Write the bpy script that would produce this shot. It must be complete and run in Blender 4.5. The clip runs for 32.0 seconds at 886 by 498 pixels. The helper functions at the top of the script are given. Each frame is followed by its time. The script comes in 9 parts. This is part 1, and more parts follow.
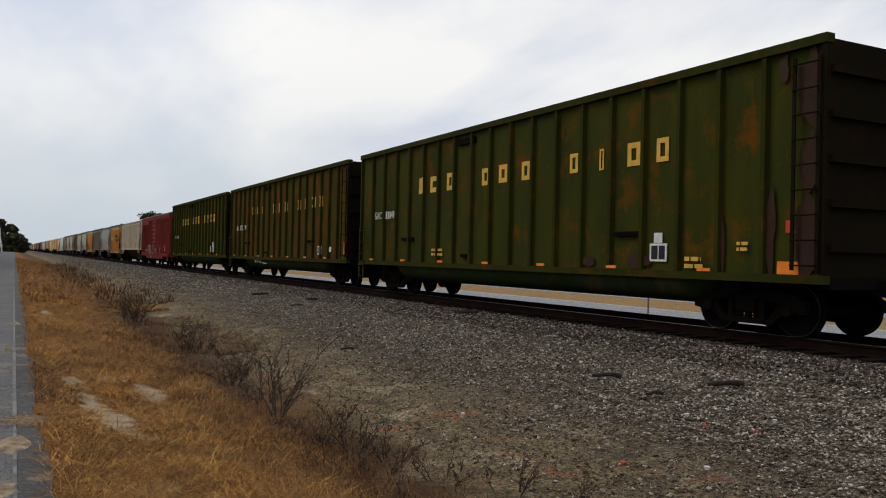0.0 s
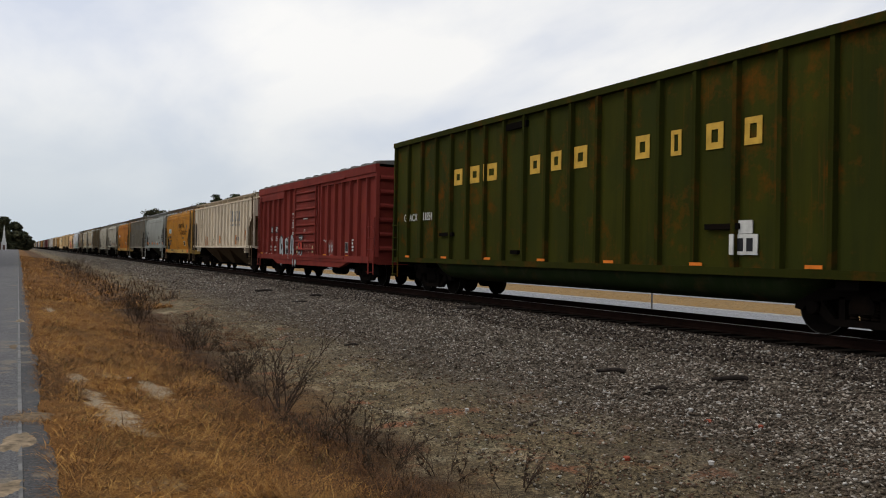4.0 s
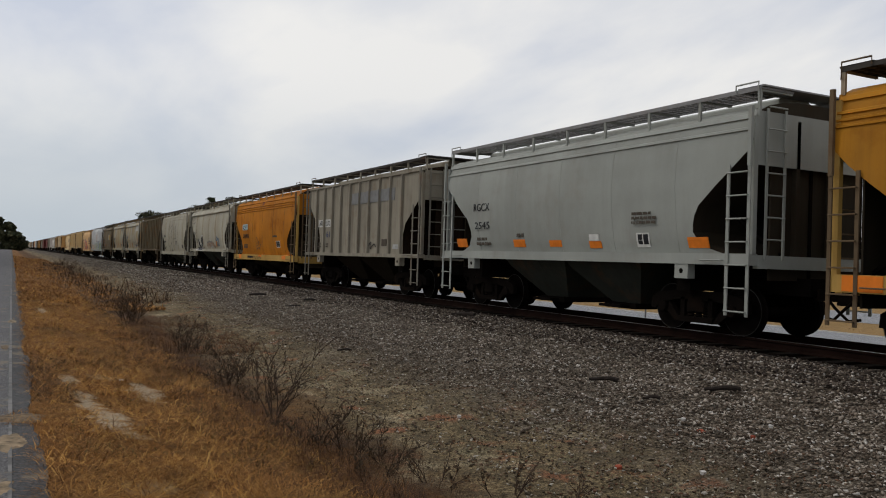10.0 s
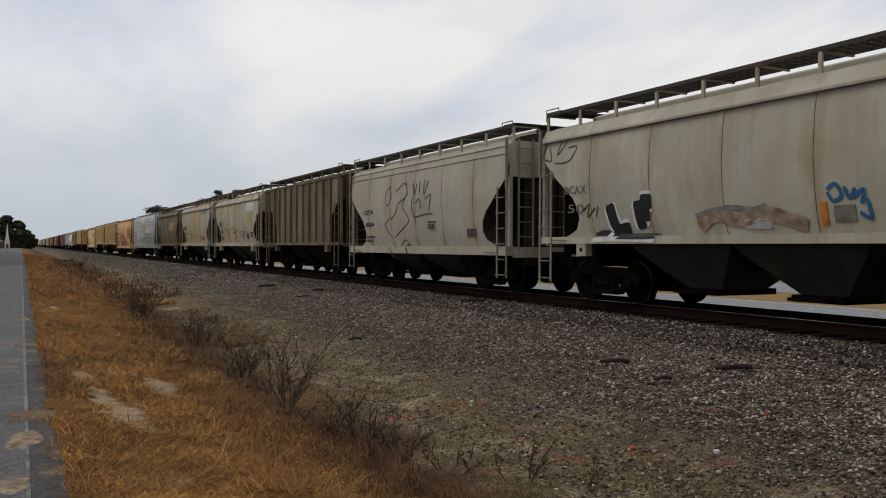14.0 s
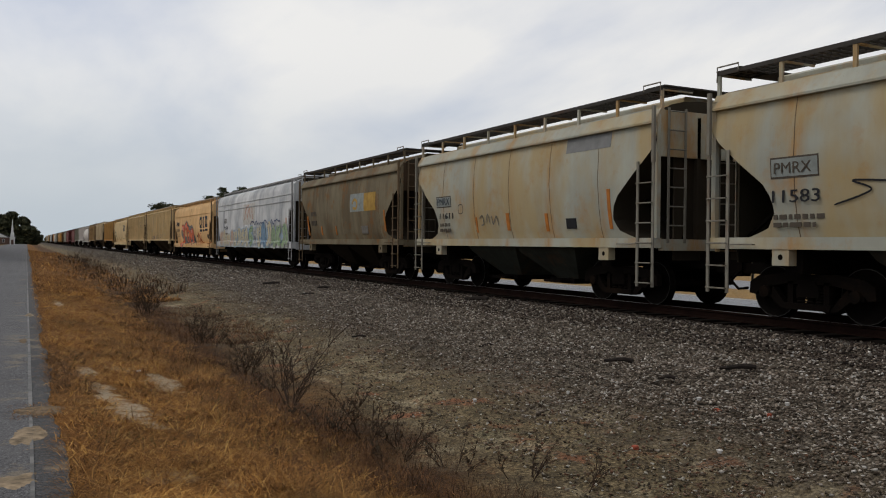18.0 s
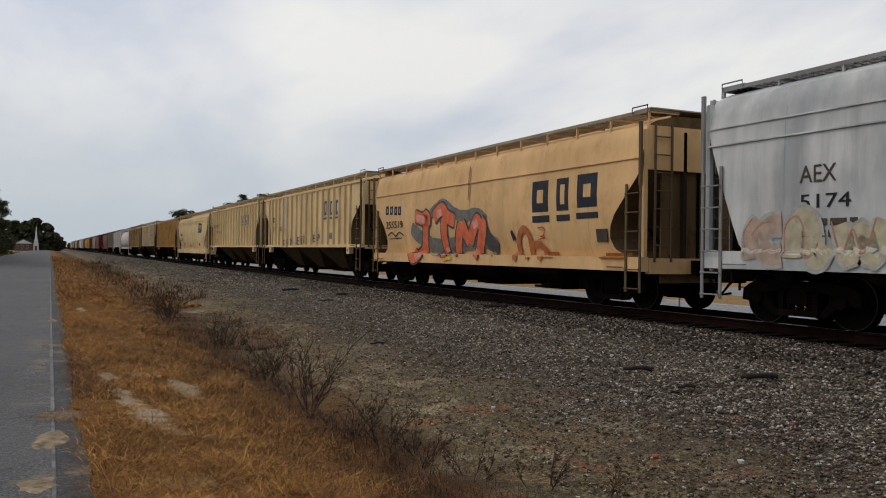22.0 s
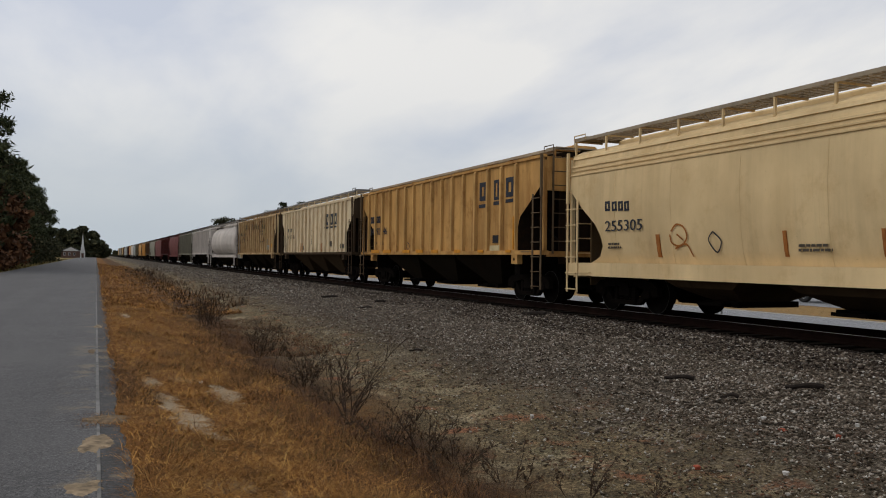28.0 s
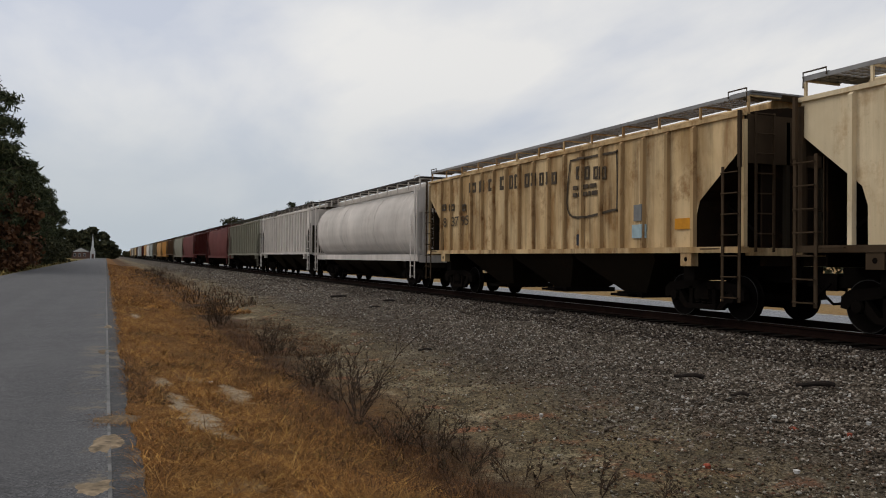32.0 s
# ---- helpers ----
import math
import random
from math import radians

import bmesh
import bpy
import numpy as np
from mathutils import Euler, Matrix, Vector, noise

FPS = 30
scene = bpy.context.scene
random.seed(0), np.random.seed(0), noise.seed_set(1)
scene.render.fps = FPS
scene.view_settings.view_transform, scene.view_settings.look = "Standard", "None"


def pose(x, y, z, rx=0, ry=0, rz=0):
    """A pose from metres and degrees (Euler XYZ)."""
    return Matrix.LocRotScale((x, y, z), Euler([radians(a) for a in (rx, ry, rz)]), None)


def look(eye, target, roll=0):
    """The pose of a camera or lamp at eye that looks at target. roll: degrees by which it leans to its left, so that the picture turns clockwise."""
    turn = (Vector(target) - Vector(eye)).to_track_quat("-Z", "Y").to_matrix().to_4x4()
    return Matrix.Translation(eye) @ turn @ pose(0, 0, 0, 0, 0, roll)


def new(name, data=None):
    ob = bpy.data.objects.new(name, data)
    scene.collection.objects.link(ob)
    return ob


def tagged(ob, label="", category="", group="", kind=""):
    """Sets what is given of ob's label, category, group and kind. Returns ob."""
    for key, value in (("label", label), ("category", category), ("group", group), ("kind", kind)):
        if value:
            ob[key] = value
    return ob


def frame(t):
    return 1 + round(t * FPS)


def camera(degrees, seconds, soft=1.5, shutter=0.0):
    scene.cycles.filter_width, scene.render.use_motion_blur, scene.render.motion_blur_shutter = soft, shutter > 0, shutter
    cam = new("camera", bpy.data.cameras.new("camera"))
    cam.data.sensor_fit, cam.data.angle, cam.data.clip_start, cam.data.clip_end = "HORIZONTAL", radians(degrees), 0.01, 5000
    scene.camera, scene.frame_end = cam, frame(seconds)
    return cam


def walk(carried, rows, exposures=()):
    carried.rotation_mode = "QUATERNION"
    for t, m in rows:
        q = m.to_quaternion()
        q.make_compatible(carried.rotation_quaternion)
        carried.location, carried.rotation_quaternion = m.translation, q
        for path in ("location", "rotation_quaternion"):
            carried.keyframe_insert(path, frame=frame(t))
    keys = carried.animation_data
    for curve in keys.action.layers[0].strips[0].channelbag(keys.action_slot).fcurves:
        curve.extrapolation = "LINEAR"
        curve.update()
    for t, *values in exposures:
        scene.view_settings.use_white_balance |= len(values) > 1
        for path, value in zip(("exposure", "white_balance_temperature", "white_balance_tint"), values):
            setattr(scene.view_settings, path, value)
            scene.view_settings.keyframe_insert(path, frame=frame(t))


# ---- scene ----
# The camera is held in the hand at the edge of a country road; it only turns.
cam = camera(56.5, 32.0, soft=1.05, shutter=0.0)
walk(cam, [
    (0, pose(0.0, 0.0, 1.22, 90.632, -1.292, -27.506)),
    (0.5, pose(0.0, 0.0, 1.22, 90.663, -0.870, -26.854)),
    (1, pose(0.0, 0.0, 1.22, 90.511, -0.353, -26.702)),
    (1.5, pose(0.0, 0.0, 1.22, 90.523, -0.207, -26.758)),
    (2, pose(0.0, 0.0, 1.22, 90.618, -0.366, -26.936)),
    (2.5, pose(0.0, 0.0, 1.22, 90.378, -0.421, -27.008)),
    (3, pose(0.0, 0.0, 1.22, 90.334, -0.743, -27.233)),
    (3.5, pose(0.0, 0.0, 1.22, 90.289, -0.929, -27.247)),
    (5.5, pose(0.0, 0.0, 1.22, 90.547, -1.345, -27.511)),
    (6, pose(0.0, 0.0, 1.22, 90.296, -1.205, -27.287)),
    (6.5, pose(0.0, 0.0, 1.22, 90.279, -1.127, -27.285)),
    (7, pose(0.0, 0.0, 1.22, 90.334, -1.299, -27.034)),
    (7.5, pose(0.0, 0.0, 1.22, 90.492, -1.592, -27.245)),
    (8, pose(0.0, 0.0, 1.22, 90.490, -1.817, -27.740)),
    (8.5, pose(0.0, 0.0, 1.22, 90.735, -2.039, -27.996)),
    (9, pose(0.0, 0.0, 1.22, 90.681, -2.222, -28.408)),
    (9.5, pose(0.0, 0.0, 1.22, 90.609, -1.965, -28.019)),
    (10, pose(0.0, 0.0, 1.22, 90.782, -1.858, -27.649)),
    (10.5, pose(0.0, 0.0, 1.22, 90.504, -1.592, -27.188)),
    (11, pose(0.0, 0.0, 1.22, 90.352, -1.376, -27.529)),
    (11.5, pose(0.0, 0.0, 1.22, 90.056, -0.588, -27.552)),
    (12, pose(0.0, 0.0, 1.22, 90.323, -0.813, -27.437)),
    (12.5, pose(0.0, 0.0, 1.22, 89.940, -0.561, -27.631)),
    (13, pose(0.0, 0.0, 1.22, 89.700, -0.255, -27.390)),
    (13.5, pose(0.0, 0.0, 1.22, 90.012, -0.481, -27.141)),
    (14, pose(0.0, 0.0, 1.22, 89.845, -0.283, -27.088)),
    (14.5, pose(0.0, 0.0, 1.22, 89.967, -0.256, -26.801)),
    (16.5, pose(0.0, 0.0, 1.22, 89.585, -0.475, -26.908)),
    (17, pose(0.0, 0.0, 1.22, 89.799, -0.749, -26.959)),
    (17.5, pose(0.0, 0.0, 1.22, 89.771, -0.799, -27.375)),
    (18, pose(0.0, 0.0, 1.22, 89.712, -0.572, -26.811)),
    (18.5, pose(0.0, 0.0, 1.22, 89.980, -0.748, -26.667)),
    (19, pose(0.0, 0.0, 1.22, 89.706, -0.654, -26.794)),
    (19.5, pose(0.0, 0.0, 1.22, 89.776, -0.834, -26.578)),
    (20, pose(0.0, 0.0, 1.22, 89.982, -0.857, -26.327)),
    (20.5, pose(0.0, 0.0, 1.22, 89.977, -0.707, -26.316)),
    (21, pose(0.0, 0.0, 1.22, 90.068, -0.712, -25.926)),
    (21.5, pose(0.0, 0.0, 1.22, 90.171, -0.943, -25.537)),
    (22, pose(0.0, 0.0, 1.22, 90.199, -0.719, -25.506)),
    (22.5, pose(0.0, 0.0, 1.22, 90.234, -1.250, -25.747)),
    (23, pose(0.0, 0.0, 1.22, 90.559, -1.274, -25.829)),
    (23.5, pose(0.0, 0.0, 1.22, 90.584, -0.923, -25.052)),
    (24, pose(0.0, 0.0, 1.22, 90.669, -0.539, -24.496)),
    (24.5, pose(0.0, 0.0, 1.22, 90.271, -0.125, -23.744)),
    (26.5, pose(0.0, 0.0, 1.22, 90.711, -0.069, -23.089)),
    (27, pose(0.0, 0.0, 1.22, 90.530, 0.088, -22.927)),
    (27.5, pose(0.0, 0.0, 1.22, 90.448, -0.145, -22.827)),
    (28, pose(0.0, 0.0, 1.22, 90.668, -0.726, -22.844)),
    (28.5, pose(0.0, 0.0, 1.22, 90.986, -1.011, -22.986)),
    (29, pose(0.0, 0.0, 1.22, 91.056, -0.997, -22.557)),
    (29.5, pose(0.0, 0.0, 1.22, 90.910, -0.739, -22.628)),
    (30, pose(0.0, 0.0, 1.22, 90.900, -0.475, -22.210)),
    (30.5, pose(0.0, 0.0, 1.22, 90.744, -0.672, -22.215)),
    (31, pose(0.0, 0.0, 1.22, 90.721, -0.456, -22.051)),
    (31.5, pose(0.0, 0.0, 1.22, 90.938, -0.350, -22.009)),
    (32, pose(0.0, 0.0, 1.22, 90.608, -0.477, -22.251)),
], exposures=[(0.0, 0.17), (3.5, 0.18), (5.6, 0.20), (6.6, 0.16), (8.0, 0.05), (10.0, 0.0), (20.0, 0.0), (32.0, -0.06)])

# ---- sky and sun: thin overcast, the sun veiled high over the woods beside the road ----
SUN_AZ, SUN_EL = radians(-52.0), radians(46.0)      # from +y towards +x, above the horizon


def make_world():
    w = bpy.data.worlds.new("overcast_sky")
    scene.world = w
    w.use_nodes = True
    nt = w.node_tree
    nt.nodes.clear()
    out = nt.nodes.new("ShaderNodeOutputWorld")
    bg = nt.nodes.new("ShaderNodeBackground")
    sky = nt.nodes.new("ShaderNodeTexSky")
    sky.sky_type = "NISHITA"
    sky.sun_disc = False
    sky.sun_elevation, sky.sun_rotation = SUN_EL, SUN_AZ
    sky.air_density, sky.dust_density, sky.ozone_density = 1.0, 2.5, 1.5
    tc = nt.nodes.new("ShaderNodeTexCoord")
    sep = nt.nodes.new("ShaderNodeSeparateXYZ")
    nt.links.new(tc.outputs["Generated"], sep.inputs[0])
    # the cloud sheet is a level plane: direction over height
    hgt = nt.nodes.new("ShaderNodeMath"); hgt.operation = "ADD"; hgt.inputs[1].default_value = 0.22
    ab = nt.nodes.new("ShaderNodeMath"); ab.operation = "ABSOLUTE"
    nt.links.new(sep.outputs["Z"], ab.inputs[0]); nt.links.new(ab.outputs[0], hgt.inputs[0])
    dv = []
    for axis in "XY":
        q = nt.nodes.new("ShaderNodeMath"); q.operation = "DIVIDE"
        nt.links.new(sep.outputs[axis], q.inputs[0]); nt.links.new(hgt.outputs[0], q.inputs[1])
        dv.append(q)
    cmb = nt.nodes.new("ShaderNodeCombineXYZ")
    nt.links.new(dv[0].outputs[0], cmb.inputs[0]); nt.links.new(dv[1].outputs[0], cmb.inputs[1])
    mp = nt.nodes.new("ShaderNodeMapping")
    mp.inputs["Rotation"].default_value = (0, 0, radians(-20))
    mp.inputs["Scale"].default_value = (1.0, 0.55, 1.0)
    mp.inputs["Location"].default_value = (0.35, 0.2, 0.0)
    nt.links.new(cmb.outputs[0], mp.inputs[0])
    big = nt.nodes.new("ShaderNodeTexNoise")
    big.inputs["Scale"].default_value, big.inputs["Detail"].default_value = 1.5, 8.0
    big.inputs["Roughness"].default_value, big.inputs["Distortion"].default_value = 0.5, 0.25
    nt.links.new(mp.outputs[0], big.inputs["Vector"])
    ramp = nt.nodes.new("ShaderNodeValToRGB")
    ramp.color_ramp.elements[0].position, ramp.color_ramp.elements[1].position = 0.37, 0.60
    ramp.color_ramp.elements[0].color = (0.10, 0.10, 0.10, 1)
    ramp.color_ramp.elements[1].color = (1, 1, 1, 1)
    # the sheet is thinner down the line, to the north, than over the highway
    lean = nt.nodes.new("ShaderNodeMapRange")
    lean.inputs["From Min"].default_value, lean.inputs["From Max"].default_value = 0.0, 0.45
    lean.inputs["To Min"].default_value, lean.inputs["To Max"].default_value = -0.07, 0.05
    nt.links.new(sep.outputs["X"], lean.inputs["Value"])
    cover = nt.nodes.new("ShaderNodeMath"); cover.operation = "ADD"
    nt.links.new(big.outputs[0], cover.inputs[0]); nt.links.new(lean.outputs[0], cover.inputs[1])
    # and thins again over the highway
    thin = nt.nodes.new("ShaderNodeMapRange")
    thin.inputs["From Min"].default_value, thin.inputs["From Max"].default_value = 0.55, 0.85
    thin.inputs["To Min"].default_value, thin.inputs["To Max"].default_value = 0.0, -0.09
    nt.links.new(sep.outputs["X"], thin.inputs["Value"])
    both_ = nt.nodes.new("ShaderNodeMath"); both_.operation = "ADD"
    nt.links.new(cover.outputs[0], both_.inputs[0]); nt.links.new(thin.outputs[0], both_.inputs[1])
    nt.links.new(both_.outputs[0], ramp.inputs[0])
    # brighter cloud round the veiled sun
    dirv = (math.sin(SUN_AZ) * math.cos(SUN_EL), math.cos(SUN_AZ) * math.cos(SUN_EL), math.sin(SUN_EL))
    dot = nt.nodes.new("ShaderNodeVectorMath"); dot.operation = "DOT_PRODUCT"
    nt.links.new(tc.outputs["Generated"], dot.inputs[0]); dot.inputs[1].default_value = dirv
    glow = nt.nodes.new("ShaderNodeMapRange")
    glow.inputs["From Min"].default_value, glow.inputs["From Max"].default_value = 0.3, 1.0
    glow.inputs["To Min"].default_value, glow.inputs["To Max"].default_value = 0.0, 0.12
    nt.links.new(dot.outputs["Value"], glow.inputs["Value"])
    cloud = nt.nodes.new("ShaderNodeMix"); cloud.data_type = "RGBA"; cloud.blend_type = "MULTIPLY"
    cloud.inputs["Factor"].default_value = 1.0
    cloud.inputs[6].default_value = CLOUD
    # an overcast sky is brighter overhead than near the horizon
    rise = nt.nodes.new("ShaderNodeMapRange")
    rise.interpolation_type = "SMOOTHSTEP"
    rise.inputs["From Min"].default_value, rise.inputs["From Max"].default_value = 0.30, 1.0
    rise.inputs["To Min"].default_value, rise.inputs["To Max"].default_value = 1.0, 1.15
    nt.links.new(sep.outputs["Z"], rise.inputs["Value"])
    both = nt.nodes.new("ShaderNodeMath"); both.operation = "ADD"
    nt.links.new(glow.outputs[0], both.inputs[0]); nt.links.new(rise.outputs[0], both.inputs[1])
    nt.links.new(both.outputs[0], cloud.inputs[7])
    mix = nt.nodes.new("ShaderNodeMix"); mix.data_type = "RGBA"
    nt.links.new(ramp.outputs[0], mix.inputs["Factor"])
    veil = nt.nodes.new("ShaderNodeMix"); veil.data_type = "RGBA"
    veil.inputs["Factor"].default_value = 0.75
    veil.inputs[7].default_value = (6.3, 6.65, 7.6, 1)
    nt.links.new(sky.outputs[0], veil.inputs[6])
    nt.links.new(veil.outputs[2], mix.inputs[6]); nt.links.new(cloud.outputs[2], mix.inputs[7])
    # ground haze dulls the sky towards the horizon
    low = nt.nodes.new("ShaderNodeMapRange")
    low.interpolation_type = "SMOOTHSTEP"
    low.inputs["From Min"].default_value, low.inputs["From Max"].default_value = 0.0, 0.24
    low.inputs["To Min"].default_value, low.inputs["To Max"].default_value = 1.0, 0.0
    nt.links.new(ab.outputs[0], low.inputs["Value"])
    side = nt.nodes.new("ShaderNodeMapRange")
    side.inputs["From Min"].default_value, side.inputs["From Max"].default_value = 0.05, 0.75
    side.inputs["To Min"].default_value, side.inputs["To Max"].default_value = 1.0, 0.25
    nt.links.new(sep.outputs["X"], side.inputs["Value"])
    amount = nt.nodes.new("ShaderNodeMath"); amount.operation = "MULTIPLY"
    nt.links.new(low.outputs[0], amount.inputs[0]); nt.links.new(side.outputs[0], amount.inputs[1])
    haze = nt.nodes.new("ShaderNodeMix"); haze.data_type = "RGBA"
    haze.inputs[7].default_value = (5.0, 5.55, 6.05, 1)
    nt.links.new(amount.outputs[0], haze.inputs["Factor"]); nt.links.new(mix.outputs[2], haze.inputs[6])
    nt.links.new(haze.outputs[2], bg.inputs["Color"])
    bg.inputs["Strength"].default_value = SKY_STRENGTH
    nt.links.new(bg.outputs[0], out.inputs["Surface"])


SKY_STRENGTH = 0.10
CLOUD = (8.25, 8.2, 8.1, 1)
make_world()
sun = new("sun", bpy.data.lights.new("sun", "SUN"))
sun.data.energy, sun.data.angle, sun.data.color = 0.75, radians(20), (1.0, 0.93, 0.82)
sun.matrix_world = look((0, 0, 30), (-math.sin(SUN_AZ) * 10, -math.cos(SUN_AZ) * 10, 30 - 10 * math.tan(SUN_EL)))
scene.view_settings.exposure = 0.0

# ---- materials ----
def nodes_of(name):
    m = bpy.data.materials.new(name)
    m.use_nodes = True
    nt = m.node_tree
    return m, nt, nt.nodes["Principled BSDF"]


def node(nt, kind, ins=None, **attrs):
    n = nt.nodes.new(kind)
    for k, v in attrs.items():
        if k == "operation":
            n.operation = v
        elif k == "data_type":
            n.data_type = v
        elif k == "blend_type":
            n.blend_type = v
    for k, v in (ins or {}).items():
        if isinstance(v, bpy.types.NodeSocket):
            nt.links.new(v, n.inputs[k])
        else:
            n.inputs[k].default_value = v
    return n


def noise_tex(nt, vec, scale, detail=4.0, rough=0.55):
    return node(nt, "ShaderNodeTexNoise", {"Vector": vec, "Scale": scale, "Detail": detail, "Roughness": rough}).outputs[0]


def ramp(nt, fac, lo, hi, a=0.0, b=1.0):
    return node(nt, "ShaderNodeMapRange", {"Value": fac, "From Min": lo, "From Max": hi, "To Min": a, "To Max": b}).outputs[0]


def blend(nt, fac, a, b, how="MIX"):
    return node(nt, "ShaderNodeMix", {0: fac, 6: a, 7: b}, data_type="RGBA", blend_type=how).outputs[2]


def mul(nt, a, b):
    return node(nt, "ShaderNodeMath", {0: a, 1: b}, operation="MULTIPLY").outputs[0]


def c4(c):
    return (c[0], c[1], c[2], 1.0)


def spread(nt):
    """Object coordinates, shifted for each object by its own random number."""
    tc = node(nt, "ShaderNodeTexCoord")
    oi = node(nt, "ShaderNodeObjectInfo")
    k = node(nt, "ShaderNodeMath", {0: oi.outputs["Random"], 1: 37.0}, operation="MULTIPLY")
    cb = node(nt, "ShaderNodeCombineXYZ", {0: k.outputs[0], 1: k.outputs[0], 2: k.outputs[0]})
    return node(nt, "ShaderNodeVectorMath", {0: tc.outputs["Object"], 1: cb.outputs[0]}, operation="ADD").outputs[0]


RUST = (0.16, 0.062, 0.022)
GRIME = (0.055, 0.047, 0.038)


def paint(name, col, rust=0.3, dirt=0.45, rough=0.65, rustcol=RUST, dirtcol=GRIME, spec=0.07, stain=None, stainamt=0.0, streak=1.0, pitch=0.0):
    """Weathered rail car paint: uneven tone, streaks that run down, rust bloom; pitch: rust weeps from seams that far apart."""
    m, nt, b = nodes_of(name)
    v = spread(nt)
    tone = ramp(nt, noise_tex(nt, v, 0.45, 5), 0.3, 0.7, 0.80, 1.14)
    base = blend(nt, 1.0, c4(col), node(nt, "ShaderNodeCombineXYZ", {0: tone, 1: tone, 2: tone}).outputs[0], "MULTIPLY")
    if stain:
        wide = node(nt, "ShaderNodeMapping", {"Vector": v, "Scale": (0.9, 0.9, 0.45)}).outputs[0]
        base = blend(nt, ramp(nt, noise_tex(nt, wide, 0.9, 5, 0.55), 0.42, 0.62, 0.0, stainamt), base, c4(stain))
    # streaks come in patches, not all along the side
    run = node(nt, "ShaderNodeMapping", {"Vector": v, "Scale": (2.4, 2.4, 0.16)}).outputs[0]
    where = ramp(nt, noise_tex(nt, v, 0.55, 4, 0.6), 0.38, 0.62)
    streaks = mul(nt, ramp(nt, noise_tex(nt, run, 1.6, 7, 0.66), 0.42, 0.72, 0.0, dirt), ramp(nt, where, 0.0, 1.0, 0.25, 1.0))
    base = blend(nt, streaks, base, c4(dirtcol))
    bloom = ramp(nt, noise_tex(nt, v, 1.1, 9, 0.72), 0.53, 0.66, 0.0, rust)
    base = blend(nt, bloom, base, c4(rustcol))
    run2 = node(nt, "ShaderNodeMapping", {"Vector": v, "Scale": (7.0, 7.0, 0.22)}).outputs[0]
    thin = mul(nt, ramp(nt, noise_tex(nt, run2, 2.0, 4, 0.6), 0.60, 0.78, 0.0, rust * 0.8 * streak), where)
    base = blend(nt, thin, base, c4(rustcol))
    if pitch:
        y = node(nt, "ShaderNodeSeparateXYZ", {0: node(nt, "ShaderNodeTexCoord").outputs["Object"]}).outputs["Y"]
        gap = node(nt, "ShaderNodeMath", {0: y, 1: pitch / 2}, operation="PINGPONG").outputs[0]
        weep = mul(nt, ramp(nt, gap, 0.0, 0.30, 1.0, 0.0), ramp(nt, noise_tex(nt, node(nt, "ShaderNodeMapping", {"Vector": v, "Scale": (1.6, 1.6, 0.5)}).outputs[0], 1.6, 6, 0.65), 0.44, 0.62))
        base = blend(nt, mul(nt, weep, 0.75), base, c4(rustcol))
    specks = ramp(nt, noise_tex(nt, v, 26.0, 3, 0.6), 0.66, 0.74, 0.0, 0.30)
    base = blend(nt, specks, base, c4(dirtcol))
    nt.links.new(base, b.inputs["Base Color"])
    nt.links.new(ramp(nt, bloom, 0, 1, rough, 0.9), b.inputs["Roughness"])
    b.inputs["Specular IOR Level"].default_value = spec
    bump = node(nt, "ShaderNodeBump", {"Height": noise_tex(nt, v, 1.2, 4), "Strength": 0.25, "Distance": 0.03})
    nt.links.new(bump.outputs[0], b.inputs["Normal"])
    return m


def plain(name, col, rough=0.6, metal=0.0, var=0.25, scale=6.0, spec=0.2):
    m, nt, b = nodes_of(name)
    v = spread(nt)
    tone = ramp(nt, noise_tex(nt, v, scale, 5), 0.3, 0.7, 1 - var, 1 + var)
    nt.links.new(blend(nt, 1.0, c4(col), node(nt, "ShaderNodeCombineXYZ", {0: tone, 1: tone, 2: tone}).outputs[0], "MULTIPLY"), b.inputs["Base Color"])
    b.inputs["Roughness"].default_value, b.inputs["Metallic"].default_value = rough, metal
    b.inputs["Specular IOR Level"].default_value = spec
    return m


def decal(name, col, wear=0.35):
    """Stencilled or sprayed paint, worn away in places."""
    m, nt, b = nodes_of(name)
    v = spread(nt)
    tone = ramp(nt, noise_tex(nt, v, 5.0, 5), 0.35, 0.75, 1.0, 1.0 - wear)
    nt.links.new(blend(nt, 1.0, c4(col), node(nt, "ShaderNodeCombineXYZ", {0: tone, 1: tone, 2: tone}).outputs[0], "MULTIPLY"), b.inputs["Base Color"])
    b.inputs["Roughness"].default_value = 0.65
    b.inputs["Specular IOR Level"].default_value = 0.15
    return m


GREEN = paint("green_paint", (0.037, 0.038, 0.0045), rust=0.8, dirt=0.5, rustcol=(0.115, 0.040, 0.005), dirtcol=(0.009, 0.010, 0.004), stain=(0.022, 0.028, 0.006), stainamt=0.6, spec=0.03)
GREEN_RUSTY = paint("rusty_green_paint", (0.043, 0.036, 0.004), rust=0.9, dirt=0.5, rustcol=(0.135, 0.043, 0.005), dirtcol=(0.010, 0.009, 0.004), stain=(0.075, 0.032, 0.005), stainamt=0.75, spec=0.03)
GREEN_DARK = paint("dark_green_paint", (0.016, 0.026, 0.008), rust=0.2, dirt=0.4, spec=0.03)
RED = paint("oxide_red_paint", (0.185, 0.030, 0.022), rust=0.4, dirt=0.45, rustcol=(0.21, 0.040, 0.020), dirtcol=(0.045, 0.012, 0.009), stain=(0.125, 0.020, 0.015), stainamt=0.7, spec=0.05)
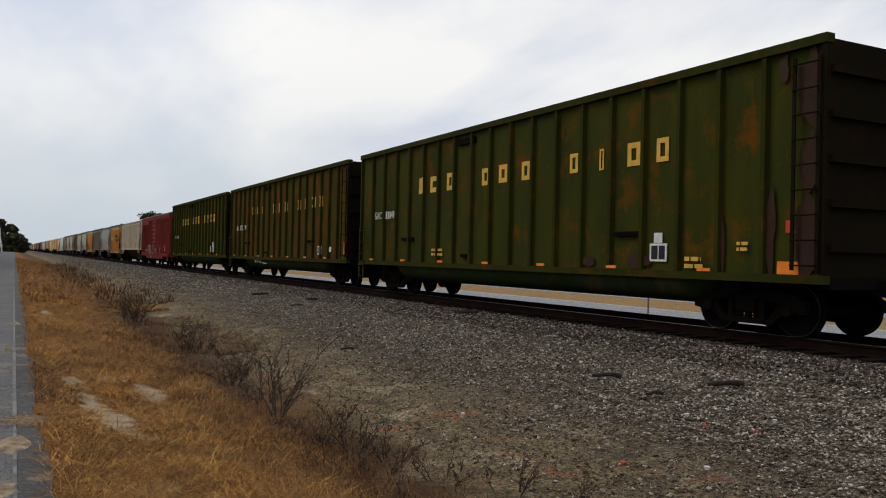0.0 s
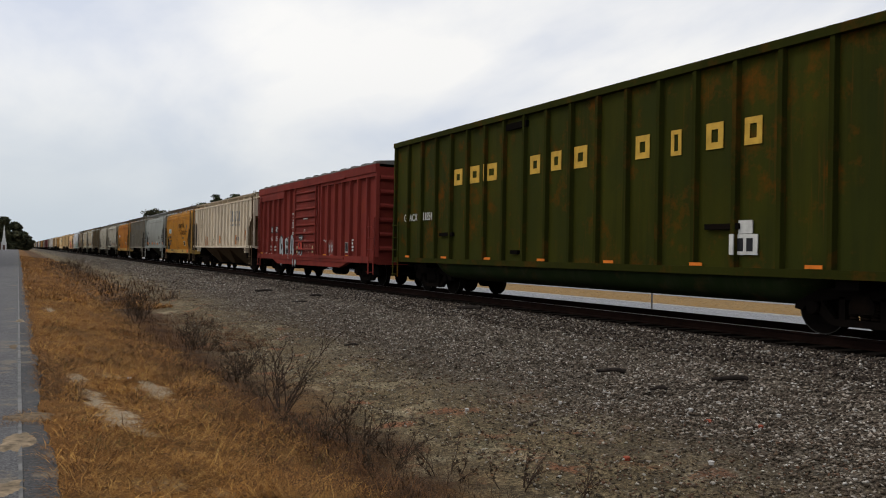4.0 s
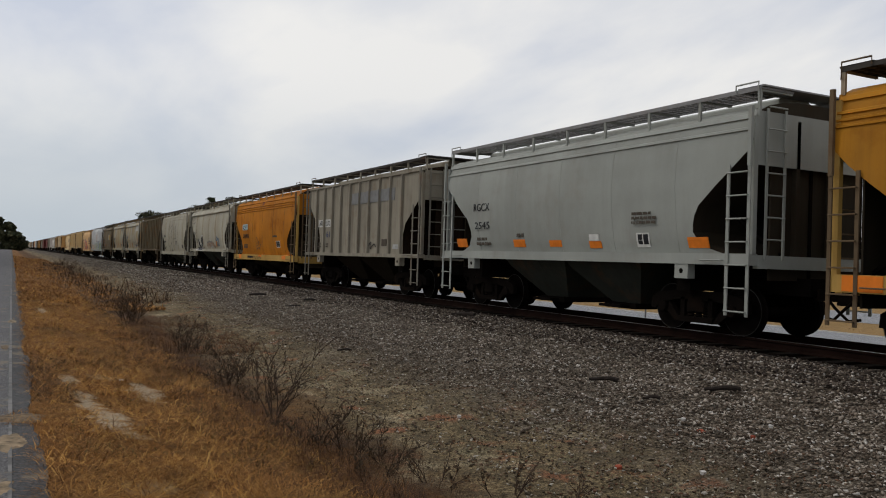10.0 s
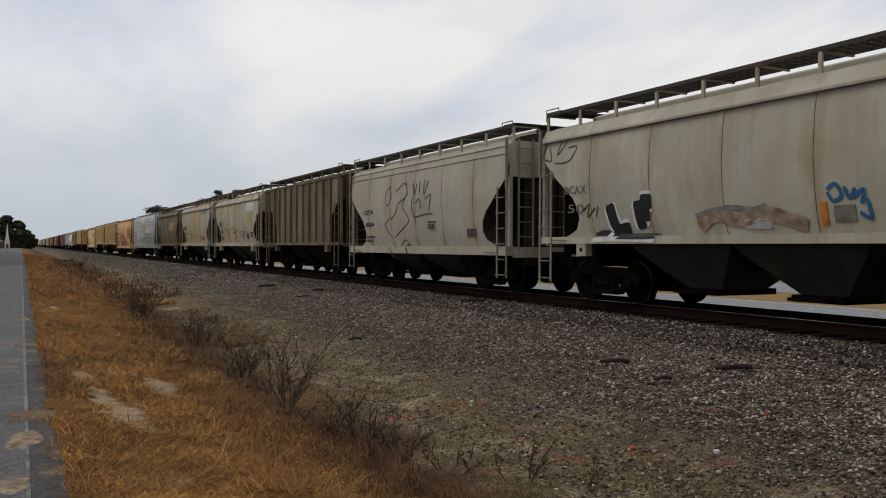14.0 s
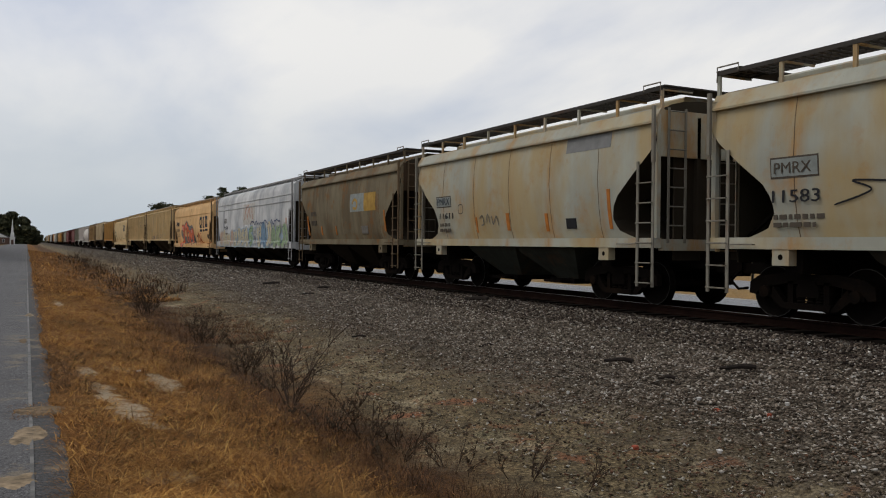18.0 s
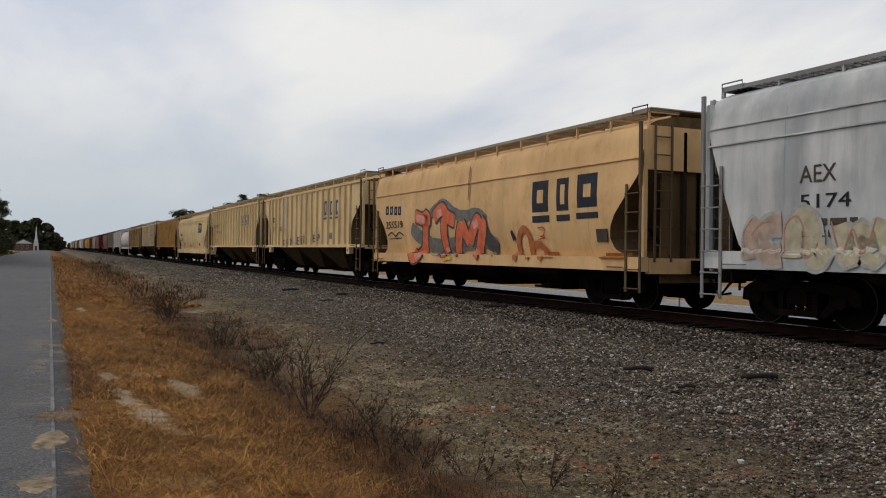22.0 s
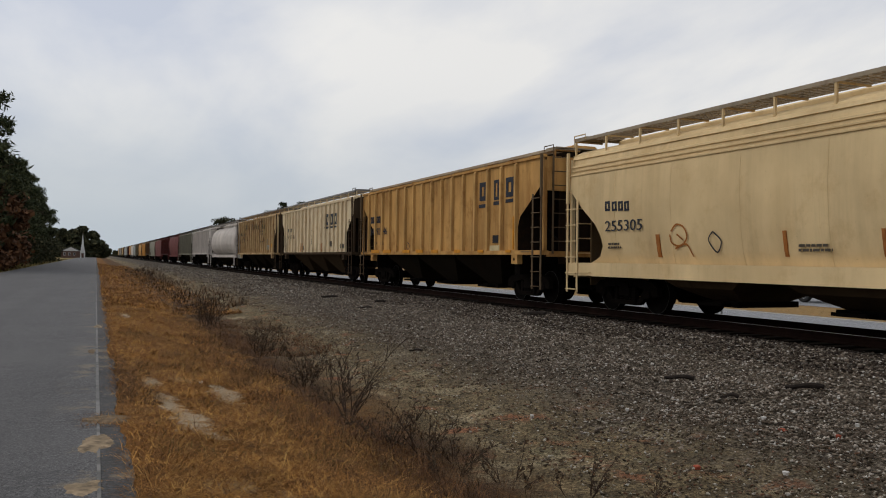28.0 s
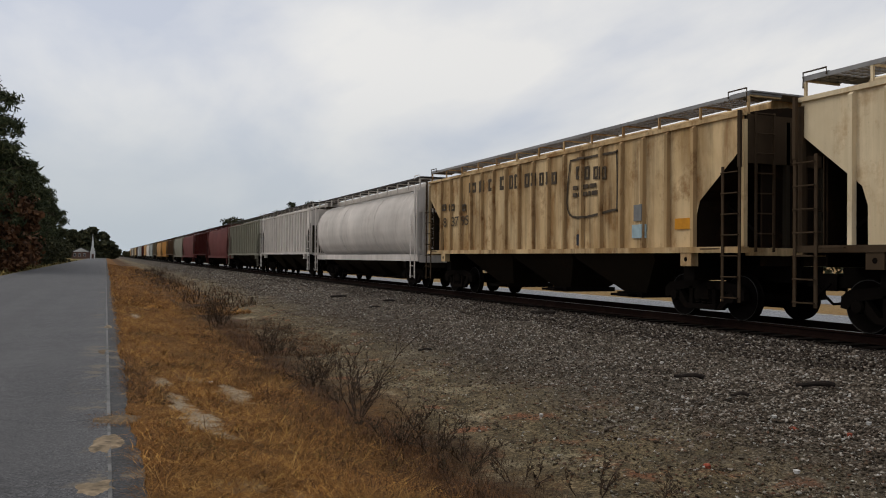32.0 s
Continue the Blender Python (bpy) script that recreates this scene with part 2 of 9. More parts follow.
CREAM = paint("dirty_cream_paint", (0.66, 0.56, 0.42), rust=0.3, dirt=0.55, rustcol=(0.27, 0.19, 0.11), dirtcol=(0.20, 0.16, 0.12), stain=(0.50, 0.42, 0.32), stainamt=0.6)
YELLOW = paint("yellow_orange_paint", (0.435, 0.184, 0.015), rust=0.5, dirt=0.5, rustcol=(0.224, 0.078, 0.008), dirtcol=(0.136, 0.068, 0.017), stain=(0.313, 0.143, 0.024), stainamt=0.6)
YELLOW2 = paint("deep_orange_paint", (0.43, 0.155, 0.010), rust=0.5, dirt=0.55, rustcol=(0.21, 0.058, 0.008), dirtcol=(0.135, 0.054, 0.014), stain=(0.32, 0.122, 0.012), stainamt=0.6)
GREY = paint("light_grey_paint", (0.31, 0.32, 0.29), rust=0.08, dirt=0.3, dirtcol=(0.17, 0.165, 0.14), stain=(0.25, 0.255, 0.228), stainamt=0.5)
GREY_WARM = paint("dirty_warm_grey_paint", (0.262, 0.236, 0.184), rust=0.3, dirt=0.7, rustcol=(0.160, 0.088, 0.040), dirtcol=(0.080, 0.066, 0.048))
GREY_BROWN = paint("grimy_brown_grey_paint", (0.185, 0.153, 0.097), rust=0.8, dirt=0.65, rustcol=(0.20, 0.092, 0.030), dirtcol=(0.060, 0.047, 0.032), stain=(0.100, 0.074, 0.043), stainamt=0.8, streak=1.5)
OFFWHITE = paint("chalky_off_white_paint", (0.385, 0.365, 0.295), rust=0.15, dirt=0.4, rustcol=(0.26, 0.18, 0.09), dirtcol=(0.16, 0.135, 0.10), stain=(0.33, 0.30, 0.225), stainamt=0.7, pitch=1.917)
TANGREY = paint("rust_stained_pale_paint", (0.36, 0.36, 0.30), rust=0.45, dirt=0.3, rustcol=(0.36, 0.185, 0.055), dirtcol=(0.17, 0.145, 0.11), stain=(0.375, 0.275, 0.13), stainamt=0.8, pitch=1.867)
SILVER = paint("faded_silver_paint", (0.60, 0.60, 0.585), rust=0.10, dirt=0.5, rustcol=(0.42, 0.36, 0.30), dirtcol=(0.20, 0.20, 0.205), stain=(0.25, 0.26, 0.275), stainamt=0.7)
TAN = paint("tan_paint", (0.70, 0.445, 0.215), rust=0.35, dirt=0.35, rustcol=(0.40, 0.20, 0.065), dirtcol=(0.26, 0.165, 0.085), stain=(0.57, 0.355, 0.16), stainamt=0.5)
TAN_PALE = paint("pale_tan_paint", (0.70, 0.525, 0.285), rust=0.3, dirt=0.32, rustcol=(0.42, 0.25, 0.10), dirtcol=(0.28, 0.195, 0.11), stain=(0.56, 0.40, 0.205), stainamt=0.5)
TAN_BROWN = paint("browned_tan_paint", (0.56, 0.315, 0.105), rust=0.5, dirt=0.65, rustcol=(0.22, 0.092, 0.024), dirtcol=(0.10, 0.052, 0.022), stain=(0.37, 0.195, 0.062), stainamt=0.7, pitch=0.923)
CREAM_PALE = paint("weathered_pale_cream_paint", (0.70, 0.57, 0.375), rust=0.45, dirt=0.5, rustcol=(0.34, 0.18, 0.065), dirtcol=(0.20, 0.135, 0.08), stain=(0.56, 0.43, 0.26), stainamt=0.5)
CREAM_BROWN = paint("brown_streaked_cream_paint", (0.66, 0.48, 0.265), rust=0.75, dirt=0.95, rustcol=(0.22, 0.105, 0.034), dirtcol=(0.055, 0.030, 0.014), stain=(0.34, 0.20, 0.075), stainamt=0.75, pitch=0.858)
BROWN = paint("brown_rust_paint", (0.11, 0.060, 0.030), rust=0.5, dirt=0.4)
MAROON = paint("maroon_paint", (0.076, 0.013, 0.011), rust=0.2, dirt=0.4)
PINKRED = paint("faded_pink_red_paint", (0.17, 0.055, 0.050), rust=0.2, dirt=0.3)
GREYGREEN = paint("grey_green_paint", (0.25, 0.235, 0.178), rust=0.2, dirt=0.4)
WHITE = paint("white_paint", (0.64, 0.585, 0.53), rust=0.10, dirt=0.4, dirtcol=(0.26, 0.225, 0.195), stain=(0.50, 0.455, 0.41), stainamt=0.5)
# blacker than grimy steel: the shade beneath the wagons is in these colours
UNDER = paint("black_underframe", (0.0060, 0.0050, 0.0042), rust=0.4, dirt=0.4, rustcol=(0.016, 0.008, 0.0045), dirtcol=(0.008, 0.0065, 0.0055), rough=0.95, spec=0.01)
TRUCKMAT = paint("dusty_shaded_cast_steel", (0.0070, 0.0056, 0.0046), rust=0.5, dirt=0.4, rustcol=(0.020, 0.012, 0.0075), dirtcol=(0.009, 0.007, 0.006), rough=0.95, spec=0.01)
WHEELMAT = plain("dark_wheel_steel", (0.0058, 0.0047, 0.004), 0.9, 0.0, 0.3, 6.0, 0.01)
TREAD = plain("polished_wheel_tread", (0.035, 0.033, 0.031), 0.35, 1.0, 0.3)
GRATE = paint("walkway_grating_steel", (0.050, 0.045, 0.040), rust=0.3, dirt=0.5, rough=0.7)
# rail sides and ties are deepened with the shade of the train above
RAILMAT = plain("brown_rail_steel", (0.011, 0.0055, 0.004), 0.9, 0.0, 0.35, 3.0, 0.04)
RAILTOP = plain("bright_rail_head", (0.22, 0.21, 0.20), 0.40, 1.0, 0.15, 2.0)
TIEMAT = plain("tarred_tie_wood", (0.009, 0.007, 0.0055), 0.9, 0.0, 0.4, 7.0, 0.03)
# grimy body paint with the shade of the end recess mixed into it
SLOPE = paint("grimy_shaded_slope_paint", (0.038, 0.031, 0.022), rust=0.4, dirt=0.5, rustcol=(0.040, 0.023, 0.013), dirtcol=(0.020, 0.016, 0.012), rough=0.9, spec=0.02)
GRATE_TAN = paint("dusty_tan_grating", (0.34, 0.28, 0.20), rust=0.3, dirt=0.4, rough=0.8)
LADDER_RUST = paint("rusty_ladder_steel", (0.13, 0.090, 0.052), rust=0.6, dirt=0.5, rustcol=(0.09, 0.045, 0.02), rough=0.8)
POST_BROWN = paint("rust_streaked_post_paint", (0.46, 0.31, 0.155), rust=0.85, dirt=0.8, rustcol=(0.15, 0.068, 0.024), dirtcol=(0.060, 0.034, 0.018), rough=0.8)
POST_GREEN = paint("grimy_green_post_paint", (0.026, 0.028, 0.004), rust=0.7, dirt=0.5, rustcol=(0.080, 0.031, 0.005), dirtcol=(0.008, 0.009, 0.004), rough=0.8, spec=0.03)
# rust of the gondola ends, with the shade on the end walls painted in
END_RUST_SHADE = paint("rust_and_shade_end_paint", (0.010, 0.0075, 0.004), rust=0.6, dirt=0.5, rustcol=(0.022, 0.009, 0.004), dirtcol=(0.006, 0.005, 0.004), rough=0.9, spec=0.02)
LADDER_GREY = paint("grimy_grey_ladder_steel", (0.20, 0.185, 0.15), rust=0.4, dirt=0.6, rough=0.85)
LADDER_DARK = paint("dark_rusty_shaded_steel", (0.060, 0.040, 0.024), rust=0.6, dirt=0.5, rustcol=(0.05, 0.024, 0.010), dirtcol=(0.02, 0.016, 0.012), rough=0.9, spec=0.05)
# lighter copy of TAN_BROWN: light on the post faces is in the colour
POST_TANB = paint("lit_orange_tan_post_paint", (0.56, 0.335, 0.12), rust=0.5, dirt=0.4, rustcol=(0.24, 0.11, 0.035), rough=0.8)
GRATE_GREY = paint("pale_grey_grating", (0.26, 0.255, 0.25), rust=0.2, dirt=0.4, rough=0.8)
POSTS = {TAN_BROWN: POST_TANB, CREAM_BROWN: POST_BROWN, GREEN: POST_GREEN, GREEN_RUSTY: POST_GREEN}
BOXROOF = paint("dull_grey_roof_steel", (0.13, 0.125, 0.115), rust=0.3, dirt=0.4)
SILL_YELLOW = paint("faded_yellow_sill_paint", (0.44, 0.27, 0.075), rust=0.4, dirt=0.4, rustcol=(0.26, 0.11, 0.02), dirtcol=(0.18, 0.11, 0.04))
# slope colours per wagon paint, each darkened by the shade of the recess
SLOPE_TAN = paint("brown_dusted_shaded_slope", (0.145, 0.094, 0.048), rust=0.6, dirt=0.6, rustcol=(0.062, 0.032, 0.015), dirtcol=(0.036, 0.024, 0.014), rough=0.9, spec=0.03)
SLOPE_BLACK = paint("shade_black_slope_paint", (0.018, 0.012, 0.008), rust=0.6, dirt=0.4, rustcol=(0.045, 0.022, 0.010), dirtcol=(0.010, 0.008, 0.006), rough=0.9, spec=0.02)
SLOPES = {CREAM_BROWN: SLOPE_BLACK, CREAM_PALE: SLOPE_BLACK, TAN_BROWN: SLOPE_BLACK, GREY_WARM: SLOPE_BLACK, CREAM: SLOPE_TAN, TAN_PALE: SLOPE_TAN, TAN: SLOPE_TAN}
SEAM = paint("rusty_weld_seam", (0.15, 0.10, 0.058), rust=0.5, dirt=0.5, rough=0.85)

# ---- mesh tools ----
class Shape:
    """A plain list of corners and faces, to be linked as one mesh."""

    def __init__(self):
        self.v, self.f = [], []

    def box(self, x0, x1, y0, y1, z0, z1):
        n = len(self.v)
        self.v += [(x, y, z) for z in (z0, z1) for y in (y0, y1) for x in (x0, x1)]
        self.f += [(n, n + 2, n + 3, n + 1), (n + 4, n + 5, n + 7, n + 6), (n, n + 1, n + 5, n + 4),
                   (n + 2, n + 6, n + 7, n + 3), (n, n + 4, n + 6, n + 2), (n + 1, n + 3, n + 7, n + 5)]
        return self

    def prism(self, outline, axis, a, b):
        """An outline of (u, v) pushed along an axis from a to b: axis x takes (y, z), y takes (x, z), z takes (x, y)."""
        n, k = len(self.v), len(outline)
        for s in (a, b):
            for u, w in outline:
                self.v.append((s, u, w) if axis == "x" else (u, s, w) if axis == "y" else (u, w, s))
        self.f.append(tuple(range(n, n + k)))
        self.f.append(tuple(range(n + 2 * k - 1, n + k - 1, -1)))
        for i in range(k):
            j = (i + 1) % k
            self.f.append((n + i, n + k + i, n + k + j, n + j))
        return self

    def tube(self, pts, r, sides=6, r1=None):
        """A round bar along points."""
        n, pts = len(self.v), [Vector(p) for p in pts]
        m = len(pts)
        for i, p in enumerate(pts):
            d = (pts[min(i + 1, m - 1)] - pts[max(i - 1, 0)]).normalized()
            a = d.orthogonal().normalized()
            b = d.cross(a)
            rr = r if r1 is None else r + (r1 - r) * i / (m - 1)
            for s in range(sides):
                q = 2 * math.pi * s / sides
                self.v.append(tuple(p + rr * (math.cos(q) * a + math.sin(q) * b)))
        for i in range(m - 1):
            for s in range(sides):
                t = (s + 1) % sides
                self.f.append((n + i * sides + s, n + i * sides + t, n + (i + 1) * sides + t, n + (i + 1) * sides + s))
        self.f.append(tuple(range(n + sides - 1, n - 1, -1)))
        self.f.append(tuple(range(n + (m - 1) * sides, n + m * sides)))
        return self

    def turned(self, prof, centre, axis, sides=20):
        """A turned body: prof is (along, radius) pairs about an axis through centre."""
        n, c = len(self.v), centre
        for a, r in prof:
            for s in range(sides):
                q = 2 * math.pi * s / sides
                u, w = r * math.cos(q), r * math.sin(q)
                self.v.append((c[0] + a, c[1] + u, c[2] + w) if axis == "x" else (c[0] + u, c[1] + a, c[2] + w) if axis == "y" else (c[0] + u, c[1] + w, c[2] + a))
        for i in range(len(prof) - 1):
            for s in range(sides):
                t = (s + 1) % sides
                self.f.append((n + i * sides + s, n + (i + 1) * sides + s, n + (i + 1) * sides + t, n + i * sides + t))
        self.f.append(tuple(range(n, n + sides)))
        k = n + (len(prof) - 1) * sides
        self.f.append(tuple(range(k + sides - 1, k - 1, -1)))
        return self

    def rings(self, rings, cap=True):
        """Closed rings of equal count, joined one to the next."""
        n, k = len(self.v), len(rings[0])
        for r in rings:
            self.v += [tuple(p) for p in r]
        for i in range(len(rings) - 1):
            for s in range(k):
                t = (s + 1) % k
                self.f.append((n + i * k + s, n + i * k + t, n + (i + 1) * k + t, n + (i + 1) * k + s))
        if cap:
            self.f.append(tuple(range(n + k - 1, n - 1, -1)))
            m = n + (len(rings) - 1) * k
            self.f.append(tuple(range(m, m + k)))
        return self

    def compact(self):
        """Drop the corners that no face uses."""
        used = sorted(set(i for f in self.f for i in f))
        at = {i: k for k, i in enumerate(used)}
        self.v = [self.v[i] for i in used]
        self.f = [tuple(at[i] for i in f) for f in self.f]
        return self

    def mesh(self, name, material, smooth=0):
        me = bpy.data.meshes.new(name)
        me.from_pydata(self.v, [], self.f)
        me.materials.append(material)
        bm = bmesh.new()
        bm.from_mesh(me)
        bmesh.ops.recalc_face_normals(bm, faces=bm.faces)
        bm.to_mesh(me)
        bm.free()
        if smooth:
            me.polygons.foreach_set("use_smooth", [True] * len(me.polygons))
            me.set_sharp_from_angle(angle=radians(smooth))
        return me


def part(name, shape, material, parent=None, label="", smooth=0, at=None):
    """One mesh object, under a thing or under a part."""
    me = shape if isinstance(shape, bpy.types.Mesh) else shape.mesh(name, material, smooth)
    ob = new(name, me)
    if parent:
        ob.parent = parent
    if at:
        ob.location = at
    if label:
        tagged(ob, label)
    return ob


def thing(name, label, category, group="", m=None, kind=""):
    ob = new(name)
    ob.empty_display_size = 0.3
    if m:
        ob.matrix_world = m
    return tagged(ob, label, category, group, kind)


GLYPHS = {}          # letter shapes already drawn


def lettering(words, size, material, depth=0.004, outline=0.0):
    """Built-in font as a flat mesh, its left foot at the origin, reading along +x, facing +z."""
    if (words, depth, outline) in GLYPHS:
        me = GLYPHS[words, depth, outline].copy()
        for v in me.vertices:
            v.co *= size
        me.materials.clear()
        me.materials.append(material)
        return me
    cu = bpy.data.curves.new("lettering", "FONT")
    cu.body, cu.size, cu.extrude = words, 1.0, depth
    cu.resolution_u = 3
    if outline:
        cu.fill_mode, cu.extrude, cu.bevel_depth, cu.bevel_resolution = "NONE", 0.0, outline, 0
    ob = bpy.data.objects.new("lettering", cu)
    scene.collection.objects.link(ob)
    me = bpy.data.meshes.new_from_object(ob.evaluated_get(bpy.context.evaluated_depsgraph_get()))
    bpy.data.objects.remove(ob)
    bpy.data.curves.remove(cu)
    GLYPHS[words, depth, outline] = me
    return lettering(words, size, material, depth, outline)


# +x of a sign runs to the viewer's right on the side of a car that faces the road
SIDE = Matrix(((0, 0, -1, 0), (-1, 0, 0, 0), (0, 1, 0, 0), (0, 0, 0, 1)))

# ---- ground, road, track and highway: all run along y; z = 0 is the top of the rails ----
TRACK_X = 12.70
PROFILE = [(-900, -0.2), (-60, -0.5), (-14, -0.55), (-9, -0.55), (-7.3, -0.40), (-7.0, -0.345), (0.33, -0.345), (0.8, -0.40), (1.5, -0.50), (2.4, -0.68),
           (3.2, -0.76), (4.4, -0.74), (6.2, -0.60), (8.6, -0.40), (10.2, -0.26), (10.75, -0.21), (11.15, -0.21), (11.4, -0.22),
           (14.0, -0.22), (14.6, -0.22), (15.6, -0.55), (17.0, -0.95), (19.0, -1.10), (48, -1.10), (60, -1.0), (200, -0.7), (1500, -0.7)]


def ground_z(x):
    for (a, za), (b, zb) in zip(PROFILE, PROFILE[1:]):
        if a <= x <= b:
            return za + (zb - za) * (x - a) / (b - a)
    return PROFILE[-1][1]


def relief(x, y):
    """Small unevenness of the verge and the ballast slope, none on the road and under the track."""
    k = max(0.0, min(1.0, (x - 0.5) / 0.8)) * max(0.0, min(1.0, (10.4 - x) / 0.8))
    if x < -7.3:
        k = min(1.0, (-7.3 - x) / 2)
    return k * (0.10 * noise.noise((x * 0.9, y * 0.55, 3.1)) + 0.06 * noise.noise((x * 3.0, y * 2.2, 8.4)))


BARE = ((0.93, 8.45, 0.20, 0.75), (0.78, 9.7, 0.16, 0.75), (1.50, 10.5, 0.20, 0.55), (0.66, 11.0, 0.12, 0.5), (0.74, 23.5, 0.14, 1.2))


def ground_material():
    m, nt, b = nodes_of("verge_sand_and_ballast")
    tc = node(nt, "ShaderNodeTexCoord")
    p = tc.outputs["Object"]
    sx = node(nt, "ShaderNodeSeparateXYZ", {0: p}).outputs["X"]
    wob = ramp(nt, noise_tex(nt, p, 0.9, 7, 0.65), 0.2, 0.8, -0.75, 0.75)
    x = node(nt, "ShaderNodeMath", {0: sx, 1: wob}, operation="ADD").outputs[0]
    fine = noise_tex(nt, p, 30.0, 6, 0.7)
    mid = noise_tex(nt, p, 5.0, 6, 0.65)
    # dry grass litter
    grass = blend(nt, ramp(nt, fine, 0.35, 0.7), (0.085, 0.036, 0.009, 1), (0.25, 0.115, 0.025, 1))
    grass = blend(nt, ramp(nt, mid, 0.5, 0.75, 0.0, 0.6), grass, (0.060, 0.034, 0.016, 1))
    bare = ramp(nt, noise_tex(nt, p, 0.9, 5, 0.6), 0.63, 0.70, 0.0, 0.7)
    grass = blend(nt, bare, grass, (0.30, 0.23, 0.145, 1))
    # places where the sand shows through the grass
    for cx, cy, rx, ry in BARE:
        q = node(nt, "ShaderNodeVectorMath", {0: node(nt, "ShaderNodeMapping", {"Vector": p, "Location": (-cx / rx, -cy / ry, 0), "Scale": (1 / rx, 1 / ry, 0)}).outputs[0]}, operation="LENGTH").outputs["Value"]
        d = node(nt, "ShaderNodeMath", {0: ramp(nt, noise_tex(nt, p, 3.0, 8, 0.7), 0.3, 0.7, -1.1, 1.1), 1: q}, operation="ADD").outputs[0]
        grass = blend(nt, ramp(nt, d, 0.55, 1.0, 0.97, 0.0), grass, blend(nt, ramp(nt, fine, 0.35, 0.65), (0.22, 0.165, 0.10, 1), (0.46, 0.38, 0.27, 1)))
    # sandy soil at the foot of the ballast
    sand = blend(nt, ramp(nt, fine, 0.35, 0.7), (0.072, 0.052, 0.028, 1), (0.23, 0.176, 0.096, 1))
    sand = blend(nt, ramp(nt, mid, 0.46, 0.62, 0.0, 0.8), sand, (0.050, 0.038, 0.022, 1))
    pale = ramp(nt, noise_tex(nt, p, 1.1, 7, 0.68), 0.53, 0.62, 0.0, 0.75)
    sand = blend(nt, pale, sand, blend(nt, ramp(nt, fine, 0.35, 0.65), (0.17, 0.135, 0.082, 1), (0.40, 0.335, 0.215, 1)))
    olive = ramp(nt, noise_tex(nt, p, 2.2, 6, 0.7), 0.55, 0.66, 0.0, 0.65)
    sand = blend(nt, olive, sand, (0.060, 0.052, 0.024, 1))
    reddish = ramp(nt, noise_tex(nt, p, 1.4, 6, 0.65), 0.57, 0.66, 0.0, 0.75)
    sand = blend(nt, reddish, sand, (0.20, 0.075, 0.036, 1))
    grain = node(nt, "ShaderNodeTexVoronoi", {"Vector": p, "Scale": 48.0})
    tone = ramp(nt, node(nt, "ShaderNodeSeparateColor", {0: grain.outputs["Color"]}).outputs[0], 0.0, 1.0, 0.35, 1.75)
    sand = blend(nt, 0.8, sand, blend(nt, 1.0, sand, node(nt, "ShaderNodeCombineXYZ", {0: tone, 1: tone, 2: tone}).outputs[0], "MULTIPLY"))
    # crushed stone
    vor = node(nt, "ShaderNodeTexVoronoi", {"Vector": p, "Scale": 34.0})
    stone = blend(nt, ramp(nt, node(nt, "ShaderNodeSeparateColor", {0: vor.outputs["Color"]}).outputs[0], 0.0, 1.0), (0.028, 0.021, 0.015, 1), (0.25, 0.21, 0.16, 1))
    stone = blend(nt, ramp(nt, vor.outputs["Distance"], 0.25, 0.7, 0.0, 0.85), stone, (0.030, 0.023, 0.016, 1))
    # dark matted weeds where the grass ends
    mat = mul(nt, ramp(nt, sx, 1.7, 2.5), ramp(nt, noise_tex(nt, p, 1.0, 6, 0.65), 0.40, 0.55, 0.25, 0.9))
    grass = blend(nt, mat, grass, blend(nt, ramp(nt, fine, 0.35, 0.7), (0.024, 0.014, 0.008, 1), (0.075, 0.043, 0.021, 1)))
    # the grass reaches further down the slope away along the line
    ahead = ramp(nt, node(nt, "ShaderNodeSeparateXYZ", {0: p}).outputs["Y"], 14.0, 50.0, 0.0, 1.3)
    x = node(nt, "ShaderNodeMath", {0: x, 1: ahead}, operation="SUBTRACT").outputs[0]
    col = blend(nt, ramp(nt, x, 3.0, 3.8), grass, sand)
    col = blend(nt, ramp(nt, x, 4.8, 6.4), col, stone)
    # the bed between the rails is darkened: the train's shade as colour
    bed_shade = blend(nt, ramp(nt, fine, 0.35, 0.7), (0.007, 0.005, 0.004, 1), (0.026, 0.018, 0.013, 1))
    col = blend(nt, mul(nt, ramp(nt, sx, 10.9, 11.6), ramp(nt, sx, 13.9, 14.5, 1.0, 0.0)), col, bed_shade)
    far = blend(nt, ramp(nt, mid, 0.35, 0.65), (0.19, 0.115, 0.045, 1), (0.30, 0.19, 0.07, 1))
    col = blend(nt, ramp(nt, sx, 15.0, 16.5), col, far)
    green = blend(nt, ramp(nt, mid, 0.35, 0.65), (0.10, 0.085, 0.026, 1), (0.22, 0.155, 0.055, 1))
    col = blend(nt, ramp(nt, sx, -7.0, -6.8, 1.0, 0.0), col, green)
    nt.links.new(col, b.inputs["Base Color"])
    b.inputs["Roughness"].default_value = 0.95
    b.inputs["Specular IOR Level"].default_value = 0.15
    h = node(nt, "ShaderNodeMath", {0: fine, 1: mul(nt, vor.outputs["Distance"], -0.6)}, operation="ADD").outputs[0]
    nt.links.new(node(nt, "ShaderNodeBump", {"Height": h, "Strength": 0.6, "Distance": 0.05}).outputs[0], b.inputs["Normal"])
    return m


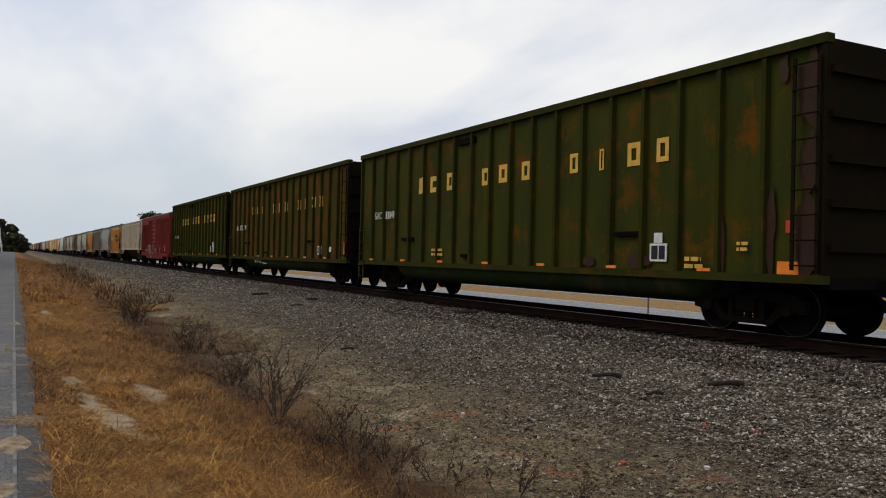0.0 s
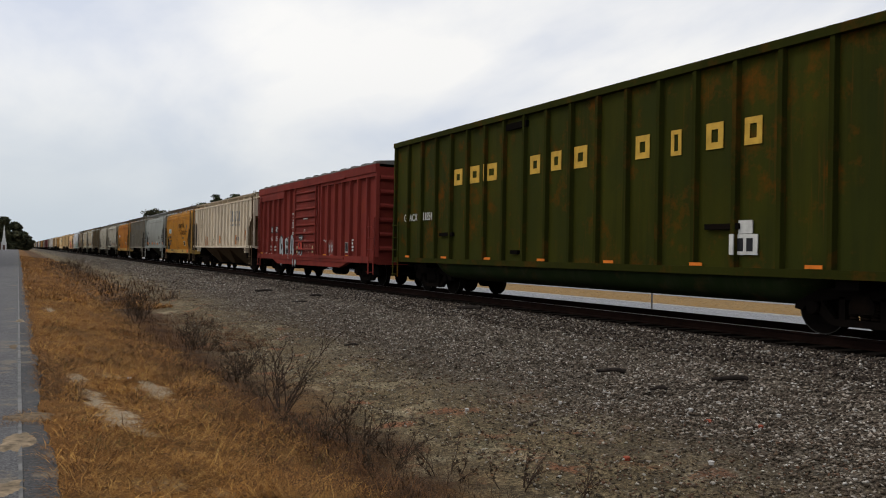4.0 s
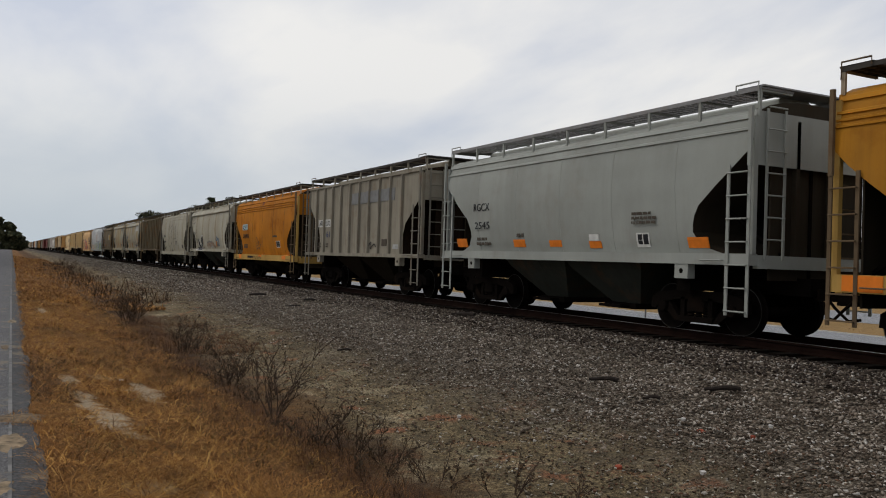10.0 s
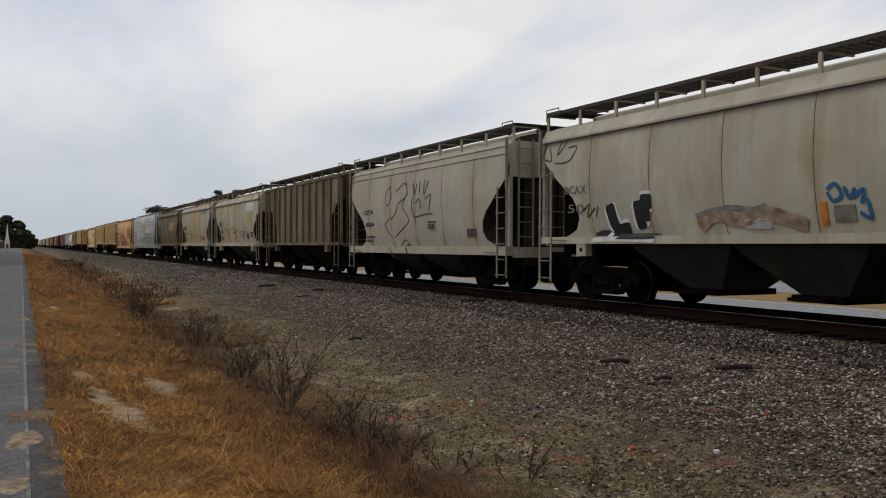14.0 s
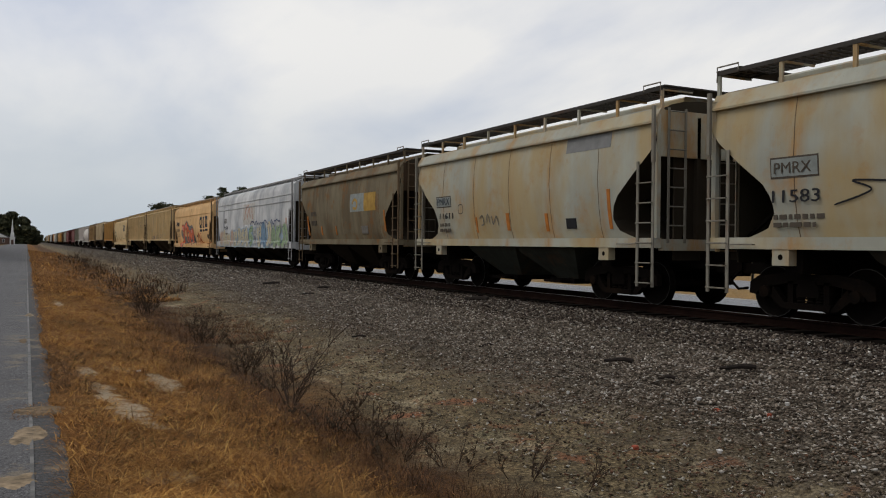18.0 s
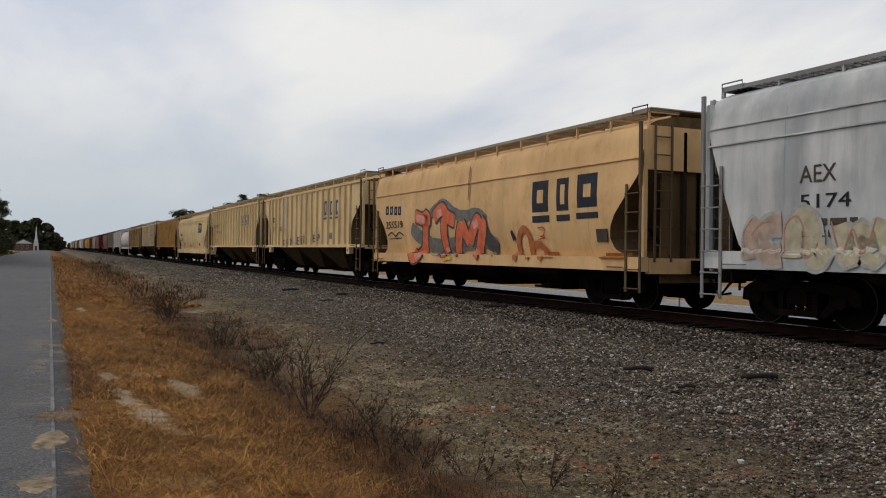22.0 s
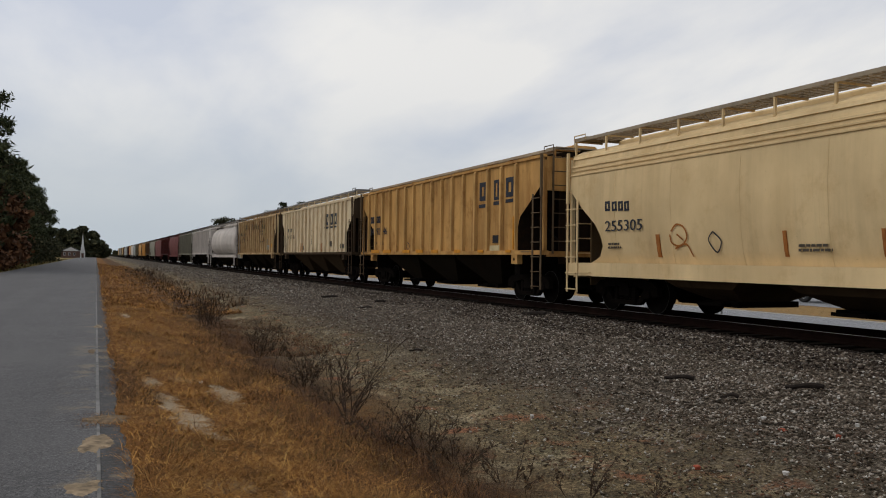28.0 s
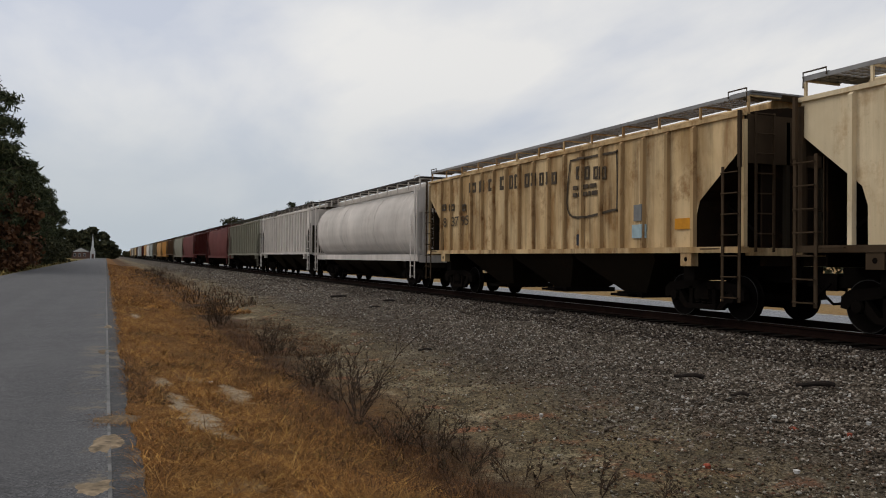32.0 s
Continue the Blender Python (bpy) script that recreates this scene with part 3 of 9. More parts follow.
def asphalt(name, col, worn, dusty=False):
    m, nt, b = nodes_of(name)
    p = node(nt, "ShaderNodeTexCoord").outputs["Object"]
    grit = noise_tex(nt, p, 55.0, 5, 0.85)
    patch = noise_tex(nt, p, 0.5, 5, 0.6)
    long = noise_tex(nt, node(nt, "ShaderNodeMapping", {"Vector": p, "Scale": (1.6, 0.05, 1)}).outputs[0], 1.0, 4, 0.5)
    c = blend(nt, ramp(nt, grit, 0.36, 0.66), c4([k * 0.40 for k in col]), c4([min(1, k * 1.75) for k in col]))
    seam = node(nt, "ShaderNodeTexVoronoi", {"Vector": node(nt, "ShaderNodeVectorMath", {0: p, 1: node(nt, "ShaderNodeTexNoise", {"Vector": p, "Scale": 1.5, "Detail": 5.0}).outputs[1]}, operation="ADD").outputs[0], "Scale": 0.45})
    seam.feature = "DISTANCE_TO_EDGE"
    c = blend(nt, ramp(nt, seam.outputs["Distance"], 0.0, 0.012, 0.55, 0.0), c, c4([k * 0.3 for k in col]))
    grain = node(nt, "ShaderNodeTexVoronoi", {"Vector": p, "Scale": 70.0})
    chips = ramp(nt, node(nt, "ShaderNodeSeparateColor", {0: grain.outputs["Color"]}).outputs[0], 0.0, 1.0, 0.45, 1.65)
    c = blend(nt, 1.0, c, node(nt, "ShaderNodeCombineXYZ", {0: chips, 1: chips, 2: chips}).outputs[0], "MULTIPLY")
    blot = noise_tex(nt, p, 3.5, 6, 0.7)
    c = blend(nt, ramp(nt, blot, 0.5, 0.68, 0.0, 0.45), c, c4([k * 0.55 for k in col]))
    c = blend(nt, ramp(nt, patch, 0.4, 0.7, 0.0, 0.5), c, c4(worn))
    c = blend(nt, ramp(nt, long, 0.45, 0.7, 0.0, 0.4), c, c4([k * 0.75 for k in col]))
    if dusty:
        # sand and litter washed on to the outer edge of the lane
        x = node(nt, "ShaderNodeSeparateXYZ", {0: p}).outputs["X"]
        at = mul(nt, ramp(nt, x, -0.42, -0.05), ramp(nt, noise_tex(nt, p, 1.5, 8, 0.72), 0.55, 0.61))
        c = blend(nt, mul(nt, at, 0.65), c, blend(nt, ramp(nt, grit, 0.3, 0.7), (0.10, 0.075, 0.048, 1), (0.27, 0.22, 0.155, 1)))
    nt.links.new(c, b.inputs["Base Color"])
    b.inputs["Roughness"].default_value = 0.85
    b.inputs["Specular IOR Level"].default_value = 0.25
    nt.links.new(node(nt, "ShaderNodeBump", {"Height": grit, "Strength": 0.5, "Distance": 0.01}).outputs[0], b.inputs["Normal"])
    return m


def sheet(name, xs, ys, zf, material, smooth=True):
    me = bpy.data.meshes.new(name)
    v = [(x, y, zf(x, y)) for y in ys for x in xs]
    k = len(xs)
    f = [(j * k + i, j * k + i + 1, (j + 1) * k + i + 1, (j + 1) * k + i) for j in range(len(ys) - 1) for i in range(k - 1)]
    me.from_pydata(v, [], f)
    me.materials.append(material)
    me.polygons.foreach_set("use_smooth", [smooth] * len(me.polygons))
    return new(name, me)


def steps(*spans):
    out = []
    for a, b, n in spans:
        out += [a + (b - a) * i / n for i in range(n)]
    return out + [spans[-1][1]]


GROUND = ground_material()
ROADMAT = asphalt("worn_grey_asphalt", (0.078, 0.076, 0.077), (0.110, 0.107, 0.106), True)
HIGHWAY = asphalt("pale_highway_asphalt", (0.19, 0.195, 0.205), (0.24, 0.24, 0.245))
EDGEMAT = asphalt("dark_patched_asphalt", (0.045, 0.045, 0.046), (0.075, 0.072, 0.068), True)
LINEMAT = decal("worn_white_road_paint", (0.17, 0.165, 0.155), 0.8)

xs = sorted(set([p[0] for p in PROFILE] + steps((0.33, 10.75, 60)) + steps((-60, -7.3, 16)) + steps((15.4, 60, 12))))
ys = steps((-60, 0, 12), (0, 30, 120), (30, 90, 60), (90, 400, 40), (400, 3500, 16))
ground = sheet("ground", xs, ys, lambda x, y: ground_z(x) + relief(x, y), GROUND)
tagged(ground, "dry grass verge, sandy ditch and grey ballast slope", "ground", kind="structure")

road = sheet("road", steps((-6.95, 0.06, 7)), steps((-60, 0, 6), (0, 60, 30), (60, 420, 30), (420, 900, 6)), lambda x, y: -0.330, ROADMAT)
tagged(road, "worn grey asphalt country road", "road", kind="structure")


def edge_x(y):
    return 0.27 + 0.14 * noise.noise((0.3, y * 0.6, 1.7)) + 0.05 * noise.noise((0.9, y * 3.1, 4.7))


me = bpy.data.meshes.new("road_edge")
ey = steps((-20, 0, 20), (0, 40, 200), (40, 420, 100))
ev = []
for y in ey:
    ev += [(0.06, y, -0.334), (edge_x(y), y, -0.336), (edge_x(y) + 0.03, y, -0.38)]
me.from_pydata(ev, [], [q for i in range(len(ey) - 1) for q in ((3 * i, 3 * i + 1, 3 * i + 4, 3 * i + 3), (3 * i + 1, 3 * i + 2, 3 * i + 5, 3 * i + 4))])
me.materials.append(EDGEMAT)
tagged(new("road_edge", me), "dark crumbling strip along the road edge", "road", kind="structure")

s = Shape()
y = -10.0
while y < 300:
    n = 3.0 + 5.0 * random.random()
    w = 0.010 + 0.008 * random.random()
    s.box(0.045 - w, 0.045 + w, y, y + n, -0.331, -0.326)
    y += n + (0.05 if random.random() < 0.5 else 0.7 * random.random())
tagged(part("edge_line", s, LINEMAT), "thin worn white edge line on the road", "road marking", kind="structure")

# highway with two carriageways beyond the track
for name, x0, x1, lab in (("highway_near", 20.6, 29.0, "pale grey two-lane carriageway beyond the track"), ("highway_far", 35.6, 45.0, "pale grey far carriageway beyond a grass median")):
    hw = sheet(name, steps((x0, x1, 6)), steps((-100, 0, 5), (0, 900, 60)), lambda x, y: -1.085, HIGHWAY)
    tagged(hw, lab, "road", kind="structure")
s = Shape()
for i in range(60):
    s.box(25.3, 25.42, -20 + 12 * i, -17 + 12 * i, -1.083, -1.078)
tagged(part("lane_line", s, LINEMAT), "dashed white lane line on the highway", "road marking", kind="structure")
s = Shape().box(28.5, 28.62, -60, 700, -1.083, -1.078)
tagged(part("shoulder_line", s, decal("worn_pale_yellow_paint", (0.50, 0.45, 0.30), 0.3)), "solid edge line on the highway", "road marking", kind="structure")

# track: two rails on tarred ties
RAIL_OUT = [(-0.075, -0.17), (0.075, -0.17), (0.07, -0.155), (0.015, -0.135), (0.012, -0.05), (0.036, -0.035), (0.036, -0.006), (0.028, 0.0), (-0.028, 0.0), (-0.036, -0.006), (-0.036, -0.035), (-0.012, -0.05), (-0.015, -0.135), (-0.07, -0.155)]
for dx in (-0.7535, 0.7535):
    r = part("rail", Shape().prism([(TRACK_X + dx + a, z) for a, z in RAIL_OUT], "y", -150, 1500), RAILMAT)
    tagged(r, "brown steel rail with a worn bright head", "rail", "rails of the track")
    part("rail_head", Shape().box(dx + TRACK_X - 0.026, dx + TRACK_X + 0.026, -150, 1500, 0.0002, 0.002), RAILTOP, r, "polished running surface")

# ---- rail cars: in their own space y runs to the rear, z = 0 is the rail top, the road side is -x ----
WHEEL_R = 0.457
wheel_mesh = Shape().turned([(-0.815, 0.10), (-0.80, 0.16), (-0.80, 0.36), (-0.825, 0.41), (-0.825, WHEEL_R), (-0.72, WHEEL_R + 0.004), (-0.70, 0.485), (-0.685, 0.485), (-0.685, 0.41), (-0.72, 0.36), (-0.72, 0.15), (-0.68, 0.085),
                             (0.68, 0.085), (0.72, 0.15), (0.72, 0.36), (0.685, 0.41), (0.685, 0.485), (0.70, 0.485), (0.72, WHEEL_R + 0.004), (0.825, WHEEL_R), (0.825, 0.41), (0.80, 0.36), (0.80, 0.16), (0.815, 0.10)], (0, 0, 0), "x", 18).mesh("wheelset", WHEELMAT, 35)
rs = Shape()
for sx in (-1, 1):
    rs.rings([[(sx * (0.826 + 0.002 * k), r * math.cos(2 * math.pi * i / 22), r * math.sin(2 * math.pi * i / 22)) for i in range(22)] for k, r in ((0, 0.440), (1, 0.443), (1, 0.453), (0, 0.457))], cap=False)
rim_mesh = rs.mesh("rim", TREAD, 30)
FRAME_OUT = [(-1.22, 0.50), (-1.20, 0.62), (-1.08, 0.70), (-0.55, 0.76), (0.55, 0.76), (1.08, 0.70), (1.20, 0.62), (1.22, 0.50), (1.15, 0.40), (1.03, 0.36), (0.90, 0.40), (0.72, 0.46), (0.52, 0.27), (0.38, 0.19), (-0.38, 0.19), (-0.52, 0.27), (-0.72, 0.46), (-0.90, 0.40), (-1.03, 0.36), (-1.15, 0.40)]


def side_frame(x0, x1):
    """A cast side frame with two window openings either side of the springs."""
    s = Shape()
    arch = [(-1.24, 0.42), (-1.22, 0.62), (-1.05, 0.73), (-0.55, 0.79), (0.55, 0.79), (1.05, 0.73), (1.22, 0.62), (1.24, 0.42), (1.10, 0.40), (0.98, 0.54), (0.80, 0.56), (0.45, 0.62), (-0.45, 0.62), (-0.80, 0.56), (-0.98, 0.54), (-1.10, 0.40)]
    s.prism(arch, "x", x0, x1)
    s.prism([(-0.42, 0.19), (0.42, 0.19), (0.46, 0.30), (-0.46, 0.30)], "x", x0 - 0.02, x1)
    for k in (-1, 1):
        s.prism([(k * 0.38, 0.18), (k * 0.56, 0.20), (k * 0.98, 0.52), (k * 0.78, 0.62)][::k], "x", x0 + 0.01, x1)
        s.prism([(k * 0.30, 0.29), (k * 0.41, 0.29), (k * 0.41, 0.66), (k * 0.30, 0.66)][::k], "x", x0, x1)
        s.prism([(k * 0.76, 0.40), (k * 1.02, 0.40), (k * 1.04, 0.60), (k * 0.74, 0.60)][::k], "x", x0 + 0.01, x1)
    return s


sf = [side_frame(-1.08, -0.95).mesh("side_frame", TRUCKMAT), side_frame(0.95, 1.08).mesh("side_frame", TRUCKMAT)]
cap_mesh = Shape().turned([(-1.13, 0.05), (-1.12, 0.105), (-1.04, 0.125), (-0.98, 0.13)], (0, 0, 0), "x", 14).mesh("bearing_cap", TRUCKMAT, 35)
cap_far = Shape().turned([(0.98, 0.13), (1.04, 0.125), (1.12, 0.105), (1.13, 0.05)], (0, 0, 0), "x", 14).mesh("bearing_cap", TRUCKMAT, 35)
sp = Shape()
for sy in (-0.19, 0.0, 0.19):
    sp.turned([(0.026 * i, 0.085 if i % 2 else 0.058) for i in range(11)], (-1.0, sy, 0.30), "z", 10)
spring_mesh = sp.mesh("spring_pack", TRUCKMAT, 40)
sp = Shape()
for sy in (-0.19, 0.0, 0.19):
    sp.turned([(0.0, 0.08), (0.26, 0.08)], (1.0, sy, 0.30), "z", 8)
spring_far = sp.mesh("spring_pack", TRUCKMAT, 40)
bolster_mesh = Shape().prism([(-0.22, 0.40), (0.22, 0.40), (0.22, 0.56), (0.14, 0.68), (-0.14, 0.68), (-0.22, 0.56)], "x", -1.10, 1.10).mesh("bolster", TRUCKMAT)
WHEELS = []          # every wheelset, to be keyed at the end


def truck(car, y):
    t = part("bogie", bolster_mesh, TRUCKMAT, car, "dusty cast steel bogie, under-wagon shade in its colour", at=(0, y, 0))
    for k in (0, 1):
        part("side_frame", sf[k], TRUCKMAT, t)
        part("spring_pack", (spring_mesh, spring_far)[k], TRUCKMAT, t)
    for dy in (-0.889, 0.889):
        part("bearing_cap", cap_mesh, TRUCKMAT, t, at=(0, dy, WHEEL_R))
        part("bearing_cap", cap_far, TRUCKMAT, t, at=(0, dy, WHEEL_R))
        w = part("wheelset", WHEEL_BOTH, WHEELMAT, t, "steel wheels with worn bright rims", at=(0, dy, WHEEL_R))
        WHEELS.append((w, dy))
    return t


bm = bmesh.new()
bm.from_mesh(wheel_mesh)
k = len(bm.faces)
bm.from_mesh(rim_mesh)
bm.faces.ensure_lookup_table()
for f in bm.faces[k:]:
    f.material_index = 1
WHEEL_BOTH = bpy.data.meshes.new("wheelset")
bm.to_mesh(WHEEL_BOTH)
bm.free()
WHEEL_BOTH.materials.append(WHEELMAT)
WHEEL_BOTH.materials.append(TREAD)
WHEEL_BOTH.set_sharp_from_angle(angle=radians(35))

COUPLER = {}
for k in (-1, 1):
    s = Shape().box(-0.10, 0.10, 0, k * 0.55, 0.72, 0.92) if k > 0 else Shape().box(-0.10, 0.10, -0.55, 0, 0.72, 0.92)
    s.prism([(-0.17, k * 0.50), (0.15, k * 0.50), (0.17, k * 0.66), (0.05, k * 0.80), (-0.03, k * 0.70), (-0.17, k * 0.78)][::k], "z", 0.66, 0.98)
    COUPLER[k] = s.mesh("coupler", TRUCKMAT)
HOSE = {k: Shape().tube([(-0.25, k * 0.35, 0.80), (-0.28, k * 0.55, 0.62), (-0.25, k * 0.78, 0.42), (-0.2, k * 0.98, 0.45)], 0.026, 6).mesh("air_hose", UNDER, 60) for k in (-1, 1)}


def couplers(car, half):
    for k in (-1, 1):
        part("coupler", COUPLER[k], TRUCKMAT, car, at=(0, k * half, 0))
        part("air_hose", HOSE[k], UNDER, car, at=(0, k * half, 0))


def ladder(car, x, y0, y1, z0, z1, mat, split=True, pitch=0.40):
    """Stiles along z at y0 and y1, rungs between them."""
    s = Shape()
    out = -0.05 if x < 0 else 0.05
    for y in (y0, y1):
        s.box(x - 0.012, x + 0.012, y - 0.032, y + 0.032, z0, z1)
    n = int((z1 - z0 - 0.15) / pitch)
    zs = [z0 + 0.08 + pitch * i for i in range(n + 1)]
    if not split:
        for z in zs:
            s.tube([(x + out * 0.4, y0, z), (x + out * 0.4, y1, z)], 0.016, 5)
        return part("ladder", s, mat, car)
    lad = part("ladder", s, mat, car)
    rung = Shape().tube([(x, y0, 0), (x + out, y0, 0), (x + out, y1, 0), (x, y1, 0)], 0.015, 5).mesh("rung", mat, 40)
    for z in zs:
        part("rung", rung, mat, lad, at=(0, 0, z))
    return lad


def grab(car, x, y0, y1, z, mat):
    out = -0.07 if x < 0 else 0.07
    part("grab_iron", Shape().tube([(x, y0, z), (x + out, y0, z), (x + out, y1, z), (x, y1, z)], 0.014, 5), mat, car)


def brake_wheel(car, y, z):
    s = Shape()
    ring = [[(0.22 * math.cos(a) + 0.014 * math.cos(b) * math.cos(a), 0.014 * math.sin(b), 0.22 * math.sin(a) + 0.014 * math.cos(b) * math.sin(a)) for b in [math.pi * k / 3 for k in range(6)]] for a in [2 * math.pi * i / 18 for i in range(19)]]
    s.rings(ring, cap=False)
    for i in range(5):
        a = 2 * math.pi * i / 5
        s.tube([(0, 0, 0), (0.22 * math.cos(a), 0, 0.22 * math.sin(a))], 0.013, 5)
    part("brake_wheel", s, UNDER, car, at=(-0.55, y, z), smooth=50)


def put_text(car, words, y, z, size, mat, x, name="lettering"):
    """Words on the road side; y is where they begin, on the viewer's left."""
    o = part(name, lettering(words, size, mat), mat, car)
    o.matrix_basis = Matrix.Translation((x, y, z)) @ SIDE
    return o


def bar(car, y0, y1, z0, z1, mat, x, name="marking", label=""):
    a, b = min(y0, y1), max(y0, y1)
    return part(name, Shape().box(x - 0.006, x + 0.004, a, b, z0, z1), mat, car, label)


def small_print(car, y, z, w, h, rows, mat, x, name="small_print"):
    """Writing too small to read: short bars of its size."""
    s = Shape()
    rng = random.Random(int(abs(y) * 97 + z * 131))
    for r in range(rows):
        zz = z - r * h * 1.7
        u = 0.0
        end = w * (0.6 + 0.4 * rng.random())
        while u < end:
            n = h * (0.7 + 2.2 * rng.random())
            s.box(x - 0.005, x + 0.003, y - min(u + n, end), y - u, zz, zz + h)
            u += n + h * 0.55
    return part(name, s, mat, car)


def place(car, yc):
    car["rest_y"] = yc
    CARS.append((car, yc))
    return car


CARS = []
SILLS = {}          # top and face of the side sill
RIBS = {}           # the side posts of a car: places along y, half width, face
WIDTHS = {}         # half width by height of the smooth-sided cars


def lerp_table(tab, z):
    for (a, va), (b, vb) in zip(tab, tab[1:]):
        if a <= z <= b:
            return va + (vb - va) * (z - a) / (b - a)
    return tab[0][1] if z < tab[0][0] else tab[-1][1]


def hopper_body(half, levels, inset, seams):
    """A tapered shell: at each level (z, half width) the ends draw in by inset(z)."""
    s = Shape()
    ny = 14
    rings = []
    for z, w in levels:
        h = half - inset(z)
        ring = []
        for i in range(ny + 1):
            ring.append((-w, h - 2 * h * i / ny, z))
        for i in range(ny + 1):
            ring.append((w, -h + 2 * h * i / ny, z))
        rings.append(ring)
    s.rings(rings, cap=False)
    k = 2 * (ny + 1)
    n0, n1 = 0, (len(rings) - 1) * k
    # the sheets that close the ends are a part of their own
    ends = Shape()
    ends.v = list(s.v)
    s.f, ends.f = [f for f in s.f if f[0] % k not in (ny, k - 1)], [f for f in s.f if f[0] % k in (ny, k - 1)]
    for base in (n0, n1):
        for i in range(ny):
            s.f.append((base + i, base + i + 1, base + k - 2 - i, base + k - 1 - i))
    return s.compact(), ends.compact()


def grating(x0, x1, y0, y1, z0, z1):
    """An open steel walkway: five long bars joined by close cross bars, one piece."""
    xs = [x0]
    gap = (x1 - x0 - 5 * 0.04) / 4
    for i in range(5):
        xs += [xs[-1] + 0.04] + ([xs[-1] + 0.04 + gap] if i < 4 else [])
    n = max(8, int((y1 - y0) / 0.17))
    step = (y1 - y0 - 0.05) / n
    ys = [q for i in range(n + 1) for q in (y0 + step * i, y0 + step * i + 0.05)]
    s = Shape()
    kx, ky = len(xs), len(ys)
    s.v = [(x, y, z) for z in (z0, z1) for y in ys for x in xs]
    solid = lambda i, j: 0 <= i < kx - 1 and 0 <= j < ky - 1 and (i % 2 == 0 or j % 2 == 0)
    at = lambda i, j, k: k * kx * ky + j * kx + i
    for j in range(ky - 1):
        for i in range(kx - 1):
            if not solid(i, j):
                continue
            for k in (0, 1):
                s.f.append((at(i, j, k), at(i + 1, j, k), at(i + 1, j + 1, k), at(i, j + 1, k)))
            for di, dj, a, b in ((-1, 0, (i, j), (i, j + 1)), (1, 0, (i + 1, j), (i + 1, j + 1)), (0, -1, (i, j), (i + 1, j)), (0, 1, (i, j + 1), (i + 1, j + 1))):
                if not solid(i + di, j + dj):
                    s.f.append((at(*a, 0), at(*b, 0), at(*b, 1), at(*a, 1)))
    return s


def hopper(name, label, yc, length, mat, style, bays, group="hopper wagons of the train", sill=(1.28, 1.48), top=4.05, ribs=18, ladder_mat=None, walk_mat=None, split=True, deep=1.45, sill_mat=None, walk_h=0.24, eaves=2, wx=1.42, truck_in=1.75, ribw=0.048, span=None, bow=0.0, post=0.035):
    """Covered hopper car. style: curved (bulging smooth side), ribbed (flat side with posts), round (drum)."""
    car = thing(name, label, "rail car", group)
    half = length / 2
    lm, wm, sm = ladder_mat or (LADDER_GREY if mat in (TANGREY, OFFWHITE, GREY_WARM) else LADDER_RUST if mat in (YELLOW, YELLOW2, TAN, TAN_BROWN, CREAM_BROWN, GREY_BROWN, BROWN) else mat), walk_mat or GRATE, sill_mat or mat
    z0, z1 = sill
    zm = (z1 + top) / 2
    if style == "curved":
        levels = [(z1 - 0.02, 1.40), (z1 + 0.25, 1.485), (z1 + 0.7, 1.555), (zm, 1.60), (top - 0.65, 1.57), (top - 0.28, 1.515), (top - 0.12, 1.475), (top, 1.40), (top + 0.10, 1.18), (top + 0.18, 0.85), (top + 0.22, 0.45)]
        tab = [(z1, 0.50 * deep), (z1 + 0.12, 0.86 * deep), (z1 + 0.38, deep), (z1 + 0.62, 0.98 * deep), (z1 + 0.86, 0.89 * deep), (z1 + 1.39, 0.42 * deep), (z1 + 1.85, 0.05), (9, 0.03)]
    elif style == "slant":
        levels = [(z1 - 0.02, 1.56), (z1 + 0.4, 1.585), (zm, 1.60), (top - 0.65, 1.56), (top - 0.28, 1.50), (top - 0.05, 1.38), (top + 0.10, 1.05), (top + 0.18, 0.75), (top + 0.22, 0.40)]
        tab = [(z1, 1.00), (z1 + 0.08, 0.90), (z1 + 2.2, 0.10), (9, 0.04)]
    elif style == "round":
        levels = [(z1 - 0.1, 0.95), (z1 + 0.15, 1.25), (z1 + 0.5, 1.47), (z1 + 0.95, 1.59), (zm, 1.60), (top - 0.85, 1.53), (top - 0.45, 1.36), (top - 0.15, 1.10), (top + 0.02, 0.80), (top + 0.12, 0.4)]
        tab = [(z1, 0.35), (zm, 0.20), (9, 0.20)]
    else:
        levels = [(z1 - 0.04, 1.50), (z1 + 0.3, 1.505), (zm, 1.505), (top - 0.3, 1.505), (top, 1.505), (top + 0.01, 1.46), (top + 0.12, 0.9), (top + 0.17, 0.45)]
        first, last = span or (half - deep - 0.06, -half + deep + 0.06)
        rib_ys = []
        for i in range(ribs):
            u = 1 - 2 * i / (ribs - 1)
            rib_ys.append((first + last) / 2 + (first - last) / 2 * ((1 + bow) * u - bow * u ** 3))
        tab = [(z1, deep), (z1 + 0.86, deep), (z1 + 1.93, 0.06), (9, 0.06)]
    fine = []
    for (a, wa), (b, wb) in zip(levels, levels[1:]):
        n = 3 if b - a > 0.25 else 1
        fine += [(a + (b - a) * i / n, wa + (wb - wa) * i / n) for i in range(n)]
    fine.append(levels[-1])
    sides, ends = hopper_body(half, fine, lambda z: lerp_table(tab, z), 0)
    part("body", sides, mat, car, smooth=28)
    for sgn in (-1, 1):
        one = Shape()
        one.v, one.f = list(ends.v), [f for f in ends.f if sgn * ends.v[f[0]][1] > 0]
        part("slope_sheet", one.compact(), SLOPES.get(mat, SLOPE) if style != "round" else mat, car, "slope sheet under the roof end, grime and shade in its colour", smooth=28)
    width = lambda z: lerp_table(fine, z)
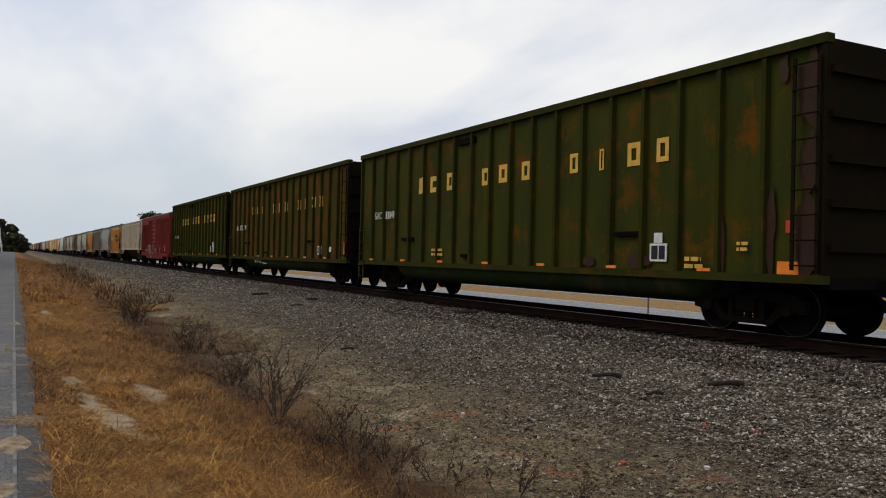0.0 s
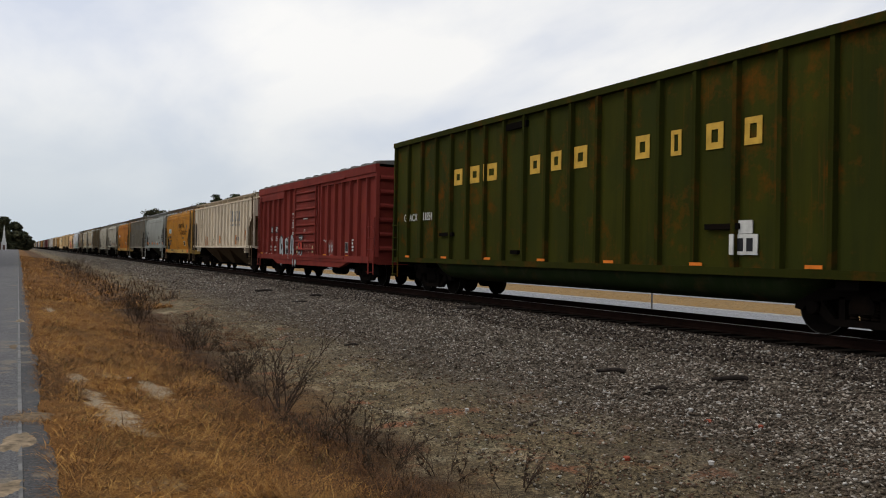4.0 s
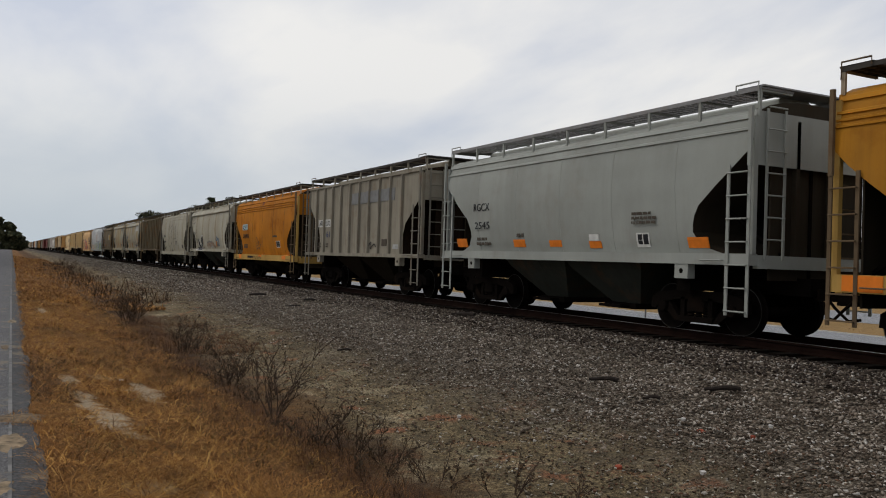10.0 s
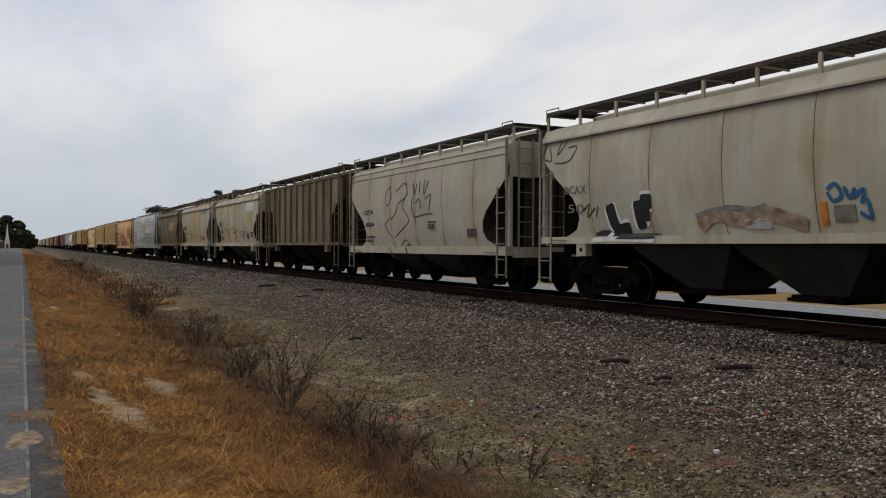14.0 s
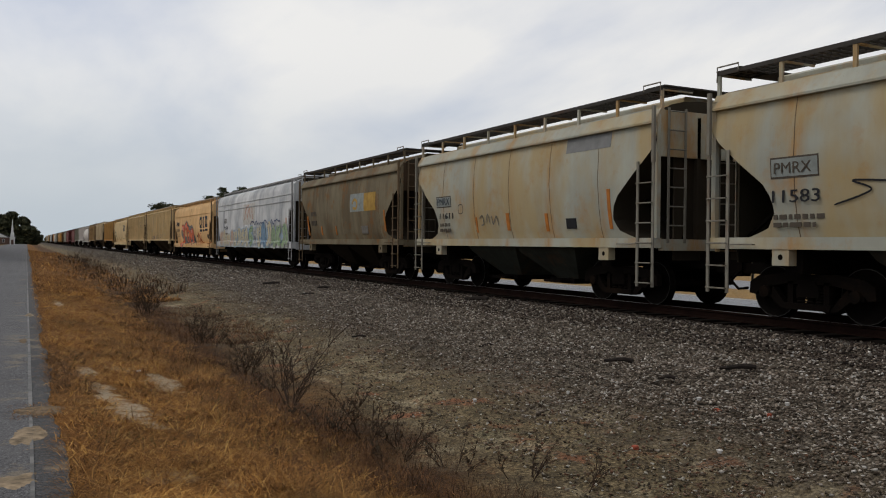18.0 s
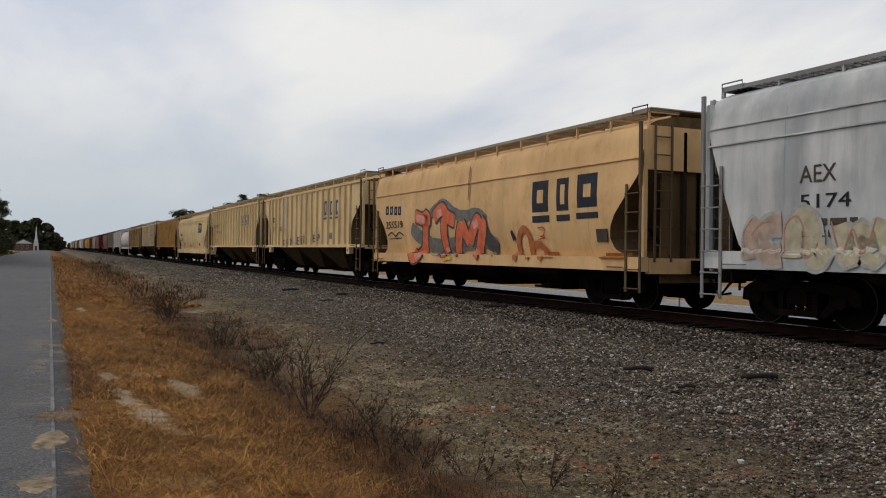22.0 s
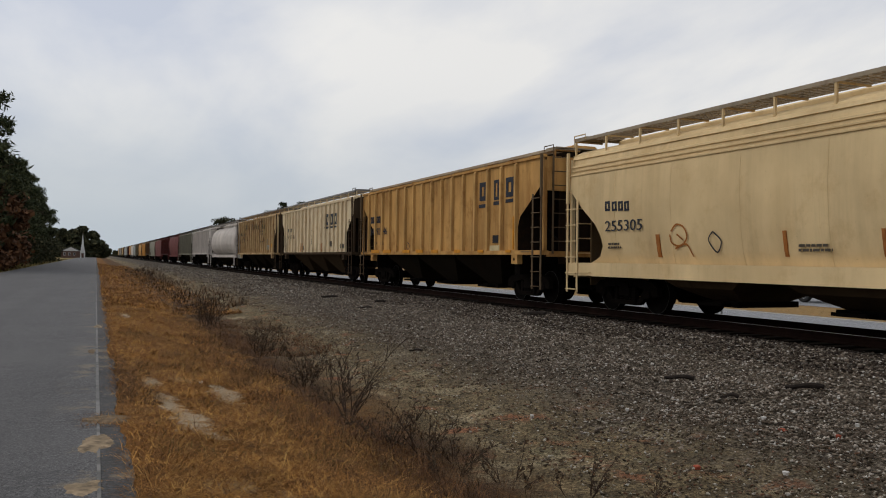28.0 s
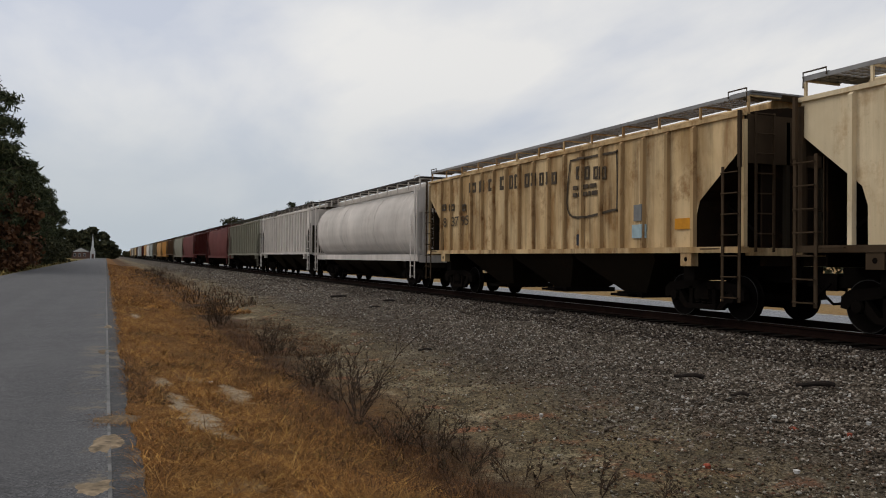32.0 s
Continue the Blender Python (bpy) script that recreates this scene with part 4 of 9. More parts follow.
    if style != "ribbed":
        WIDTHS[car.name] = width
    if style in ("curved", "slant"):
        # weld seams between the side sheets, a doubled band under the eave
        n = max(5, round(length / 2.0))
        for i in range(1, n):
            y = -half + length * i / n
            if abs(y) > half - deep - 0.1:
                continue
            for sx in (-1, 1):
                s = Shape()
                zz = [z1 + (top - z1) * j / 12 for j in range(13)]
                s.rings([[(sx * (width(z) - 0.01), y - 0.010, z), (sx * (width(z) + 0.005), y - 0.006, z), (sx * (width(z) + 0.005), y + 0.006, z), (sx * (width(z) - 0.01), y + 0.010, z)] for z in zz])
                part("weld_seam", s, SEAM if mat in (TANGREY, OFFWHITE, GREY_BROWN, YELLOW, YELLOW2) else mat, car)
        for sx in (-1, 1):
            if eaves == 1:
                # a deep fascia overhangs the barrel-shaped side
                w = width(top - 0.27)
                part("eave_fascia", Shape().prism([(sx * (w - 0.03), top - 0.29), (sx * (w + 0.095), top - 0.29), (sx * (w + 0.10), top - 0.25), (sx * (width(top) + 0.05), top + 0.01), (sx * (width(top) - 0.04), top + 0.03)][::sx], "y", -half + 0.03, half - 0.03), mat, car, "flat overhanging eave plate")
                continue
            if style == "slant" or eaves == 0:
                for q in ((top - 0.60, top - 0.92) if eaves else (top - 0.70,)):
                    w = width(q)
                    part("side_rail", Shape().prism([(sx * (w - 0.02), q - 0.025), (sx * (w + 0.035), q - 0.012), (sx * (w + 0.035), q + 0.012), (sx * (w - 0.02), q + 0.025)][::sx], "y", -half + 0.12, half - 0.12), mat, car)
                continue
            for i in range(eaves - 2):
                q = top - 0.44 - 0.10 * i
                part("eave_band", Shape().prism([(sx * (width(q) - 0.02), q - 0.03), (sx * (width(q) + 0.03), q - 0.015), (sx * (width(q) + 0.03), q + 0.015), (sx * (width(q) - 0.02), q + 0.03)][::sx], "y", -half + 0.06, half - 0.06), mat, car)
            part("eave_band", Shape().prism([(sx * (width(top - 0.14) - 0.02), top - 0.16), (sx * (width(top - 0.14) + 0.035), top - 0.14), (sx * (width(top - 0.05) + 0.035), top - 0.06), (sx * (width(top - 0.05) - 0.02), top - 0.04)][::sx], "y", -half + 0.06, half - 0.06), mat, car)
            part("eave_band", Shape().prism([(sx * (width(top - 0.34) - 0.02), top - 0.36), (sx * (width(top - 0.34) + 0.032), top - 0.345), (sx * (width(top - 0.28) + 0.032), top - 0.30), (sx * (width(top - 0.28) - 0.02), top - 0.28)][::sx], "y", -half + 0.06, half - 0.06), mat, car)
    elif style == "ribbed":
        posts = []
        for sx in (-1, 1):
            x0, x1 = sx * 1.50, sx * 1.598
            a, b = ribw * 1.02, ribw * 0.92
            s = Shape()
            s.rings([[(x0, -a, z), (x1, -b, z), (x1, b, z), (x0, a, z)] for z in (z1, top - 0.10)])
            s.rings([[(x0, -a, top - 0.10), (x1, -b, top - 0.10), (x1, b, top - 0.10), (x0, a, top - 0.10)], [(x0, -a, top - 0.02), (x0 + sx * 0.004, -b, top - 0.02), (x0 + sx * 0.004, b, top - 0.02), (x0, a, top - 0.02)]])
            posts.append(s.mesh("side_post", POSTS.get(mat, mat)))
        for y in rib_ys:
            for k in (0, 1):
                part("side_post", posts[k], mat, car, at=(0, y, 0))
        RIBS[car.name] = (rib_ys, ribw * 0.92, 1.599)
        for sx in (-1, 1):
            part("top_chord", Shape().box(min(sx * 1.47, sx * 1.56), max(sx * 1.47, sx * 1.56), -half + 0.02, half - 0.02, top - 0.045, top + 0.035), mat, car)
    else:
        for y in (-half + 0.45, -half / 3, half / 3, half - 0.45):
            s = Shape()
            s.rings([[(sgn * (w + e), y + q, z) for z, w in fine for sgn in (-1,)] for q, e in ((-0.03, 0.0), (-0.02, 0.02), (0.02, 0.02), (0.03, 0.0))], cap=False)
            part("weld_seam", s, mat, car)
    # side sills run the whole length; the end platform and end sill
    for sx in (-1, 1):
        x0, x1 = sorted((sx * 1.42, sx * (1.615 if style != "round" else 1.50)))
        part("side_sill", Shape().box(x0, x1, -half + 0.02, half - 0.02, z0, z1), sm, car)
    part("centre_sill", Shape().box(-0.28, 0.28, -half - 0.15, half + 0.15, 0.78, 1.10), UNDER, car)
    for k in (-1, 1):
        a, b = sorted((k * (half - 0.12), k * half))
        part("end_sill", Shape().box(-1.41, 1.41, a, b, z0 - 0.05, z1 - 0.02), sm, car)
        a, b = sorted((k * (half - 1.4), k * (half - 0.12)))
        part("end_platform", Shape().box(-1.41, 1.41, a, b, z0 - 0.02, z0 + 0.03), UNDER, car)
        # end posts carry the overhanging roof
        for x in (-1.50, -0.45, 0.45, 1.50):
            w = 0.045
            a, b = sorted((k * (half - 0.02), k * (half - 0.12)))
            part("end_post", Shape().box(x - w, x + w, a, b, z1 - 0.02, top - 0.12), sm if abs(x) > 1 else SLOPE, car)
        s = Shape()
        s.box(-1.46, 1.46, *sorted((k * (half - 0.02), k * (half - 0.07))), top - 0.95, top - 0.02)
        # on some wagons the end's shade is painted: a dark panel, not body colour
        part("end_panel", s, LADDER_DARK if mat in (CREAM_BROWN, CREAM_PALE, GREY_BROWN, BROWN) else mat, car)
        # added plate: hides the bright gap behind the end, keeps the recess dark
        part("end_plate", Shape().box(-1.00, 1.45, *sorted((k * (half - 0.13), k * (half - 0.17))), z0 - 0.25, top - 0.70), SLOPES.get(mat, SLOPE), car, "added dark plate that blocks the view through the wagon end")
        # slope sheet under the roof end
        for x in (-0.75, 0.75):
            part("slope_brace", Shape().tube([(x, k * (half - 0.12), z1), (x, k * (half - deep - 0.1), z1 + 1.0)], 0.04, 5), UNDER, car)
        for sx in (-1, 1):
            ladder(car, sx * 1.63, k * (half - 0.04), k * (half - 0.50), 0.42, z1 + 1.55, lm, split)
            part("corner_stile", Shape().box(sx * 1.63 - 0.03, sx * 1.63 + 0.03, *sorted((k * (half - 0.075), k * (half - 0.005))), z1 + 1.5, top + 0.04), lm, car)
            grab(car, sx * 1.60, k * (half - 0.60), k * (half - 1.10), z0 + 0.08, lm)
        # upright web plate on the centre line under the slope sheet
        ends = [(k * (half - 0.10), 1.05), (k * (half - 0.10), top - 0.2)] + [(k * (half - lerp_table(tab, z) - 0.02), z) for z in (top - 0.2, z1 + 1.9, z1 + 1.4, z1 + 0.9, z1 + 0.4, z1)] + [(k * (half - lerp_table(tab, z1) - 0.5), 1.05)]
        part("end_web", Shape().prism(ends[::k], "x", -0.03, 0.03), UNDER, car)
        s = Shape()
        for x in (-1.30, -0.86):
            s.box(x - 0.025, x + 0.025, *sorted((k * (half + 0.02), k * (half + 0.045))), z1 - 0.1, top + 0.02)
        for i in range(7):
            s.tube([(-1.30, k * (half + 0.06), z1 + 0.25 + 0.38 * i), (-0.86, k * (half + 0.06), z1 + 0.25 + 0.38 * i)], 0.015, 5)
        part("end_ladder", s, lm, car)
        # stirrup step and a jacking pad at the bolster
        if z0 > 1.1:
            y = k * (half - truck_in + 0.12)
            pad = part("jacking_plate", Shape().box(-1.60, -1.42, y - 0.17, y + 0.17, z0 - 0.27, z0), sm, car)
            part("jacking_hole", Shape().prism([(y + 0.05 * math.cos(a), z0 - 0.13 + 0.05 * math.sin(a)) for a in [math.pi * q / 4 for q in range(8)]], "x", -1.604, -1.59), UNDER, pad)
        part("body_bolster", Shape().box(-1.42, 1.42, k * (half - truck_in) - 0.17, k * (half - truck_in) + 0.17, 0.80, z0), UNDER, car)
    brake_wheel(car, half + 0.16, z1 + 0.55)
    # hopper bays between the bogies, with discharge gates
    run = length - 2 * (truck_in + 1.25)
    pitch = run / bays
    for i in range(bays):
        y = -run / 2 + pitch * (i + 0.5)
        b = pitch / 2 - 0.02
        s = Shape()
        zb = 0.42
        c = min(b - 0.10, 0.46 + 1.5 * (z0 - 0.16 - zb))
        b = min(b, c + 0.35)
        s.rings([[(-1.38, y - b, z0 + 0.02), (1.38, y - b, z0 + 0.02), (1.38, y + b, z0 + 0.02), (-1.38, y + b, z0 + 0.02)],
                 [(-1.26, y - c, z0 - 0.16), (1.26, y - c, z0 - 0.16), (1.26, y + c, z0 - 0.16), (-1.26, y + c, z0 - 0.16)],
                 [(-0.62, y - 0.46, zb), (0.62, y - 0.46, zb), (0.62, y + 0.46, zb), (-0.62, y + 0.46, zb)]])
        bay = part("hopper_bay", s, BAYS.get(mat, BAYMAT), car, "grimy sloping hopper chute, under-floor shade in its colour")
        part("discharge_gate", Shape().box(-0.80, 0.80, y - 0.52, y + 0.52, 0.30, zb).tube([(-1.05, y - 0.30, 0.36), (-0.70, y - 0.30, 0.36)], 0.035, 6).tube([(-1.05, y + 0.30, 0.36), (-0.70, y + 0.30, 0.36)], 0.035, 6).box(-1.10, -1.03, y - 0.36, y + 0.36, 0.33, 0.39), UNDER, bay)
    # roof: hatch trough, running boards on brackets, end platforms
    hs = Shape()
    hs.prism([(-0.42, top + 0.14), (-0.42, top + 0.36), (-0.36, top + 0.40), (0.36, top + 0.40), (0.42, top + 0.36), (0.42, top + 0.14)], "y", -half + 0.5, half - 0.5)
    part("hatch_cover", hs, mat, car, "long roof hatch cover")
    zw = top + 0.12 + walk_h
    for sx in (-1, 1):
        x0, x1 = sorted((sx * (wx - 0.80), sx * wx))
        s = Shape().box(x0, x1, -half + 0.02, half - 0.02, zw, zw + 0.04) if sx > 0 or not split else grating(x0, x1, -half + 0.02, half - 0.02, zw, zw + 0.04)
        board = part("running_board", s, wm, car, "steel grating roof walkway")
        n = max(6, round(length / 1.35))
        s = Shape().box(min(sx * (wx - 0.035), sx * (wx + 0.01)), max(sx * (wx - 0.035), sx * (wx + 0.01)), -post, post, top - 0.03, zw + 0.03).box(x0, x1, -0.02, 0.02, zw - 0.035, zw - 0.001)
        bm_ = GRATE_TAN if mat in (YELLOW, YELLOW2) else mat
        bk = s.mesh("bracket", bm_)
        for i in range(n + 1):
            part("bracket", bk, bm_, board, at=(0, -half + 0.06 + (length - 0.12) * i / n, 0))
        part("toe_edge", Shape().box(min(sx * wx, sx * (wx + 0.02)), max(sx * wx, sx * (wx + 0.02)), -half + 0.02, half - 0.02, zw - 0.03, zw + 0.045), wm, board)
    for k in (-1, 1):
        a, b = sorted((k * (half - 0.55), k * (half + 0.02)))
        part("roof_platform", Shape().box(-wx + 0.01, wx - 0.01, a, b, zw + 0.042, zw + 0.07), wm, car)
        part("roof_grab", Shape().tube([(-wx - 0.04, k * (half - 0.05), zw - 0.15), (-wx - 0.04, k * (half - 0.05), zw + 0.12), (-wx - 0.04, k * (half - 0.55), zw + 0.12), (-wx - 0.04, k * (half - 0.55), zw)], 0.016, 5), lm, car)
    truck(car, -half + truck_in)
    truck(car, half - truck_in)
    couplers(car, half + 0.1)
    SILLS[car.name] = (z1, 1.50 if style == "round" else 1.615)
    return place(car, yc)


# chute paints: grime, plus the shade below the floor worked into the colour
BAYMAT = paint("grimy_shaded_bay_paint", (0.020, 0.015, 0.010), rust=0.3, dirt=0.5, rustcol=(0.032, 0.018, 0.009), dirtcol=(0.011, 0.009, 0.007), rough=0.95, spec=0.01)
BAY_BROWN = paint("dusty_brown_shaded_bay", (0.066, 0.043, 0.024), rust=0.4, dirt=0.6, rustcol=(0.050, 0.025, 0.011), dirtcol=(0.020, 0.014, 0.009), rough=0.9, spec=0.02)
BAY_GREY = paint("dull_grey_shaded_bay", (0.042, 0.044, 0.036), rust=0.2, dirt=0.6, dirtcol=(0.017, 0.016, 0.013), rough=0.9, spec=0.02)
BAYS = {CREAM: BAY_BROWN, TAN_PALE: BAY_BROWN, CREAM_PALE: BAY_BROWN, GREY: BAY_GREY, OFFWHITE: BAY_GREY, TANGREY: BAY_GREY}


def gondola(label, yc, length, mat, posts=18):
    car = thing("gondola_wagon", label, "rail car", "gondola wagons of the train")
    half, z0, z1 = length / 2, 1.06, 4.80
    part("side_wall", Shape().box(-1.50, -1.46, -half + 0.05, half - 0.05, z0, z1), mat, car)
    part("side_wall", Shape().box(1.46, 1.50, -half + 0.05, half - 0.05, z0, z1), mat, car)
    for k in (-1, 1):
        a, b = sorted((k * (half - 0.05), k * (half - 0.09)))
        part("end_wall", Shape().box(-1.50, 1.50, a, b, z0, z1), END_RUST_SHADE, car)
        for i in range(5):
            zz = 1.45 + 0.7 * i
            part("end_rib", Shape().box(-1.50, 1.50, *sorted((k * (half - 0.05), k * (half + 0.06))), zz, zz + 0.12), END_RUST_SHADE, car)
    part("floor", Shape().box(-1.46, 1.46, -half + 0.09, half - 0.09, z0, z0 + 0.06), UNDER, car)
    post = [Shape().rings([[(sx * 1.495, -0.07, z), (sx * 1.60, -0.045, z), (sx * 1.60, 0.045, z), (sx * 1.495, 0.07, z)] for z in (z0 - 0.02, z1 - 0.08)]).mesh("side_post", POSTS[mat]) for sx in (-1, 1)]
    for i in range(posts):
        y = -half + 1.23 + (length - 2.32) * i / (posts - 1)
        for k in (0, 1):
            part("side_post", post[k], mat, car, at=(0, y, 0))
    RIBS[car.name] = ([-half + 1.23 + (length - 2.32) * i / (posts - 1) for i in range(posts)], 0.045, 1.601)
    for sx in (-1, 1):
        x0, x1 = sorted((sx * 1.44, sx * 1.625))
        part("top_chord", Shape().box(x0, x1, -half, half, z1 - 0.09, z1 + 0.06), POSTS[mat], car)
        x0, x1 = sorted((sx * 1.46, sx * 1.61))
        part("side_sill", Shape().box(x0, x1, -half, half, z0 - 0.12, z0 + 0.02), POSTS[mat], car)
        for k in (-1, 1):
            y0, y1 = k * (half - 0.10), k * (half - 0.02)
            part("corner_post", Shape().box(min(sx * 1.49, sx * 1.60), max(sx * 1.49, sx * 1.60), min(y0, y1), max(y0, y1), z0, z1), END_RUST_SHADE if k < 0 else POSTS[mat], car)
    # rounded belly between the bogies
    out = [(-1.44, z0 - 0.10), (-1.46, 0.86), (-1.36, 0.66), (-1.10, 0.52), (-0.6, 0.46), (0.6, 0.46), (1.10, 0.52), (1.36, 0.66), (1.46, 0.86), (1.44, z0 - 0.10)]
    h = half - 3.3
    s = Shape().rings([[(x * 0.97, y, z if z > 0.9 else z + dz) for x, z in out] for y, dz in ((-h - 0.75, 0.36), (-h - 0.2, 0.06), (-h, 0.0), (h, 0.0), (h + 0.2, 0.06), (h + 0.75, 0.36))])
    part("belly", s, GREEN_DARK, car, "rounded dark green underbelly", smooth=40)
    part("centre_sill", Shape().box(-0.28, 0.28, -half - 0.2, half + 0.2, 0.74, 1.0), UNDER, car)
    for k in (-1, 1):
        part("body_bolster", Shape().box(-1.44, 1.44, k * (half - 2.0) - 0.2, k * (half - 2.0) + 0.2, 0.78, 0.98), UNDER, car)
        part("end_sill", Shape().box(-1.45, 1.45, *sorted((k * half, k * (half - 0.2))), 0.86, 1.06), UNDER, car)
    for sx in (-1, 1):
        ladder(car, sx * 1.63, -half + 0.12, -half + 0.58, 1.15, z1 - 0.25, END_RUST_SHADE)
        ladder(car, sx * 1.63, half - 0.12, half - 0.50, 0.45, 2.25, mat)
    # a pressed handhold recess, an upper bracket and a pocket on each side
    for sx in (-1, 1):
        for y, z, w, hh in ((1.9, 4.42, 0.95, 0.16), (5.65, 1.75, 0.80, 0.10), (-5.0, 1.75, 0.80, 0.10), (1.9, 1.25, 0.35, 0.10)):
            part("bracket", Shape().box(min(sx * 1.50, sx * 1.585), max(sx * 1.50, sx * 1.585), y - w / 2, y + w / 2, z, z + hh), UNDER, car)
    for i in range(14):
        yy = half - 1.2 - i * (length - 2.4) / 13
        if i % 2 == 0:
            bar(car, yy - 0.16, yy + 0.16, 1.09, 1.15, ORANGE, -1.612, "reflector", "faded orange reflector")
    truck(car, -half + 2.0)
    truck(car, half - 2.0)
    couplers(car, half + 0.1)
    brake_wheel(car, half + 0.16, 2.4)
    return place(car, yc)


ORANGE = decal("orange_reflector_paint", (0.75, 0.20, 0.02), 0.25)


def boxcar(yc, length):
    car = thing("boxcar", "oxide red steel boxcar with a closed sliding door and sprayed tags", "rail car")
    half, z0, z1 = length / 2, 0.98, 4.26
    mat = RED
    part("body", Shape().box(-1.46, 1.46, -half + 0.05, half - 0.05, z0, z1), mat, car)
    out = [(-1.60, z1 + 0.095), (-1.60, z1 + 0.125), (-1.40, z1 + 0.20), (0, z1 + 0.34), (1.40, z1 + 0.20), (1.60, z1 + 0.125), (1.60, z1 + 0.095)]
    roof = part("roof", Shape().prism(out, "y", -half, half), BOXROOF, car, "grey corrugated steel roof")
    rib = Shape().prism([(-1.45, z1 + 0.19), (-1.40, z1 + 0.24), (0, z1 + 0.36), (1.40, z1 + 0.24), (1.45, z1 + 0.19)], "y", -0.16, 0.16).mesh("roof_rib", BOXROOF)
    for i in range(14):
        part("roof_rib", rib, BOXROOF, roof, at=(0, -half + 0.55 + (length - 1.1) * i / 13, 0))
    for sx in (-1, 1):
        x0, x1 = sorted((sx * 1.46, sx * 1.61))
        part("top_chord", Shape().box(x0, x1, -half, half, z1 - 0.20, z1 + 0.092), mat, car)
        part("side_sill", Shape().box(x0, x1, -half, half, z0 - 0.14, z0 + 0.10), mat, car)
    for sx in (-1, 1):
        x0, x1 = sorted((sx * 1.458, sx * 1.578))
        part("header_plate", Shape().box(x0, x1, 3.36, half - 0.02, 3.72, z1 - 0.201), mat, car)
        part("header_plate", Shape().box(x0, x1, -half + 0.02, -1.90, 3.92, z1 - 0.201), mat, car)
    DOOR0, DOOR1 = -1.45, 1.55        # the door leaf, along y
    posts = [half - 0.06, 6.95, 6.06, 5.20, 4.35, 3.43, 2.52, 1.72, -1.62, -1.95, -2.74, -3.56, -4.38, -5.25, -6.06, -6.95, -half + 0.06]
    pm = [Shape().rings([[(sx * 1.455, -0.10, z), (sx * 1.575, -0.055, z), (sx * 1.575, 0.055, z), (sx * 1.455, 0.10, z)] for z in (z0 + 0.08, z1 - 0.18)]).mesh("side_post", mat) for sx in (-1, 1)]
    for y in posts:
        for k in (0, 1):
            part("side_post", pm[k], mat, car, at=(0, y, 0))
    RIBS[car.name] = (posts, 0.055, 1.576)
    for sx in (-1, 1):
        x0, x1 = sorted((sx * 1.50, sx * 1.56))
        door = part("door", Shape().box(x0, x1, DOOR0, DOOR1, z0 + 0.05, z1 - 0.20), mat, car, "ribbed sliding door, closed")
        for i in range(8):
            z = z0 + 0.26 + 0.355 * i
            x2, x3 = sorted((sx * 1.56, sx * 1.635))
            part("door_rib", Shape().prism([(x2, z), (x3, z + 0.04), (x3, z + 0.08), (x2, z + 0.12)] if sx > 0 else [(x3, z), (x2, z + 0.04), (x2, z + 0.08), (x3, z + 0.12)], "y", DOOR0 + 0.1, DOOR1 - 0.1), mat, door)
        x2, x3 = sorted((sx * 1.56, sx * 1.64))
        for yy in (DOOR0 + 0.06, DOOR1 - 0.06):
            part("lock_bar", Shape().tube([(sx * 1.615, yy, z0 + 0.1), (sx * 1.615, yy, z1 - 0.22)], 0.028, 6), mat, door)
        part("door_track", Shape().box(x2, x3, DOOR0 - 3.4, DOOR1 + 0.2, z0 - 0.02, z0 + 0.05), mat, car)
        part("door_track", Shape().box(x2, x3, DOOR0 - 3.4, DOOR1 + 0.2, z1 - 0.22, z1 - 0.14), mat, car)
    for k in (-1, 1):
        for i in range(6):
            zz = z0 + 0.25 + 0.5 * i
            part("end_rib", Shape().prism([(k * (half - 0.06), zz), (k * (half + 0.07), zz + 0.09), (k * (half + 0.07), zz + 0.15), (k * (half - 0.06), zz + 0.24)][::k], "x", -1.42, 1.42), mat, car)
        for sx in (-1, 1):
            ladder(car, sx * 1.62, k * (half - 0.06), k * (half - 0.52), 0.45, z1 - 0.3 if k > 0 and sx < 0 or k < 0 and sx > 0 else z0 + 1.5, mat)
        part("end_sill", Shape().box(-1.45, 1.45, *sorted((k * half, k * (half - 0.2))), 0.80, 1.02), mat, car)
        part("body_bolster", Shape().box(-1.44, 1.44, k * (half - 2.0) - 0.2, k * (half - 2.0) + 0.2, 0.76, 0.96), UNDER, car)
    part("centre_sill", Shape().prism([(-half - 0.2, 1.0), (-half - 0.2, 0.74), (-half + 3.0, 0.70), (-half + 4.6, 0.52), (half - 4.6, 0.52), (half - 3.0, 0.70), (half + 0.2, 0.74), (half + 0.2, 1.0)], "x", -0.3, 0.3), UNDER, car)
    for sx in (-1, 1):
        x0, x1 = sorted((sx * 1.40, sx * 1.58))
        part("fish_belly_sill", Shape().prism([(-half + 2.6, z0 - 0.13), (-half + 3.6, 0.62), (half - 3.6, 0.62), (half - 2.6, z0 - 0.13)], "x", x0, x1), mat, car)
    part("brake_reservoir", Shape().turned([(-0.55, 0.05), (-0.5, 0.2), (0.5, 0.2), (0.55, 0.05)], (-0.75, -2.2, 0.50), "y", 14), UNDER, car, smooth=40)
    part("brake_cylinder", Shape().turned([(-0.3, 0.06), (-0.28, 0.15), (0.3, 0.15), (0.34, 0.05)], (-0.8, 0.9, 0.50), "y", 12), UNDER, car, smooth=40)
    part("brake_rod", Shape().tube([(-0.7, 5.0, 0.55), (-0.75, 2.5, 0.46), (-0.75, 1.0, 0.48), (-0.7, -4.8, 0.52)], 0.022, 6), UNDER, car)
    truck(car, -half + 2.0)
    truck(car, half - 2.0)
    couplers(car, half + 0.1)
